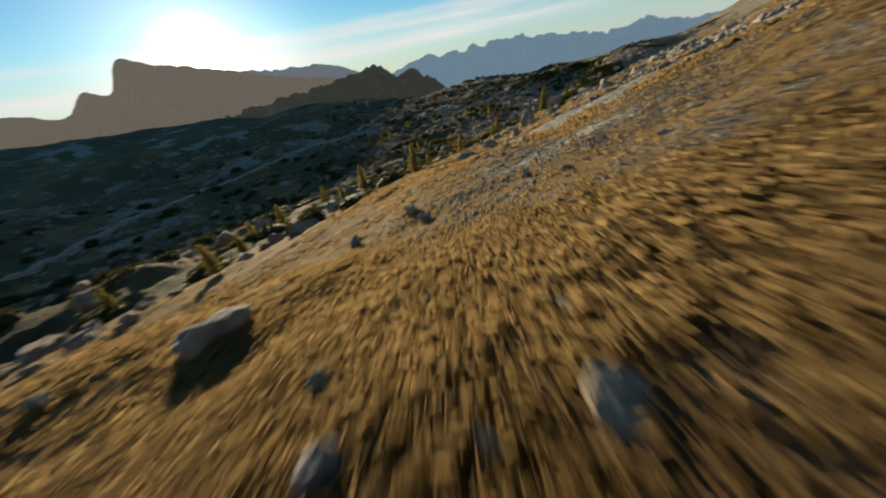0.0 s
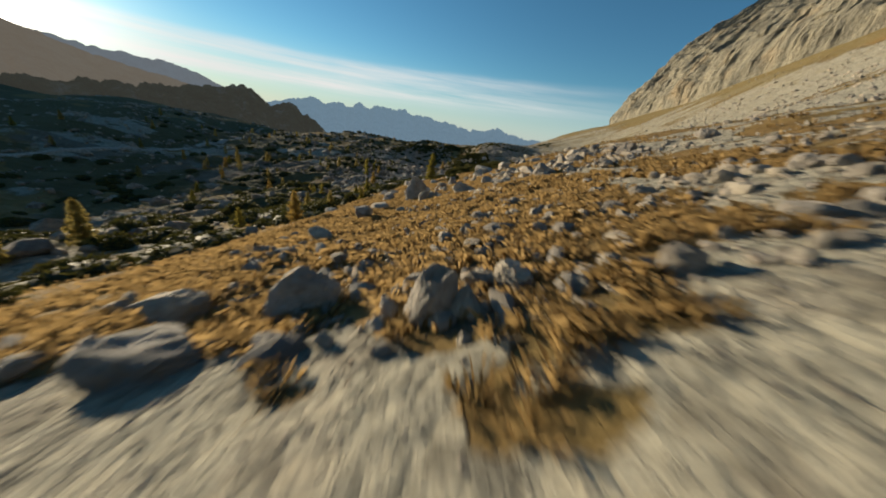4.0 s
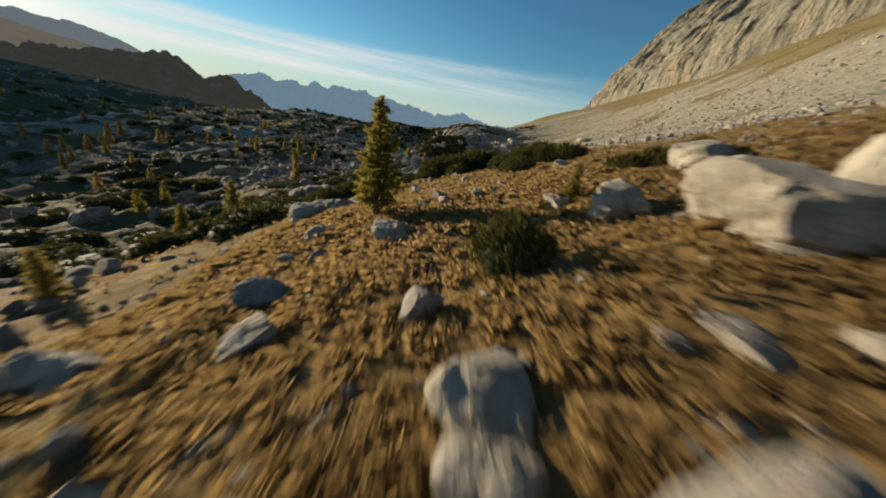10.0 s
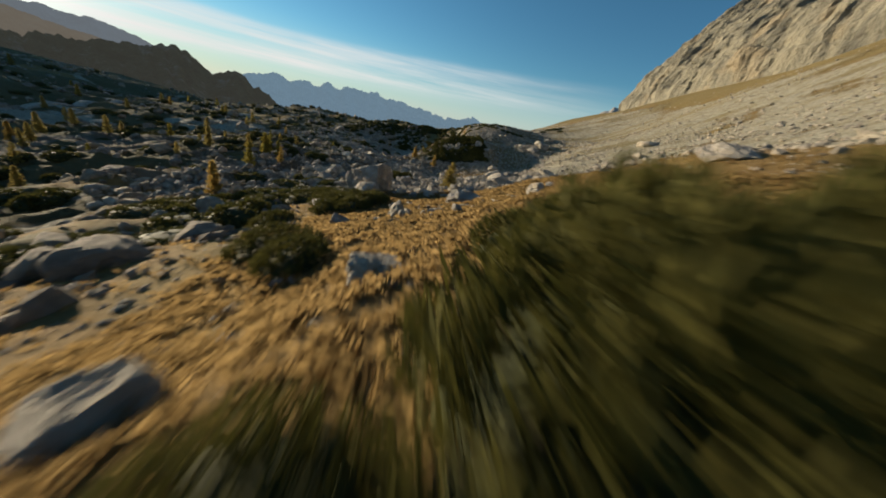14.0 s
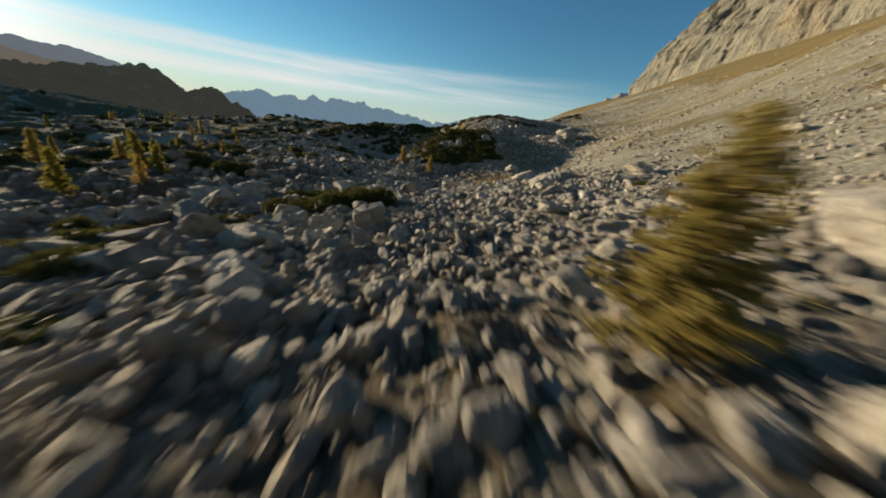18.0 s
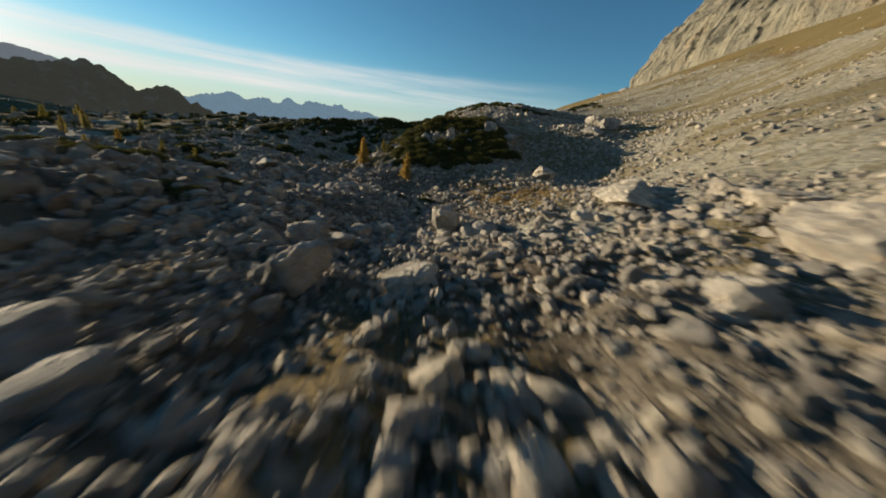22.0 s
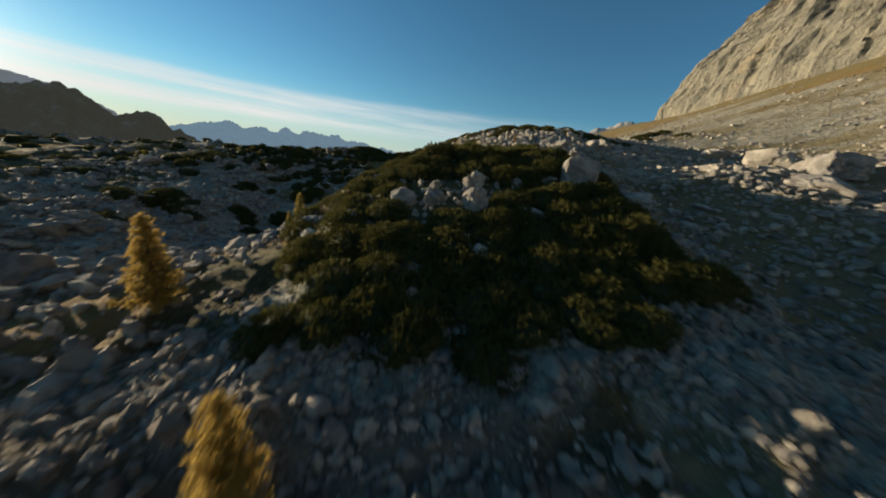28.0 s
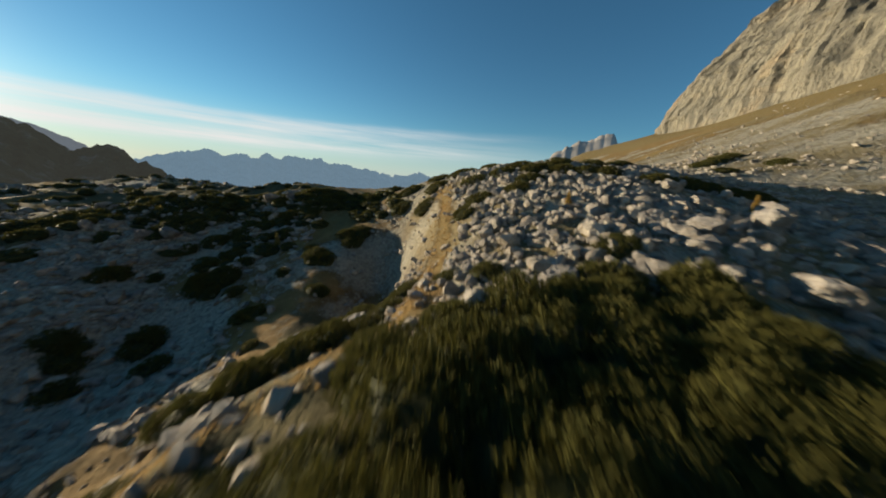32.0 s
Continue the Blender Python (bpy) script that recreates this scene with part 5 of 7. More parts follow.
bare = lambda x, y: (1 - 0.95 * np.exp(-(((x - 4.5) / 5) ** 2) - ((y - 162.3) / 2.4) ** 2)) * (1 - 0.7 * np.exp(-(((x - 7) / 6) ** 2) - ((y - 180) / 4.5) ** 2))
edge = lambda x, y: sstep(109, 113.5, y + 0.3 * (x + 6) + 1.5 * vnoise(x * 0.3, y * 0.3, 0, 8)) * (1 - sstep(199, 206, y + 0.3 * np.abs(x)))
drifts = lambda x, y: 0.15 + 0.85 * sstep(-0.3, 0.35, fbm(x * 0.16, y * 0.16, 4.5, 3, 46))
scatter("ledge_blocks", "pale limestone blocks and slabs beside the hollow", 210, in_box(0.5, 17, 99, 164, lambda x, y: drifts(x, y) * sstep(0, 4, x - 0.12 * np.abs(y - 125)) * bare(x, y)), (0.28, 1.25), 61, sub=4, flat=0.6)
scatter("shelf_boulders", "white weathered boulders crowded on the grassy shelf", 70, in_box(-0.5, 11, 37, 62, drifts), (0.22, 0.85), 62, sub=4, flat=0.65)
scatter("bank_boulders", "large dull boulders banked beside the hollow", 240, in_box(-34, -12.5, 113, 196, lambda x, y: drifts(x, y) * sstep(-12, -17, x + 0.06 * np.abs(y - 150))), (0.32, 1.35), 63, sub=4, flat=0.8)
scatter("crest_blocks", "pale blocks lying on the shaded side of the mound", 60, in_box(14, 44, 186, 240, drifts), (0.3, 1.1), 64, sub=4, flat=0.65)
scatter("rubble", "pale angular rubble covering the hollow", 46000, in_box(-20, 20, 100, 206, lambda x, y: edge(x, y) * bare(x, y) * (1 - 0.55 * sstep(6, 18, x)) * (0.35 + 0.65 * clumps(x, y, 0.25, 5))), (0.055, 0.3), 11, flat=0.9)
scatter("coarse_rubble", "coarse limestone blocks lying in rubble", 2300, in_box(-24, 18, 102, 200, lambda x, y: edge(x, y) * bare(x, y) * (0.2 + 0.8 * clumps(x, y, 0.16, 6)) * (1 - 0.6 * sstep(4, 16, x)) * (1 - 0.5 * sstep(170, 185, y))), (0.18, 0.5), 12, sub=3, flat=0.9)
scatter("slope_stones", "scattered pale stones in dry grass", 5600, in_box(-16, 12, -3, 112, lambda x, y: (0.12 + 0.88 * clumps(x, y, 0.22, 7) ** 2) * (1 - sstep(14, 15.5, y) * sstep(23, 21, y)) * (1 - 0.8 * sstep(15, 13, y))), (0.04, 0.2), 13, flat=0.55)
scatter("shelf_rocks", "white broken rocks in brown grass on the shelf", 420, in_box(-3, 9, 38, 64, lambda x, y: clumps(x, y, 0.3, 18) ** 2 * sstep(-3, 0, x)), (0.12, 0.5), 24, sub=2, flat=0.8)
scatter("shelf_stones", "pale stones at the edge of a scree tongue", 1300, in_box(-11, 8, 20.6, 36, lambda x, y: (0.1 + 0.9 * clumps(x, y, 0.5, 28)) * sstep(36, 24, y) * sstep(20.6, 21.6, y)), (0.05, 0.3), 25, sub=2, flat=0.8)
scatter("shade_rocks", "pale blocks filling the side of the hollow", 2200, in_box(13, 38, 180, 216, lambda x, y: np.exp(-(((x - 23) / 11) ** 4) - ((y - 198) / 16) ** 4) * (0.4 + 0.6 * clumps(x, y, 0.25, 30))), (0.1, 0.42), 27, flat=0.95)
scatter("shelf_blocks", "white limestone blocks crowded on the shelf", 150, in_box(-1.5, 7, 39, 49, lambda x, y: 0.2 + 0.8 * clumps(x, y, 0.4, 31)), (0.16, 0.6), 28, sub=3, flat=0.85)
scatter("bank_rocks", "pale tumbled rocks banked beside the hollow", 3200, in_box(-46, -12, 112, 206, lambda x, y: (0.25 + 0.75 * clumps(x, y, 0.14, 16)) * sstep(-10, -15, x)), (0.14, 0.85), 22, flat=0.95)
scatter("far_valley_rocks", "limestone blocks in a darker shade tone strewn over the far valley floor", 4600, in_box(-440, -80, -20, 470, lambda x, y: 0.15 + 0.85 * clumps(x, y, 0.03, 27)), (0.5, 2.8), 26, flat=0.8, material=SHADED_ROCK)
scatter("turf_gravel", "pale gravel showing through thin dry turf", 10500, in_box(-7, 6, 3, 14, lambda x, y: sstep(-7, -3, x) * sstep(3, 6, y) * (0.15 + 0.85 * clumps(x, y, 0.5, 33))), (0.022, 0.08), 37, flat=0.32)
scatter("scree_gravel", "loose pale gravel of a scree tongue", 9000, in_box(-14, 14, 12, 48, lambda x, y: scree_at(x, y) ** 2), (0.014, 0.05), 14, flat=0.5)
scatter("talus_stones", "pale stones strewn over the talus slope", 15000, in_box(10, 110, 0, 290, lambda x, y: (1 - sstep(30, 110, x) * 0.75) * (0.15 + 0.85 * clumps(x, y, 0.08, 9)) * (0.25 + 0.75 * scree_at(x, y))), (0.09, 0.55), 15)
scatter("basin_boulders", "large limestone blocks in a darker shade tone in the basin", 520, in_box(-110, -19, 0, 290, lambda x, y: (1 - 0.8 * sstep(-40, -110, x)) * (0.1 + 0.9 * clumps(x, y, 0.09, 10) ** 2)), (0.6, 1.9), 19, sub=3, flat=0.8, material=SHADED_ROCK)
scatter("valley_rocks", "grey limestone rocks in a darker shade tone filling the basin", 5600, in_box(-120, -16, -5, 290, lambda x, y: (1 - 0.8 * sstep(-40, -110, x)) * (0.1 + 0.9 * clumps(x, y, 0.09, 10) ** 2) * (1 - 0.7 * heath_shade_at(x, y))), (0.16, 0.7), 16, flat=0.85, material=SHADED_ROCK)
scatter("ridge_rubble", "tumbled pale rocks on the crest", 5200, in_box(-12, 60, 196, 275, lambda x, y: (0.25 + 0.75 * clumps(x, y, 0.12, 12)) * (1 - 0.75 * sstep(30, 55, x)) * sstep(-10, 0, x - 0.1 * (y - 240))), (0.12, 0.6), 17)
scatter("crest_stones", "white rocks packed along the crest", 3000, in_box(1, 30, 222, 264, lambda x, y: sstep(0, 3, x - curve_at(y, TRAIL)) * (0.35 + 0.65 * clumps(x, y, 0.2, 34)) * (1 - 0.5 * sstep(16, 30, x))), (0.14, 0.6), 29, sub=2, flat=0.9)
scatter("far_bank_stones", "stones on the bank across the gully", 9500, in_box(-75, -12, 205, 300, lambda x, y: 0.2 + 0.8 * clumps(x, y, 0.1, 13)), (0.15, 0.95), 18)
scatter("flank_rocks", "pale rocks strewn below the mound", 520, in_box(-20, -6, 194, 226, lambda x, y: (0.2 + 0.8 * clumps(x, y, 0.3, 14)) * sstep(-6, -9, x)), (0.12, 0.45), 23, flat=0.9, material=SHADED_ROCK)
scatter("mound_rocks", "pale broken rocks in a gap between dwarf pines", 130, in_box(-5, 12, 205, 214, lambda x, y: np.exp(-(((x - 0.4) / 4.2) ** 4) - ((y - 209.3) / 2.3) ** 4)), (0.1, 0.36), 20, sub=2, flat=1.2)


def stones_along(count, seed):
    """The nearest loose stones, each a thing."""
    rng = np.random.default_rng(seed)
    k = 0
    while k < count:
        y = rng.uniform(2, 190)
        x = -6 + rng.normal(0, 4.5)
        if 11 < y < 25 or rng.random() > clumps(np.array([x]), np.array([y]), 0.2, 15)[0]:
            continue
        r = 0.07 * (2.9 ** rng.random())
        ob = new("stone", STONES[k % len(STONES)])
        ob.matrix_world = pose(x, y, gz(x, y) + r * 0.22, rng.uniform(-20, 20), rng.uniform(-20, 20), rng.uniform(0, 360)) @ Matrix.Diagonal((r, r * rng.uniform(0.7, 1), r * rng.uniform(0.5, 0.9), 1))
        tagged(ob, "loose angular limestone stone " + ("in dry ochre grass" if y < 105 else "lying on pale rubble"), "stone", "loose stones")
        k += 1


stones_along(170, 21)

# ---- grass ----


def leaf_material(name, low, high, through_light=0.25, island=True):
    n = Nodes(name)
    at = n.coords()
    v = n.island() if island else n.chance()
    col = n.mix(v, low, high)
    col = n.mix(n.math("MULTIPLY", n.noise(at, 0.5, 3), 0.35), col, tuple(c * 0.55 for c in low))
    n.set("Base Color", col)
    n.set("Roughness", 0.75)
    n.set("Specular IOR Level", 0.15)
    tr = n.add("ShaderNodeBsdfTranslucent", {"Color": col})
    mixer = n.add("ShaderNodeMixShader", {0: through_light, 1: n.p.outputs[0], 2: tr.outputs[0]})
    n.t.links.new(mixer.outputs[0], n.t.nodes["Material Output"].inputs["Surface"])
    return n.m


STRAW = leaf_material("dry_grass", (0.19, 0.126, 0.052), (0.40, 0.275, 0.12), 0.66)


def grass(name, label, count, where, tall, seed, blades=10, reach=0.11):
    rng = np.random.default_rng(seed)
    xs, ys = np.zeros(0), np.zeros(0)
    while len(xs) < count:
        x, y, p = where(rng, count * 3)
        keep = rng.random(len(x)) < p
        xs, ys = np.append(xs, x[keep]), np.append(ys, y[keep])
    xs, ys = np.repeat(xs[:count], blades), np.repeat(ys[:count], blades)
    n = len(xs)
    a = rng.uniform(0, 2 * np.pi, n)
    out = rng.uniform(0.02, reach, n)
    xs, ys = xs + np.cos(a) * out, ys + np.sin(a) * out
    zs = height(xs, ys) - 0.02
    h = rng.uniform(tall[0], tall[1], n) * (1 - 0.6 * sstep(15, 12, ys) * sstep(3.5, 6.5, ys))
    lean = rng.uniform(0.2, 0.95, n)
    w = rng.uniform(0.006, 0.014, n)
    dx, dy = np.cos(a), np.sin(a)
    sx, sy = -dy * w, dx * w
    # prevailing lean downhill, to -x
    lx, ly = dx * lean * h - 0.25 * h, dy * lean * h
    p0 = np.stack([xs - sx, ys - sy, zs], -1)
    p1 = np.stack([xs + sx, ys + sy, zs], -1)
    p2 = np.stack([xs + lx * 0.45 + sx * 0.7, ys + ly * 0.45 + sy * 0.7, zs + h * 0.72], -1)
    p3 = np.stack([xs + lx, ys + ly, zs + h * (1 - 0.35 * lean)], -1)
    v = np.stack([p0, p1, p2, p3], 1).reshape(-1, 3)
    b = np.arange(n) * 4
    f = np.concatenate([np.stack([b, b + 1, b + 2], 1), np.stack([b, b + 2, b + 3], 1)])
    return tagged(new(name, mesh_from(name, v, f, STRAW, smooth=False)), label, "grass", kind="stuff")


pale = lambda x, y: sstep(4, 7, y) * sstep(14, 12, y) * sstep(-6, -3, x) * sstep(6, 3, x)
turf = lambda x, y: (1 - 0.45 * pale(x, y)) * (1 - sstep(0.42, 0.66, scree_at(x, y))) * (0.38 + 0.62 * sstep(0.2, 0.65, tussock(x, y)))
grass("dry_grass", "dry ochre tussock grass on the slope", 19500, in_box(-14, 6, -5, 113, turf), (0.12, 0.28), 31, 24, 0.17)
grass("near_grass", "dense dry grass high on the slope", 5200, in_box(-7, 6, -2.5, 6.5, lambda x, y: (1 - sstep(0.5, 0.7, scree_at(x, y))) * (0.4 + 0.6 * tussock(x, y)) * sstep(6.5, 4.5, y)), (0.10, 0.24), 36, 20, 0.17)
grass("upper_grass", "thin dry grass between stones", 6000, in_box(-24, 14, -4, 113, turf), (0.12, 0.28), 32, 8)
grass("crest_grass", "dry grass along the trail on the crest", 1400, in_box(-14, 8, 208, 262, lambda x, y: np.exp(-(((x - curve_at(y, [(208, -10), (220.5, -5.2), (223, -2.0), (227.5, 0.9), (235, 3.6), (243, 5.8), (252, 7.6), (262, 9)])) / 1.2) ** 2))), (0.08, 0.2), 34, 8)
grass("hollow_grass", "brown grass tufts in the rubble", 2500, in_box(-3, 26, 166, 194, lambda x, y: np.exp(-(((x - 7) / 7) ** 2) - ((y - 180) / 6) ** 2)), (0.08, 0.2), 35, 8)

# ---- plants ----
BARK = Nodes("bark")
_at = BARK.own()
BARK = BARK.done(BARK.ramp(BARK.noise(BARK.stretch(_at, (6, 6, 1.5)), 3.0, 5), (0.3, (0.045, 0.032, 0.024)), (0.7, (0.16, 0.12, 0.09))), 0.95, BARK.bump(BARK.noise(_at, 20, 4), 0.6, 0.02), 0.1)
PINE = leaf_material("dwarf_pine_needles", (0.06, 0.062, 0.015), (0.13, 0.117, 0.03), 0.25)
# darker needle colour that puts in the shade inside a bush
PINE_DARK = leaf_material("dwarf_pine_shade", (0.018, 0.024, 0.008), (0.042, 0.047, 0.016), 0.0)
LARCH = {
    "green": leaf_material("larch_green", (0.19, 0.17, 0.035), (0.35, 0.29, 0.06), 0.55),
    "yellow": leaf_material("larch_yellow", (0.27, 0.215, 0.06), (0.43, 0.34, 0.11), 0.5),
    "gold": leaf_material("larch_gold", (0.36, 0.245, 0.065), (0.52, 0.37, 0.11), 0.5),
}


def tube(points, radii, sides=6):
    """A tapering stem through points."""
    pts, radii = np.asarray(points, float), np.asarray(radii, float)
    t = np.gradient(pts, axis=0)
    t /= np.linalg.norm(t, axis=1)[:, None] + 1e-9
    side = np.cross(t, np.where(np.abs(t[:, 2:]) > 0.9, [[1.0, 0, 0]], [[0, 0, 1.0]]))
    side /= np.linalg.norm(side, axis=1)[:, None] + 1e-9
    up = np.cross(side, t)
    a = np.arange(sides) * 2 * np.pi / sides
    v = pts[:, None] + radii[:, None, None] * (np.cos(a)[None, :, None] * side[:, None] + np.sin(a)[None, :, None] * up[:, None])
    f = []
    for i in range(len(pts) - 1):
        for j in range(sides):
            k = (j + 1) % sides
            f.append((i * sides + j, i * sides + k, (i + 1) * sides + k, (i + 1) * sides + j))
    return v.reshape(-1, 3), np.array(f)


def joined(pieces):
    vs, fs, n = [], [], 0
    for v, f in pieces:
        vs.append(v)
        fs.append(np.asarray(f) + n)
        n += len(v)
    return np.concatenate(vs), np.concatenate(fs)


def needles(at, way, length, width, rng, count):
    """count thin leaflets round each of the points, fanning about way."""
    n = len(at) * count
    c = np.repeat(at, count, 0)
    d = np.repeat(way, count, 0) + rng.normal(0, 0.62, (n, 3))
    d /= np.linalg.norm(d, axis=1)[:, None]
    side = np.cross(d, rng.normal(size=(n, 3)))
    side /= np.linalg.norm(side, axis=1)[:, None] + 1e-9
    l = length * rng.uniform(0.6, 1.2, n)[:, None]
    w = width * rng.uniform(0.7, 1.3, n)[:, None]
    v = np.stack([c - side * w * 0.4, c + side * w * 0.4, c + d * l * 0.6 + side * w, c + d * l], 1).reshape(-1, 3)
    b = np.arange(n) * 4
    return v, np.concatenate([np.stack([b, b + 1, b + 2], 1), np.stack([b, b + 2, b + 3], 1)])


def part(name, me, parent, label=""):
    ob = new(name, me)
    ob.parent = parent
    return tagged(ob, label) if label else ob


def larch_meshes(seed, tall, tone, rich, fine=1.0):
    rng = np.random.default_rng(seed)
    z = np.linspace(0, tall, 9)
    sway = np.cumsum(rng.normal(0, 0.02, (9, 2)), 0) * tall * 0.25
    stem = np.column_stack([sway, z])
    trunk = tube(stem, np.linspace(0.032, 0.004, 9) * tall, 8)
    limbs, at, way = [], [], []
    for k in range(rich):
        u = 0.10 + 0.88 * (k + rng.random()) / rich
        base = np.array([np.interp(u * tall, z, stem[:, 0]), np.interp(u * tall, z, stem[:, 1]), u * tall])
        a = k * 2.4 + rng.normal(0, 0.3)
        reach = tall * 0.25 * (1 - u) ** 0.85 * rng.uniform(0.6, 1.15) + 0.02 * tall
        s = np.linspace(0, 1, 4)
        droop = rng.uniform(-0.06, 0.12)
        line = base + np.column_stack([np.cos(a) * reach * s, np.sin(a) * reach * s, reach * (droop * s + 0.16 * s**2)])
        limbs.append(tube(line, np.linspace(0.008, 0.0025, 4) * tall * (1.1 - u), 4))
        m = max(4, int(9 * fine * reach / (tall * 0.2)))
        ss = rng.uniform(0.12, 1.0, m)
        p = base + np.column_stack([np.cos(a) * reach * ss, np.sin(a) * reach * ss, reach * (droop * ss + 0.16 * ss**2)]) + rng.normal(0, 0.018 * tall, (m, 3))
        at.append(p)
        way.append(np.tile([np.cos(a) * 0.4, np.sin(a) * 0.4, 0.35], (m, 1)))
    top = stem[-1]
    at.append(top + np.column_stack([np.zeros((5, 2)), np.linspace(-0.06, 0.0, 5) * tall]))
    way.append(np.tile([0, 0, 1.0], (5, 1)))
    crown = needles(np.concatenate(at), np.concatenate(way), 0.055 * tall / fine**0.6, 0.012 * tall / fine, rng, 16)
    return mesh_from("trunk", *trunk, BARK), mesh_from("bough", *joined(limbs), BARK), mesh_from("crown", *crown, LARCH[tone], smooth=False)


LARCHES, NEAR_LARCHES = {}, {}
for k, (tone, rich) in enumerate((("green", 60), ("yellow", 54), ("gold", 58), ("green", 46), ("yellow", 40), ("gold", 44))):
    LARCHES.setdefault(tone, []).append(larch_meshes(500 + k, 4.0, tone, rich))
    NEAR_LARCHES.setdefault(tone, []).append(larch_meshes(520 + k, 4.0, tone, rich + 30, 2.0))
_trees = [0]


def larch(x, y, tall, tone, lean=0.0, wide=1.05):
    k = _trees[0]
    _trees[0] += 1
    kinds = (NEAR_LARCHES if abs(x + 6) < 20 else LARCHES)[tone]
    meshes = kinds[k % len(kinds)]
    root = new("larch")
    root.empty_display_size = 0.3
    for name, me in zip(("trunk", "bough", "crown"), meshes):
        part(name, me, root)
    s = tall / 4.0
    root.matrix_world = pose(x, y, gz(x, y) - 0.06, 0, lean, (k * 67) % 360) @ Matrix.Diagonal((s * wide, s * wide, s, 1))
    size = "tall young" if tall > 3.6 else "small" if tall < 2.2 else "young"
    colour = {"green": "yellow-green", "yellow": "autumn yellow", "gold": "golden orange"}[tone]
    bed = "on the grassy slope" if x > -20 and y < 108 else "among the valley rocks" if x < -20 else "beside pale rubble"
    return tagged(root, f"{size} {colour} larch tree {bed}", "tree", "larches")


larch(-13.4, 22.2, 2.6, "yellow")
larch(-33.2, 5, 2.4, "green")
larch(-18.3, 6.9, 2, "yellow")
larch(-32.4, 17.2, 2.3, "yellow")
larch(-43.4, 28.3, 3.6, "yellow")
larch(-42.8, 37.6, 3.3, "green")
larch(-20.3, 49.8, 2.2, "yellow")
larch(-41.3, 4.7, 2, "yellow")
larch(-24.6, 11.7, 1.9, "green")
larch(-15.7, 38.7, 2.4, "gold")
larch(-37.4, 36.5, 2.8, "yellow")
larch(-8.7, 67.3, 4.4, "green")
larch(-18.7, 44.4, 2.4, "yellow")
larch(-23.1, 42.8, 2.1, "green")
larch(-35.7, 40.7, 4.4, "yellow")
larch(-16, 45.4, 2, "yellow")
larch(-13.9, 48.1, 1.3, "green")
larch(-35.4, 86.8, 2.6, "green")
larch(-19.4, 64.9, 2.3, "yellow")
larch(-143, 182, 5.4, "yellow")
larch(-47.5, 161, 4.6, "green")
larch(-166, 226, 5.8, "yellow")
larch(-104, 256, 5.5, "yellow")
larch(-16.2, 56.2, 1.5, "yellow")
larch(-24.2, 77.4, 3, "green")
larch(-44.3, 101.3, 2.9, "green")
larch(-46.7, 104, 2, "yellow")
larch(-41.7, 142.5, 4.5, "green")
larch(-32.1, 118.2, 4.2, "gold")
larch(-112.7, 166, 5.1, "yellow")
larch(-116, 197, 3.8, "yellow")
larch(-101, 246, 5, "yellow")
larch(-175, 265, 5.4, "yellow")
larch(-23.5, 82.7, 4, "green")
larch(-117.5, 172, 5.3, "yellow")
larch(-113, 189, 6, "yellow")
larch(-95.7, 192, 4.3, "green")
larch(-104, 222, 5.3, "yellow")
larch(-45.6, 155.8, 5, "green")
larch(-37.8, 146.4, 3.2, "gold")
larch(-58.3, 156, 4.4, "yellow")
larch(-61, 150, 2.6, "yellow")
larch(-146, 210, 6, "yellow")
larch(-42, 154.4, 3.8, "green")
larch(-52, 160.5, 3.6, "yellow")
larch(-53, 173, 2.4, "green")
larch(-47, 176, 2.4, "yellow")
larch(-43.3, 197.7, 2.2, "green")
larch(-52.7, 178, 2.6, "yellow")
larch(-41.3, 201.7, 2.4, "green")
larch(-17.1, 266, 2.2, "yellow")
larch(-65, 273, 3, "green")
larch(-41.5, 279.3, 2.3, "yellow")
larch(-11.4, 214.8, 2.4, "yellow")
larch(-12.6, 216, 2, "yellow")
larch(13.6, 234.8, 1.2, "gold")
larch(24.8, 230.3, 1.4, "gold")
larch(10.1, 254, 1, "green")
larch(-13.9, 202, 4.7, "gold")
larch(-6.3, 193.1, 4.3, "gold")
larch(-12.2, 221, 2, "yellow")
larch(-120, 162, 5, "yellow")
larch(-128, 176, 5.5, "gold")
larch(-133, 168, 5, "yellow")
larch(-124, 180, 5.8, "yellow")
larch(-150, 150, 6, "yellow")
larch(-138, 192, 5, "green")
larch(-160, 186, 6, "yellow")
larch(-108, 148, 4.5, "gold")
larch(-90, 160, 4, "green")
larch(-86, 205, 4, "yellow")
larch(-79, 182, 3.8, "green")
larch(-70, 130, 3.6, "yellow")
larch(-64, 112, 3.2, "gold")
larch(-76, 96, 3.6, "green")
larch(-82, 140, 4, "yellow")
larch(-96, 120, 4.4, "green")
larch(-60, 205, 3, "yellow")
larch(-75, 230, 3.2, "gold")
larch(-93, 262, 4, "green")
larch(-190, 240, 6, "yellow")
larch(-215, 280, 6.5, "green")
larch(-240, 250, 7, "yellow")
larch(-180, 300, 6, "gold")
larch(-260, 320, 7, "green")
larch(-210, 210, 6, "green")
larch(-285, 290, 7, "yellow")
larch(-230, 180, 6, "yellow")
larch(-300, 240, 7, "gold")
larch(-170, 330, 6, "green")
larch(-250, 380, 8, "yellow")
larch(-205, 350, 7, "green")
larch(-320, 340, 8, "yellow")
larch(-280, 200, 7, "green")
larch(-145, 300, 5, "yellow")
larch(-128, 270, 5, "green")
larch(-1.9, 65.2, 1.2, "green")
larch(-4.9, 115.5, 3.0, "yellow", 3.0, 1.5)


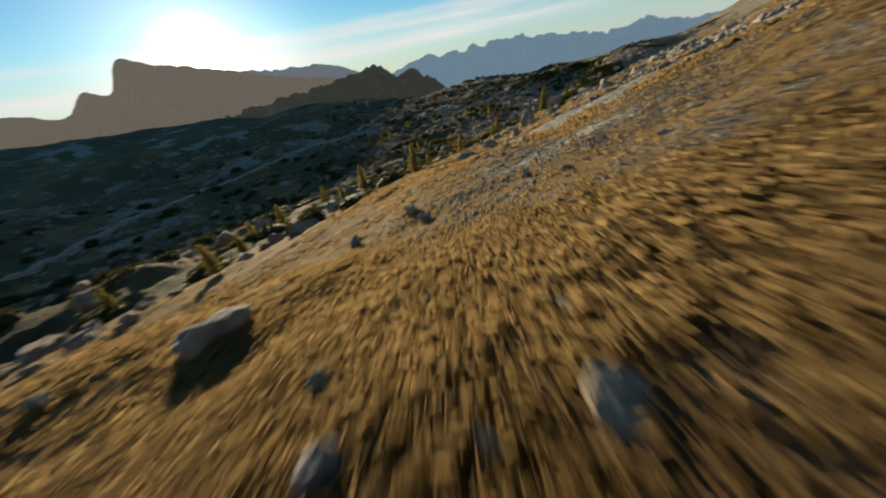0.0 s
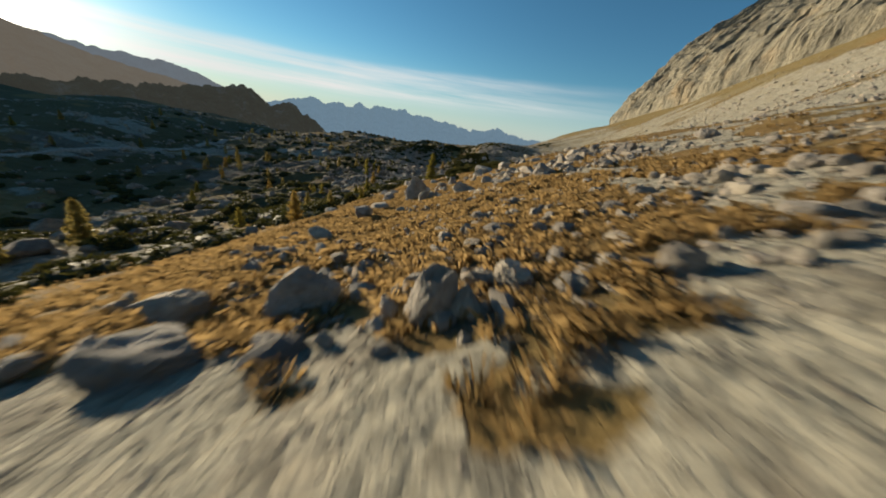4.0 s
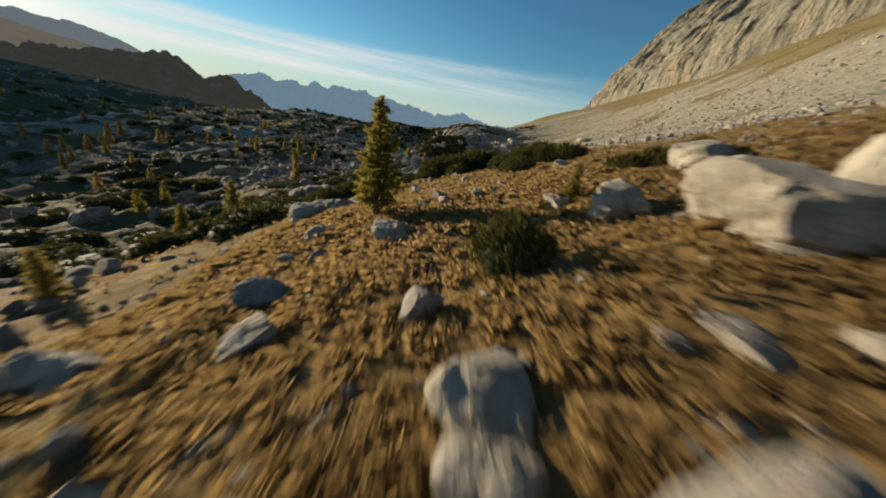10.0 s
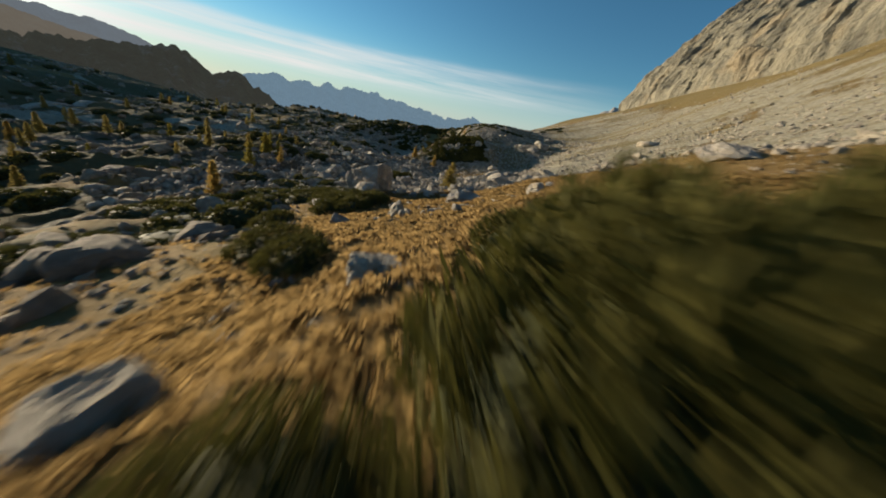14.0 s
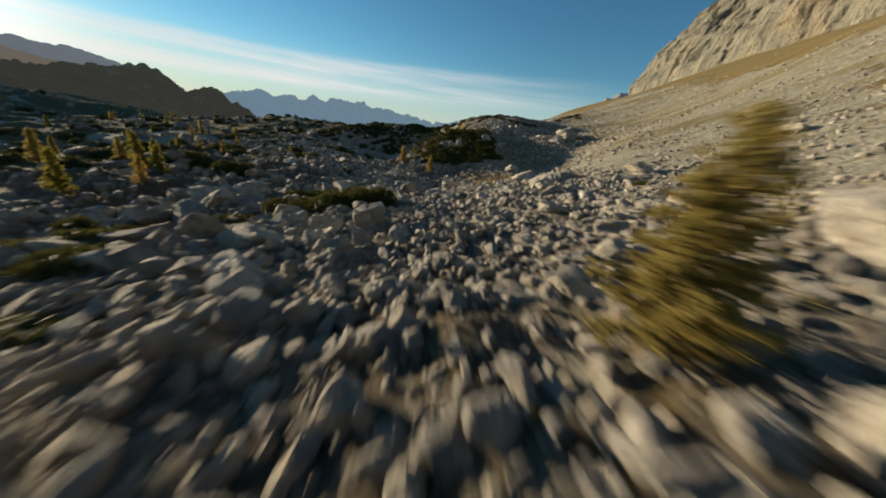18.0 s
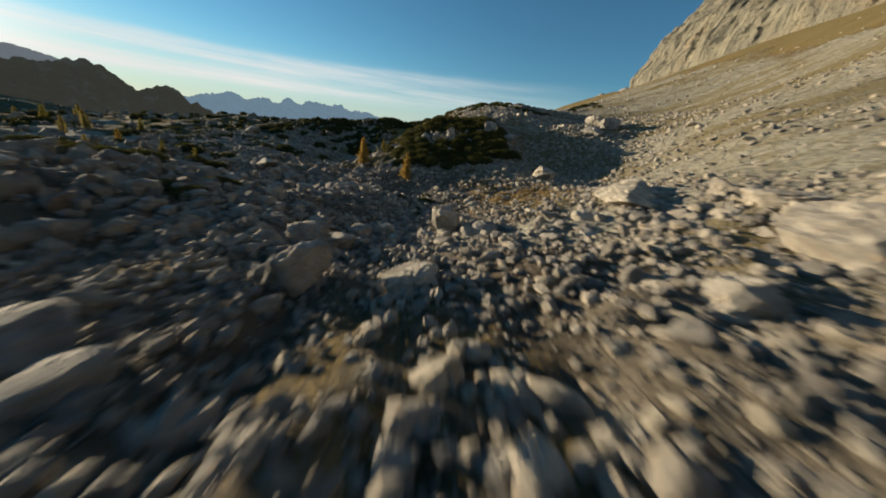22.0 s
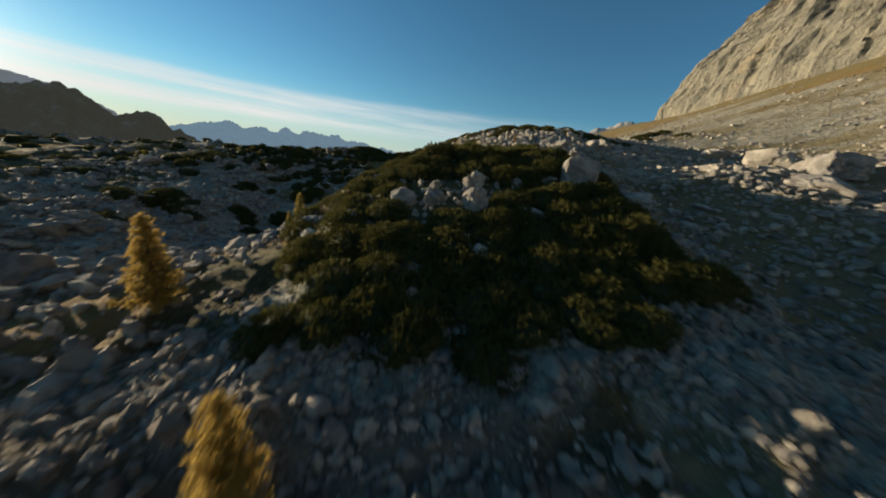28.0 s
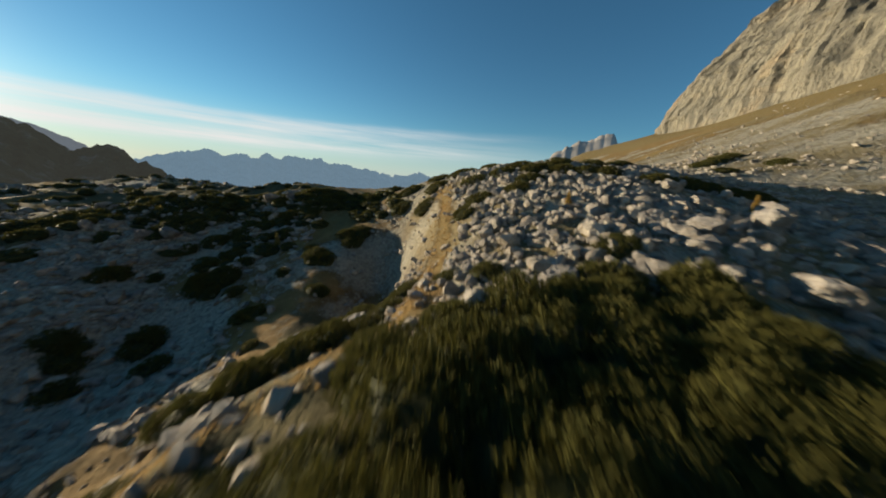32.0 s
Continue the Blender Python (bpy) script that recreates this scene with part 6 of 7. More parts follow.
def pine_meshes(seed, rx, ry, tall, shoots):
    """A dwarf mountain pine: creeping stems under a cushion of upright shoots."""
    rng = np.random.default_rng(seed)
    a = rng.uniform(0, 2 * np.pi, shoots)
    r = np.sqrt(rng.random(shoots)) * 0.98
    px, py = np.cos(a) * r, np.sin(a) * r
    lump = 0.16 * fbm(px * 1.6 + seed, py * 1.6, 0, 3, seed)
    dome = lambda rr: np.sqrt(np.clip(1 - rr**2.6, 0, 1))
    pz = tall * (dome(r) * (0.82 + lump)) * rng.uniform(0.86, 1.03, shoots)
    at = np.column_stack([px * rx, py * ry, np.maximum(pz - 0.12, 0.02)])
    way = np.column_stack([px * 0.55, py * 0.55, np.full(shoots, 0.9)])
    seg = []
    for lift in (0.0, 0.11, 0.22):
        seg.append(needles(at + way * lift, way, 0.19, 0.026, rng, 5))
    leaves = joined(seg)
    # dark core painted as the shade under the shoots
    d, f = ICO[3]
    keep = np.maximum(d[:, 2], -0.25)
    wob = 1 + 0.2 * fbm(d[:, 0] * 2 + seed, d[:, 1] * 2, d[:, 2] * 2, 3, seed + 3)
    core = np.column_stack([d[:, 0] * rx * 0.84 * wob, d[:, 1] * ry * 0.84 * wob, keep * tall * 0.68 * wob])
    stems = []
    for k in range(7):
        b = k * 0.9 + rng.normal(0, 0.2)
        l = rng.uniform(0.75, 1.0)
        s = np.linspace(0, 1, 5)
        stems.append(tube(np.column_stack([np.cos(b) * rx * l * s, np.sin(b) * ry * l * s, 0.04 + tall * 0.5 * np.sin(np.pi * s * 0.7)]), np.linspace(0.05, 0.015, 5), 5))
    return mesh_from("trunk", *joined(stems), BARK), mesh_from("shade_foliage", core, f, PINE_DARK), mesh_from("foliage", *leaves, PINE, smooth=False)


PINES = [pine_meshes(600 + k, 1.55, 1.3, 1.1, 260) for k in range(5)]
_bushes = [0]


def far_shrubs(name, label, count, seed, spot, grow):
    """Uncounted dwarf pines, one sheet of foliage: spot(rng) gives x, y and how likely a shrub is there."""
    rng = np.random.default_rng(seed)
    kinds = []
    for k in range(4):
        a, r = rng.uniform(0, 2 * np.pi, 90), np.sqrt(rng.random(90)) * 0.98
        px, py = np.cos(a) * r, np.sin(a) * r
        pz = 0.9 * np.sqrt(np.clip(1 - r**2.6, 0, 1)) * rng.uniform(0.8, 1.05, 90)
        way = np.column_stack([px * 0.6, py * 0.6, np.full(90, 0.9)])
        kinds.append(needles(np.column_stack([px, py, np.maximum(pz - 0.15, 0)]), way, 0.24, 0.05, rng, 7))
    leaves, cores = [], []
    d, f = ICO[2]
    while len(leaves) < count:
        x, y, chance = spot(rng)
        if rng.random() > chance:
            continue
        far = 1 + grow * max(0.0, -x)
        w, t, s = rng.uniform(1.1, 2.6) * far, rng.uniform(0.7, 1.5) * far, rng.uniform(0, 6.28)
        c, sn = math.cos(s) * w, math.sin(s) * w * 0.8
        m = np.array([[c, -sn, 0], [sn, c, 0], [0, 0, t]])
        at = np.array([x, y, gz(x, y) - 0.08])
        v, lf = kinds[len(leaves) % 4]
        leaves.append((v @ m.T + at, lf))
        # solid dark core, the shade within the shrub put in as colour
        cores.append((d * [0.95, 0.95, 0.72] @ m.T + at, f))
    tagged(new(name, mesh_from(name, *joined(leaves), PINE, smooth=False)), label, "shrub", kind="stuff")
    tagged(new(name + "_stems", mesh_from(name + "_stems", *joined(cores), PINE_DARK)), "dark core painted as the shade inside " + label, "shrub", kind="stuff")


def in_basin(rng):
    x, y = -17 - rng.gamma(2.0, 48), rng.uniform(-10, 460)
    return x, y, (float(heath_shade_at(np.array([x]), np.array([y]))[0]) + 0.12) * (x > -430)


def on_bank(rng):
    x, y = rng.uniform(-56, 3), rng.uniform(262, 304)
    crest = math.exp(-(((y - 281) / 11) ** 2)) * (0.35 + 0.65 * float(clumps(np.array([x]), np.array([y]), 0.09, 29)[0]))
    return x, y, crest


far_shrubs("basin_scrub", "dark dwarf pine scrub spread over the basin", 800, 77, in_basin, 1 / 300)


def below_slope(rng):
    x, y = rng.uniform(-62, -16), rng.uniform(15, 135)
    return x, y, float(clumps(np.array([x]), np.array([y]), 0.08, 39)[0]) * 0.8


far_shrubs("slope_foot_scrub", "dark dwarf pine scrub below the grassy slope", 240, 79, below_slope, 0.0)
far_shrubs("bank_scrub", "dense dark dwarf pine scrub on the far bank", 230, 78, on_bank, 0.0)


def dwarf_pine(x, y, wide=3.0, tall=1.1):
    k = _bushes[0]
    _bushes[0] += 1
    root = new("dwarf_pine")
    root.empty_display_size = 0.3
    for name, me in zip(("trunk", "shade_foliage", "foliage"), PINES[k % len(PINES)]):
        part(name, me, root)
    e = 0.6
    gx_, gy_ = (gz(x + e, y) - gz(x - e, y)) / (2 * e), (gz(x, y + e) - gz(x, y - e)) / (2 * e)
    s = wide / 3.0
    root.matrix_world = pose(x, y, gz(x, y) - 0.10 * tall, math.degrees(math.atan(gy_)) * 0.8, -math.degrees(math.atan(gx_)) * 0.8, 0) @ pose(0, 0, 0, 0, 0, (k * 77) % 360) @ Matrix.Diagonal((s, s, tall / 1.1, 1))
    size = "broad" if wide > 3.4 else "low" if tall < 0.8 else "dense"
    bed = "on the crest of the mound" if y > 194 and x > -14 else "at the edge of dry grass" if y < 108 and x > -18 else "among basin rocks" if x < -18 else "in pale rubble"
    return tagged(root, f"{size} dark green dwarf mountain pine {bed}", "shrub", "dwarf pines")


# patches of pine on the bank across the gully: middle, reach, how many
for px_, py_, reach_, many_ in [(-23.4, 258.6, 2.8, 6), (-41, 243.6, 3.6, 6), (-9.1, 258.7, 1.5, 3), (-5.1, 265.2, 1.5, 3), (-25.3, 249.6, 1.6, 3), (-36.3, 260.5, 1.4, 2), (-31, 247.4, 1.8, 3), (-15.1, 249.6, 1.0, 2)]:
    for k_ in range(many_):
        turn_, out_ = k_ * 2.4 + px_, reach_ * math.sqrt((k_ + 0.3) / many_)
        dwarf_pine(px_ + out_ * math.cos(turn_), py_ + 0.8 * out_ * math.sin(turn_), 3.0 + 0.5 * (k_ % 3), 1.0 + 0.15 * (k_ % 4))

dwarf_pine(-4.8, 60.9, 1.7, 1.2)
dwarf_pine(-4.7, 88, 3, 1)
dwarf_pine(-3, 90, 3, 1.1)
dwarf_pine(-0.9, 74.6, 2.6, 1)
dwarf_pine(1.6, 67.8, 1.8, 0.8)
dwarf_pine(-14.4, 108.3, 2.4, 1)
dwarf_pine(-16, 109.4, 2.8, 1)
dwarf_pine(2.5, 67.4, 1.9, 0.9)
dwarf_pine(3.5, 66.9, 1.8, 0.8)
dwarf_pine(-0.7, 78.2, 2.6, 1.3)
dwarf_pine(0.4, 77.5, 2.8, 1.5)
dwarf_pine(1.5, 76.6, 3, 1.5)
dwarf_pine(2.6, 75.6, 2.6, 1.3)
dwarf_pine(-3.9, 81.5, 2.4, 0.9)
dwarf_pine(-6.5, 82, 2.2, 0.8)
dwarf_pine(-10.9, 78.9, 2.6, 1.0)
dwarf_pine(-12.6, 79.6, 3.2, 1.1)
dwarf_pine(-8.3, 81.6, 2, 0.7)
dwarf_pine(-5.6, 83.4, 3.1, 1.7)
dwarf_pine(-3.8, 83.6, 3.5, 2.1)
dwarf_pine(-2, 84, 3.6, 2.3)
dwarf_pine(-0.4, 84, 3.4, 2.1)
dwarf_pine(-4.6, 85.2, 3.4, 1.9)
dwarf_pine(-7.8, 83.2, 2, 0.9)
dwarf_pine(-10.2, 79.7, 2.6, 1.2)
dwarf_pine(-11.4, 80.6, 3, 1.2)
dwarf_pine(-12.6, 79, 3, 1.2)
dwarf_pine(-10.8, 81.7, 2.4, 1.1)
dwarf_pine(-13.6, 77.4, 3, 1.1)
dwarf_pine(0.8, 79.6, 3.2, 1.7)
dwarf_pine(2.6, 80.3, 3, 1.7)
dwarf_pine(-6, 84.6, 1.6, 0.7)
dwarf_pine(-10.6, 90.2, 2.4, 1)
dwarf_pine(-12, 92, 3, 1)
dwarf_pine(-16.7, 101, 3, 1)
dwarf_pine(-11.2, 103.6, 2.6, 1.1)
dwarf_pine(-12.6, 103.4, 3, 1.2)
dwarf_pine(-11, 105.2, 2.6, 1.2)
dwarf_pine(-12.4, 105.4, 3, 1.2)
dwarf_pine(-13.9, 104.4, 3, 1.2)
dwarf_pine(-11.8, 101.8, 2.4, 1)
dwarf_pine(-13.4, 102.2, 2.8, 1)
dwarf_pine(-11.6, 107.2, 2.6, 1)
dwarf_pine(-14.8, 106, 3, 1)
dwarf_pine(-20.5, 122.6, 3, 1)
dwarf_pine(-17.5, 112.4, 3, 0.9)
dwarf_pine(-19.2, 112.2, 3, 1)
dwarf_pine(-29.2, 114.5, 3.4, 1.2)
dwarf_pine(-27, 116, 3.4, 1.1)
dwarf_pine(-13.2, 136.2, 2.6, 1.1)
dwarf_pine(-14.6, 136.8, 2.4, 0.7)
dwarf_pine(-4.7, 138.2, 1.6, 0.4)
dwarf_pine(-33, 156.4, 3.6, 1.2)
dwarf_pine(-35.5, 157, 3.6, 1.2)
dwarf_pine(-38, 158.5, 3.6, 1.2)
dwarf_pine(-42.8, 163, 4, 1.2)
dwarf_pine(-40, 161, 4, 1.2)
dwarf_pine(-45, 165, 4, 1.2)
dwarf_pine(-32.3, 166.8, 3, 0.8)
dwarf_pine(-20.9, 170.8, 2.6, 0.7)
dwarf_pine(-20.1, 166, 2.4, 0.6)
dwarf_pine(-22, 166.4, 2.4, 0.6)
dwarf_pine(-17.5, 146, 2.6, 0.9)
dwarf_pine(-19.4, 145.6, 2.8, 0.9)
dwarf_pine(-21, 145, 3, 1)
dwarf_pine(13.4, 133, 2.2, 0.7)
dwarf_pine(14.6, 142.3, 2.4, 0.6)
dwarf_pine(-33.9, 194, 3.4, 0.8)
dwarf_pine(-36.5, 194.6, 3.4, 0.8)
dwarf_pine(-33.2, 177.4, 3.4, 1)
dwarf_pine(-36, 178, 3.4, 1)
dwarf_pine(-38.5, 179, 3.4, 1)
dwarf_pine(-35.2, 191.8, 3.4, 1)
dwarf_pine(-41.2, 209, 4, 1)
dwarf_pine(-6.8, 183.6, 1.5, 0.45)
dwarf_pine(-3.8, 182.9, 1.5, 0.45)
dwarf_pine(-5.1, 173.9, 1.1, 0.35)
dwarf_pine(-4.7, 177.3, 1, 0.35)
dwarf_pine(-1.8, 178.4, 0.9, 0.3)
dwarf_pine(14.9, 193, 2, 0.6)
dwarf_pine(-6.5, 187.2, 1.4, 0.4)
dwarf_pine(-3.4, 185.6, 1.4, 0.4)
dwarf_pine(-2.9, 182.4, 1, 0.3)
dwarf_pine(-12.4, 134.5, 3, 1.6)
dwarf_pine(-14.5, 134.4, 3.4, 1.2)
dwarf_pine(-16.5, 135, 3.4, 1.2)
dwarf_pine(-11.2, 135.4, 2.7, 1.5)
dwarf_pine(-18.4, 135.8, 3, 1.1)
dwarf_pine(-4.2, 138.4, 1.6, 0.38)
dwarf_pine(-6.4, 224.4, 2.6, 1.2)
dwarf_pine(-5, 225.4, 2.6, 1.3)
dwarf_pine(-3.6, 226.6, 2.6, 1.3)
dwarf_pine(-2.2, 227.9, 2.6, 1.3)
dwarf_pine(-0.8, 229.4, 2.5, 0.72)
dwarf_pine(0.4, 231, 2.4, 0.72)
dwarf_pine(1.3, 233, 2.3, 0.66)
dwarf_pine(1.9, 235.4, 2.2, 0.60)
dwarf_pine(-5.4, 228, 3, 1.2)
dwarf_pine(-9.4, 209.5, 3, 1)
dwarf_pine(-10, 212, 3, 1)
dwarf_pine(-10.4, 214.6, 3, 0.60)
dwarf_pine(-9.2, 216.6, 3, 0.60)
dwarf_pine(-8.6, 219, 3, 0.60)
dwarf_pine(-7.4, 221, 2.8, 0.60)
dwarf_pine(-10.9, 217.6, 3, 1)
dwarf_pine(-3.8, 229.6, 3, 1.2)
dwarf_pine(-2.4, 231.6, 3, 1.2)
dwarf_pine(-1.2, 234, 3, 1.2)
dwarf_pine(-2.1, 198, 3, 1.07)
dwarf_pine(0.7, 197.2, 3.3, 1.07)
dwarf_pine(2.5, 198, 3.1, 0.95)
dwarf_pine(5.2, 197.8, 3.2, 1.08)
dwarf_pine(6.7, 197.5, 3.5, 0.93)
dwarf_pine(-7.5, 199, 2.8, 0.99)
dwarf_pine(-5.6, 199, 3, 1.03)
dwarf_pine(-3.7, 199.4, 2.8, 1.13)
dwarf_pine(-2, 199.3, 3.4, 0.85)
dwarf_pine(0.9, 199.3, 3.4, 0.89)
dwarf_pine(2.2, 199.6, 2.9, 1.04)
dwarf_pine(4.6, 199.7, 3, 0.94)
dwarf_pine(6.5, 199.3, 3.3, 1.19)
dwarf_pine(9.3, 199.5, 2.9, 1.20)
dwarf_pine(11, 199.2, 3.1, 1.18)
dwarf_pine(12.5, 199.9, 3.5, 1.55)
dwarf_pine(-5.7, 201.1, 3.4, 1.01)
dwarf_pine(-3.4, 201.6, 3.3, 1.01)
dwarf_pine(-1.4, 201.4, 3.1, 0.89)
dwarf_pine(0.2, 201.5, 2.7, 1.12)
dwarf_pine(2.1, 201.6, 2.9, 1.23)
dwarf_pine(4.9, 201.3, 3.2, 1.08)
dwarf_pine(7.2, 201.1, 3.4, 0.97)
dwarf_pine(8.8, 201.7, 2.7, 1.22)
dwarf_pine(10.9, 201.6, 3.1, 1.18)
dwarf_pine(-7.6, 203.7, 2.9, 1.15)
dwarf_pine(-5.9, 203.4, 3, 0.99)
dwarf_pine(-3.7, 203.8, 2.9, 1.06)
dwarf_pine(-1.8, 203.3, 3.5, 0.92)
dwarf_pine(-0.1, 203.3, 3.4, 1.16)
dwarf_pine(2.8, 203.8, 3.2, 1.07)
dwarf_pine(5.2, 203.2, 3.1, 0.89)
dwarf_pine(7.4, 203, 3.2, 1.25)
dwarf_pine(9.3, 203, 3.3, 1.35)
dwarf_pine(10.9, 202.9, 3.1, 1.56)
dwarf_pine(-7.8, 204.9, 2.7, 0.93)
dwarf_pine(-5.4, 205.1, 3.5, 1.11)
dwarf_pine(-3.8, 204.9, 3.4, 1.06)
dwarf_pine(-2.2, 205, 2.7, 1.06)
dwarf_pine(0.3, 205.7, 3.2, 0.89)
dwarf_pine(3.1, 205.3, 3.1, 1.23)
dwarf_pine(4.6, 205.5, 2.7, 0.87)
dwarf_pine(7.2, 205.1, 2.8, 1.12)
dwarf_pine(9.3, 205.2, 3.4, 1.18)
dwarf_pine(11.1, 205.5, 3.4, 1.22)
dwarf_pine(-6.3, 207, 3.1, 1.16)
dwarf_pine(-3.6, 207.6, 2.8, 1.04)
dwarf_pine(4.6, 207.5, 3.4, 0.99)
dwarf_pine(6.6, 207.6, 3.3, 1.03)
dwarf_pine(8.6, 207.6, 3.5, 1.31)
dwarf_pine(11, 207.5, 3.4, 1.14)
dwarf_pine(-6.4, 209.3, 3, 0.91)
dwarf_pine(6.4, 209.7, 3, 1.01)
dwarf_pine(-6.3, 210.8, 2.9, 1.02)
dwarf_pine(-3.5, 211.2, 3.2, 1.08)
dwarf_pine(5, 210.9, 2.9, 1.13)
dwarf_pine(6.4, 211, 3.3, 1.02)
dwarf_pine(8.4, 211.6, 3.1, 1.20)
dwarf_pine(12.5, 210.7, 3.4, 1.29)
dwarf_pine(-7.4, 212.8, 2.9, 0.73)
dwarf_pine(-5.7, 213.5, 2.9, 0.93)
dwarf_pine(-4.2, 213.5, 3, 1.06)
dwarf_pine(-1.7, 213.4, 3.2, 1.01)
dwarf_pine(0.3, 213.2, 3.2, 0.86)
dwarf_pine(2.6, 212.7, 3.4, 1.03)
dwarf_pine(5, 213.4, 3.1, 1.03)
dwarf_pine(6.8, 213, 2.9, 1.18)
dwarf_pine(9.4, 213, 3.1, 1.16)
dwarf_pine(11.5, 213, 3, 1.35)
dwarf_pine(-3.2, 214.7, 3.4, 0.91)
dwarf_pine(-1.8, 215.5, 3.3, 1.02)
dwarf_pine(0, 215, 3.1, 1.12)
dwarf_pine(3, 214.6, 2.7, 1.05)
dwarf_pine(4.2, 215.5, 3.1, 1.53)
dwarf_pine(7, 214.8, 2.7, 0.85)
dwarf_pine(8.9, 214.8, 3.1, 1.03)
dwarf_pine(11.5, 215.5, 3, 1.35)
dwarf_pine(-3.5, 217.3, 3.4, 1.16)
dwarf_pine(-1.8, 216.9, 2.7, 0.99)
dwarf_pine(-0, 216.9, 3.1, 1.77)
dwarf_pine(3.1, 217, 3.2, 1.75)
dwarf_pine(4.8, 217.1, 3.3, 1.32)
dwarf_pine(6.9, 217.3, 3.5, 1.60)
dwarf_pine(8.6, 216.8, 3.2, 1.42)
dwarf_pine(11.5, 217, 3.4, 1.88)
dwarf_pine(-6.4, 214.7, 3, 0.89)
dwarf_pine(-5.9, 216.9, 3, 1.0)
dwarf_pine(-6.1, 218.8, 2.6, 0.75)
dwarf_pine(-3.3, 218.8, 2.8, 0.70)
dwarf_pine(-1.3, 218.5, 3.2, 0.94)
dwarf_pine(1.1, 219.4, 3.4, 1.60)
dwarf_pine(2.8, 218.6, 3.4, 1.77)
dwarf_pine(4.9, 218.6, 2.8, 1.41)
dwarf_pine(6.6, 218.5, 3.4, 1.29)
dwarf_pine(8.4, 218.6, 2.8, 1.83)
dwarf_pine(10.6, 219.3, 3.3, 1.42)
dwarf_pine(0.3, 221, 2.8, 1.77)
dwarf_pine(2.7, 220.7, 3.1, 1.64)
dwarf_pine(5, 221.4, 3.2, 1.40)
dwarf_pine(6.9, 220.5, 3.3, 1.52)
dwarf_pine(9.3, 221.1, 3.1, 1.35)
dwarf_pine(11, 221.1, 2.9, 1.54)
dwarf_pine(0.3, 222.9, 3.1, 1.03)
dwarf_pine(2.7, 222.4, 3, 1.29)
dwarf_pine(4.9, 222.9, 3.1, 1.84)
dwarf_pine(6.8, 223.1, 2.7, 1.56)
dwarf_pine(8.4, 222.6, 3.2, 1.58)
dwarf_pine(11.6, 222.6, 2.8, 1.59)
dwarf_pine(2.9, 225, 2.8, 0.88)
dwarf_pine(9.4, 224.4, 3, 1.38)
dwarf_pine(5.7, 229, 2, 0.7)
dwarf_pine(4, 231, 2, 0.42)
dwarf_pine(11.8, 227, 2.6, 0.7)
dwarf_pine(7.9, 242.6, 3, 0.9)
dwarf_pine(9.5, 243.8, 3, 1)
dwarf_pine(12.4, 241.5, 3, 0.9)
dwarf_pine(14.4, 243, 3, 0.9)
dwarf_pine(16.8, 247.4, 3.6, 1)
dwarf_pine(18.8, 245, 3.4, 1)
dwarf_pine(20.6, 242.8, 3, 0.9)
dwarf_pine(21.7, 241.4, 3, 0.9)
dwarf_pine(24.4, 238, 3, 0.9)
dwarf_pine(26.5, 236.9, 3, 0.9)
dwarf_pine(28.6, 236.6, 3, 0.9)
dwarf_pine(30.8, 236.2, 3, 0.9)
dwarf_pine(33, 236, 3, 0.9)
dwarf_pine(28.7, 248.6, 3.4, 0.9)
dwarf_pine(25, 248.6, 3.4, 0.9)
dwarf_pine(21, 249.6, 3.6, 1)
dwarf_pine(14, 250, 3.6, 1)
dwarf_pine(11, 251, 3.6, 1)
dwarf_pine(17, 252, 4, 1)
dwarf_pine(23, 253, 4, 1)
dwarf_pine(56.6, 259, 4.4, 1)
dwarf_pine(53, 258.4, 4, 1)
dwarf_pine(60, 260, 4, 1)
dwarf_pine(56.5, 250, 3.6, 0.9)
dwarf_pine(48, 251, 3.6, 0.8)
dwarf_pine(-24.5, 258.6, 4.4, 1.2)
dwarf_pine(-22, 260, 4.6, 1.3)
dwarf_pine(-19.2, 255.8, 2.8, 0.9)
dwarf_pine(-16.9, 268.8, 4, 1.2)
dwarf_pine(-7.9, 251.8, 3, 0.9)
dwarf_pine(-4.8, 263, 4, 1.1)
dwarf_pine(-36, 261, 3.6, 1)
dwarf_pine(-31.7, 261.2, 2.2, 0.8)
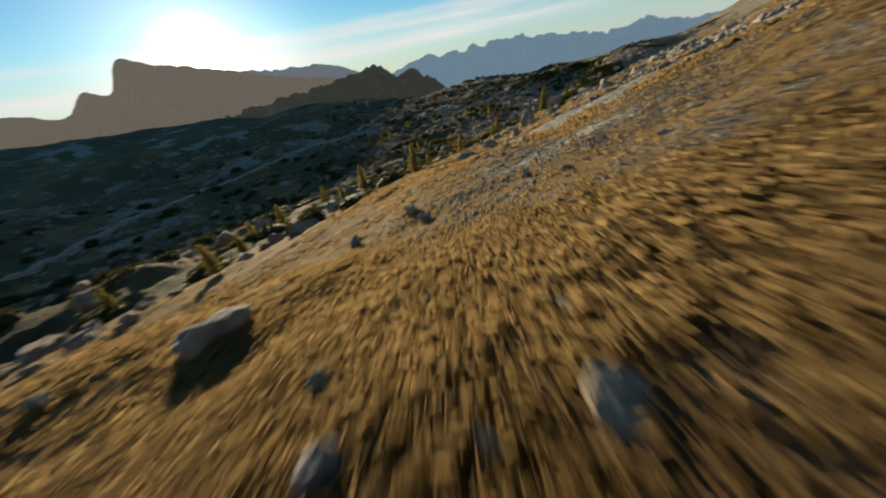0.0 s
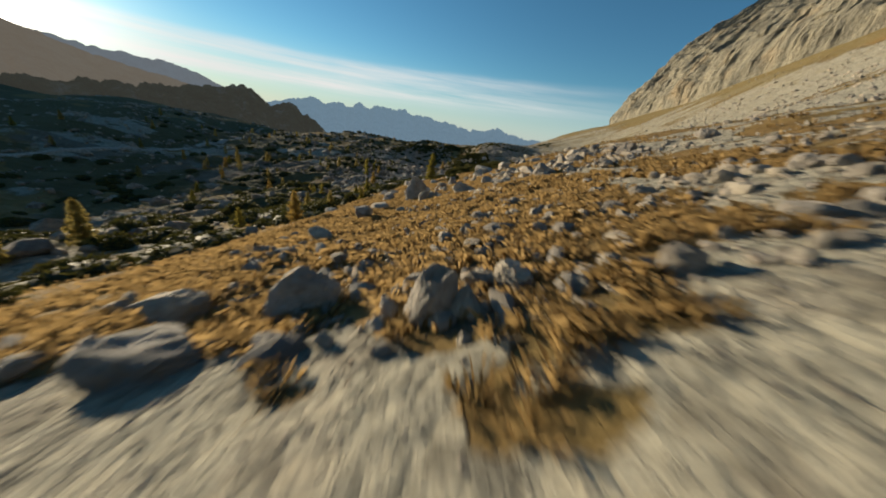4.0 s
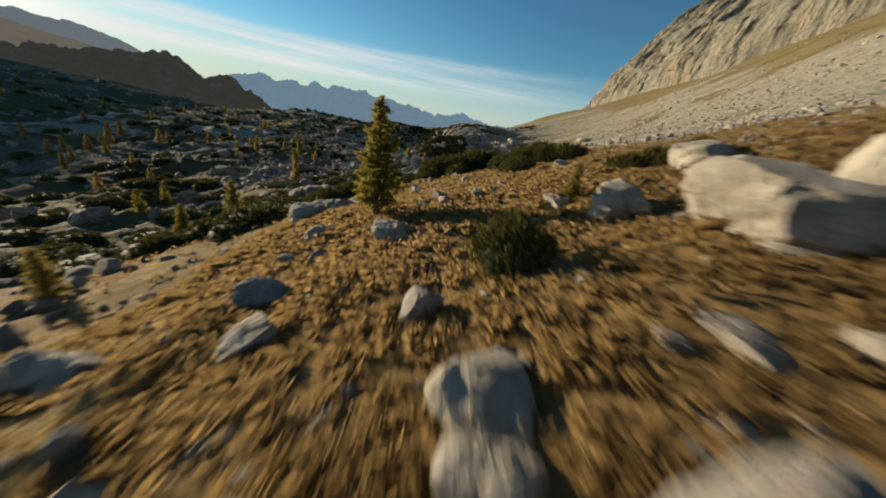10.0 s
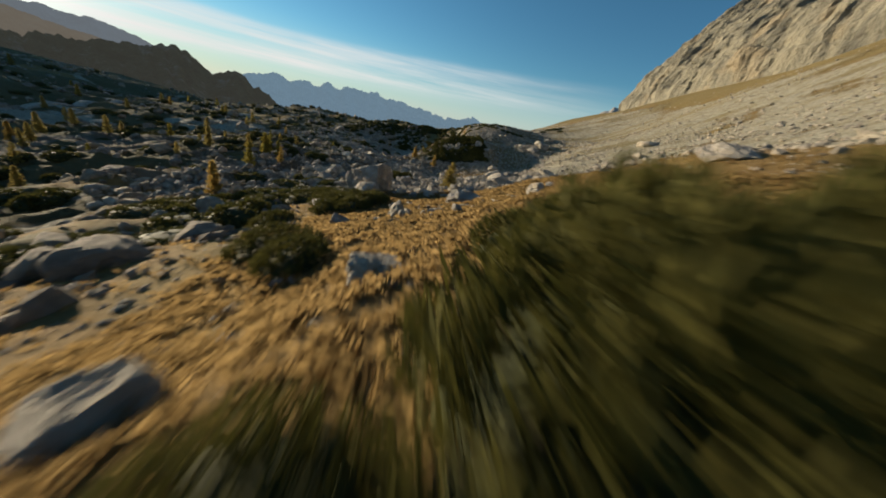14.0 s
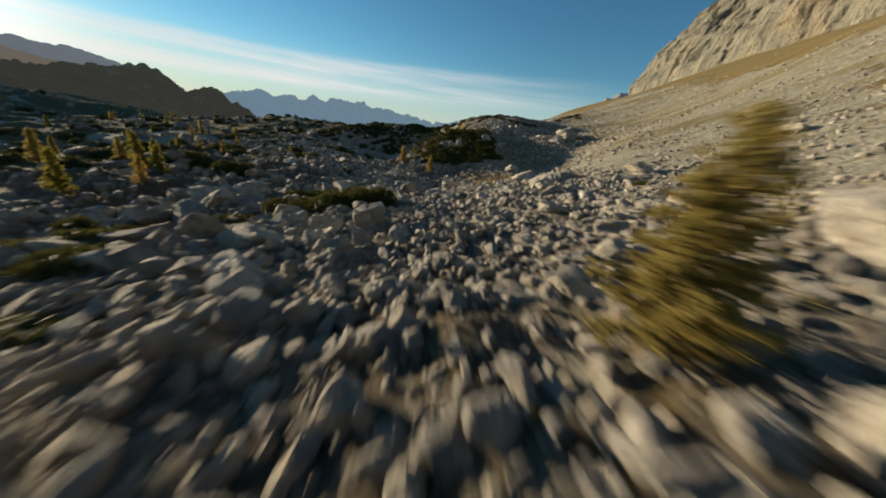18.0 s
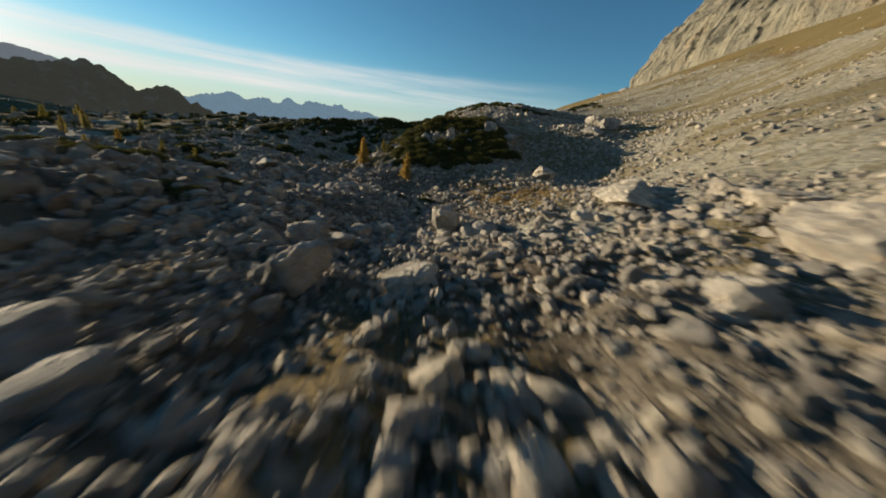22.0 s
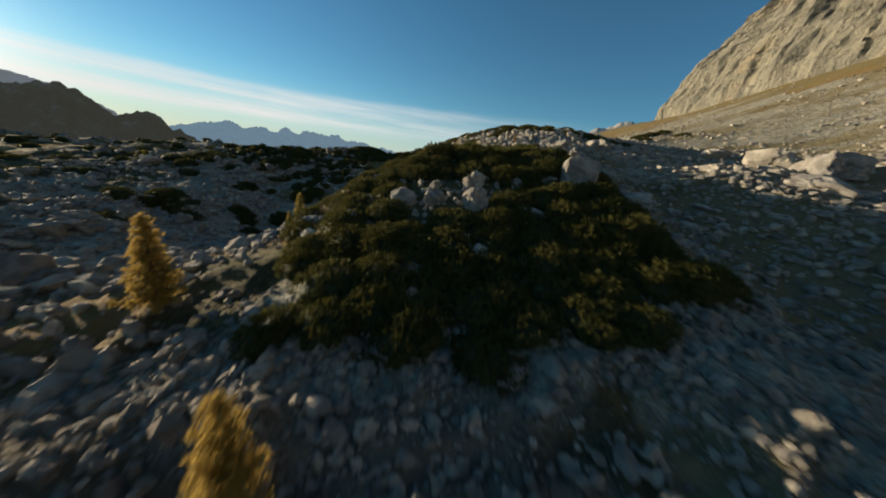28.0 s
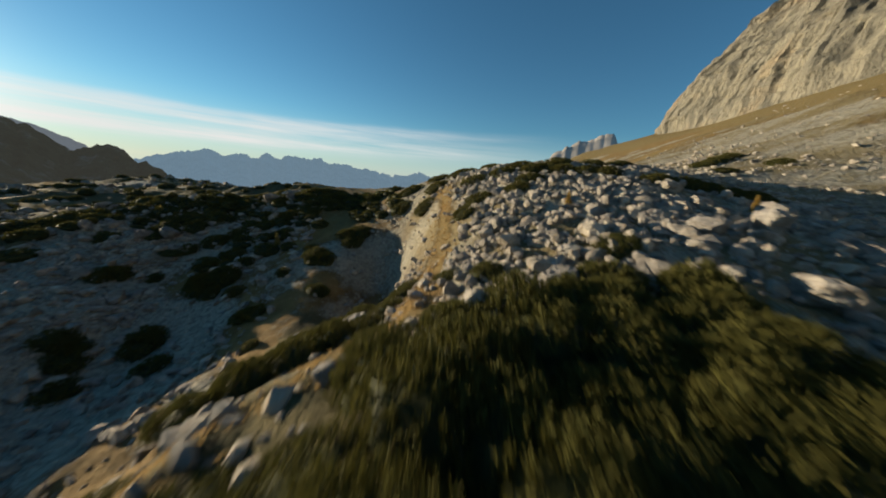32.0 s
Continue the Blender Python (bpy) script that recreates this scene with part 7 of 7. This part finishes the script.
dwarf_pine(-11.8, 241.8, 2, 0.7)
dwarf_pine(-22.2, 245.2, 3.6, 1)
dwarf_pine(-28.1, 243, 4, 1)
dwarf_pine(-42.3, 280, 4.6, 1.2)
dwarf_pine(-30.9, 267.6, 3, 1)
dwarf_pine(-44.9, 271, 3.6, 1)
dwarf_pine(-28, 270, 4.4, 1.2)
dwarf_pine(-25, 272, 4.6, 1.2)
dwarf_pine(-22, 274, 4.6, 1.2)
dwarf_pine(-19, 276, 4.8, 1.2)
dwarf_pine(-15, 278, 5, 1.2)
dwarf_pine(-11, 280, 5, 1.2)
dwarf_pine(-7, 282, 5, 1.2)
dwarf_pine(-3, 281, 5, 1.2)
dwarf_pine(-33, 274, 4.4, 1.1)
dwarf_pine(-36, 276, 4.4, 1.1)
dwarf_pine(-39, 278, 4.4, 1.1)
dwarf_pine(-17, 284, 5, 1.2)
dwarf_pine(-12, 288, 5, 1.2)
dwarf_pine(-9, 259, 2.6, 0.9)
dwarf_pine(-11, 262, 2.4, 0.8)
dwarf_pine(-13.5, 257, 2.2, 0.8)
dwarf_pine(-26, 263, 3.6, 1.1)
dwarf_pine(-23, 265, 3.8, 1.2)
dwarf_pine(-20.5, 262.5, 2.8, 1)
dwarf_pine(-35.8, 240, 4, 1)
dwarf_pine(-39, 241, 4, 1)
dwarf_pine(-42, 243, 4.4, 1)
dwarf_pine(-46, 241, 4.4, 1)
dwarf_pine(-44, 283, 4.6, 1.2)
dwarf_pine(0.8, 234, 1.8, 0.6)
dwarf_pine(6, 258, 4, 1.1)
dwarf_pine(8, 262, 4.4, 1.1)
dwarf_pine(3, 266, 4.4, 1.1)
dwarf_pine(12, 264, 4.4, 1)
dwarf_pine(17, 262, 4.4, 1)
dwarf_pine(5, 272, 5, 1.2)
dwarf_pine(10, 272, 5, 1.2)
dwarf_pine(15, 270, 5, 1.1)
dwarf_pine(20, 268, 5, 1.1)
dwarf_pine(26, 262, 4.6, 1)
dwarf_pine(31, 266, 5, 1)
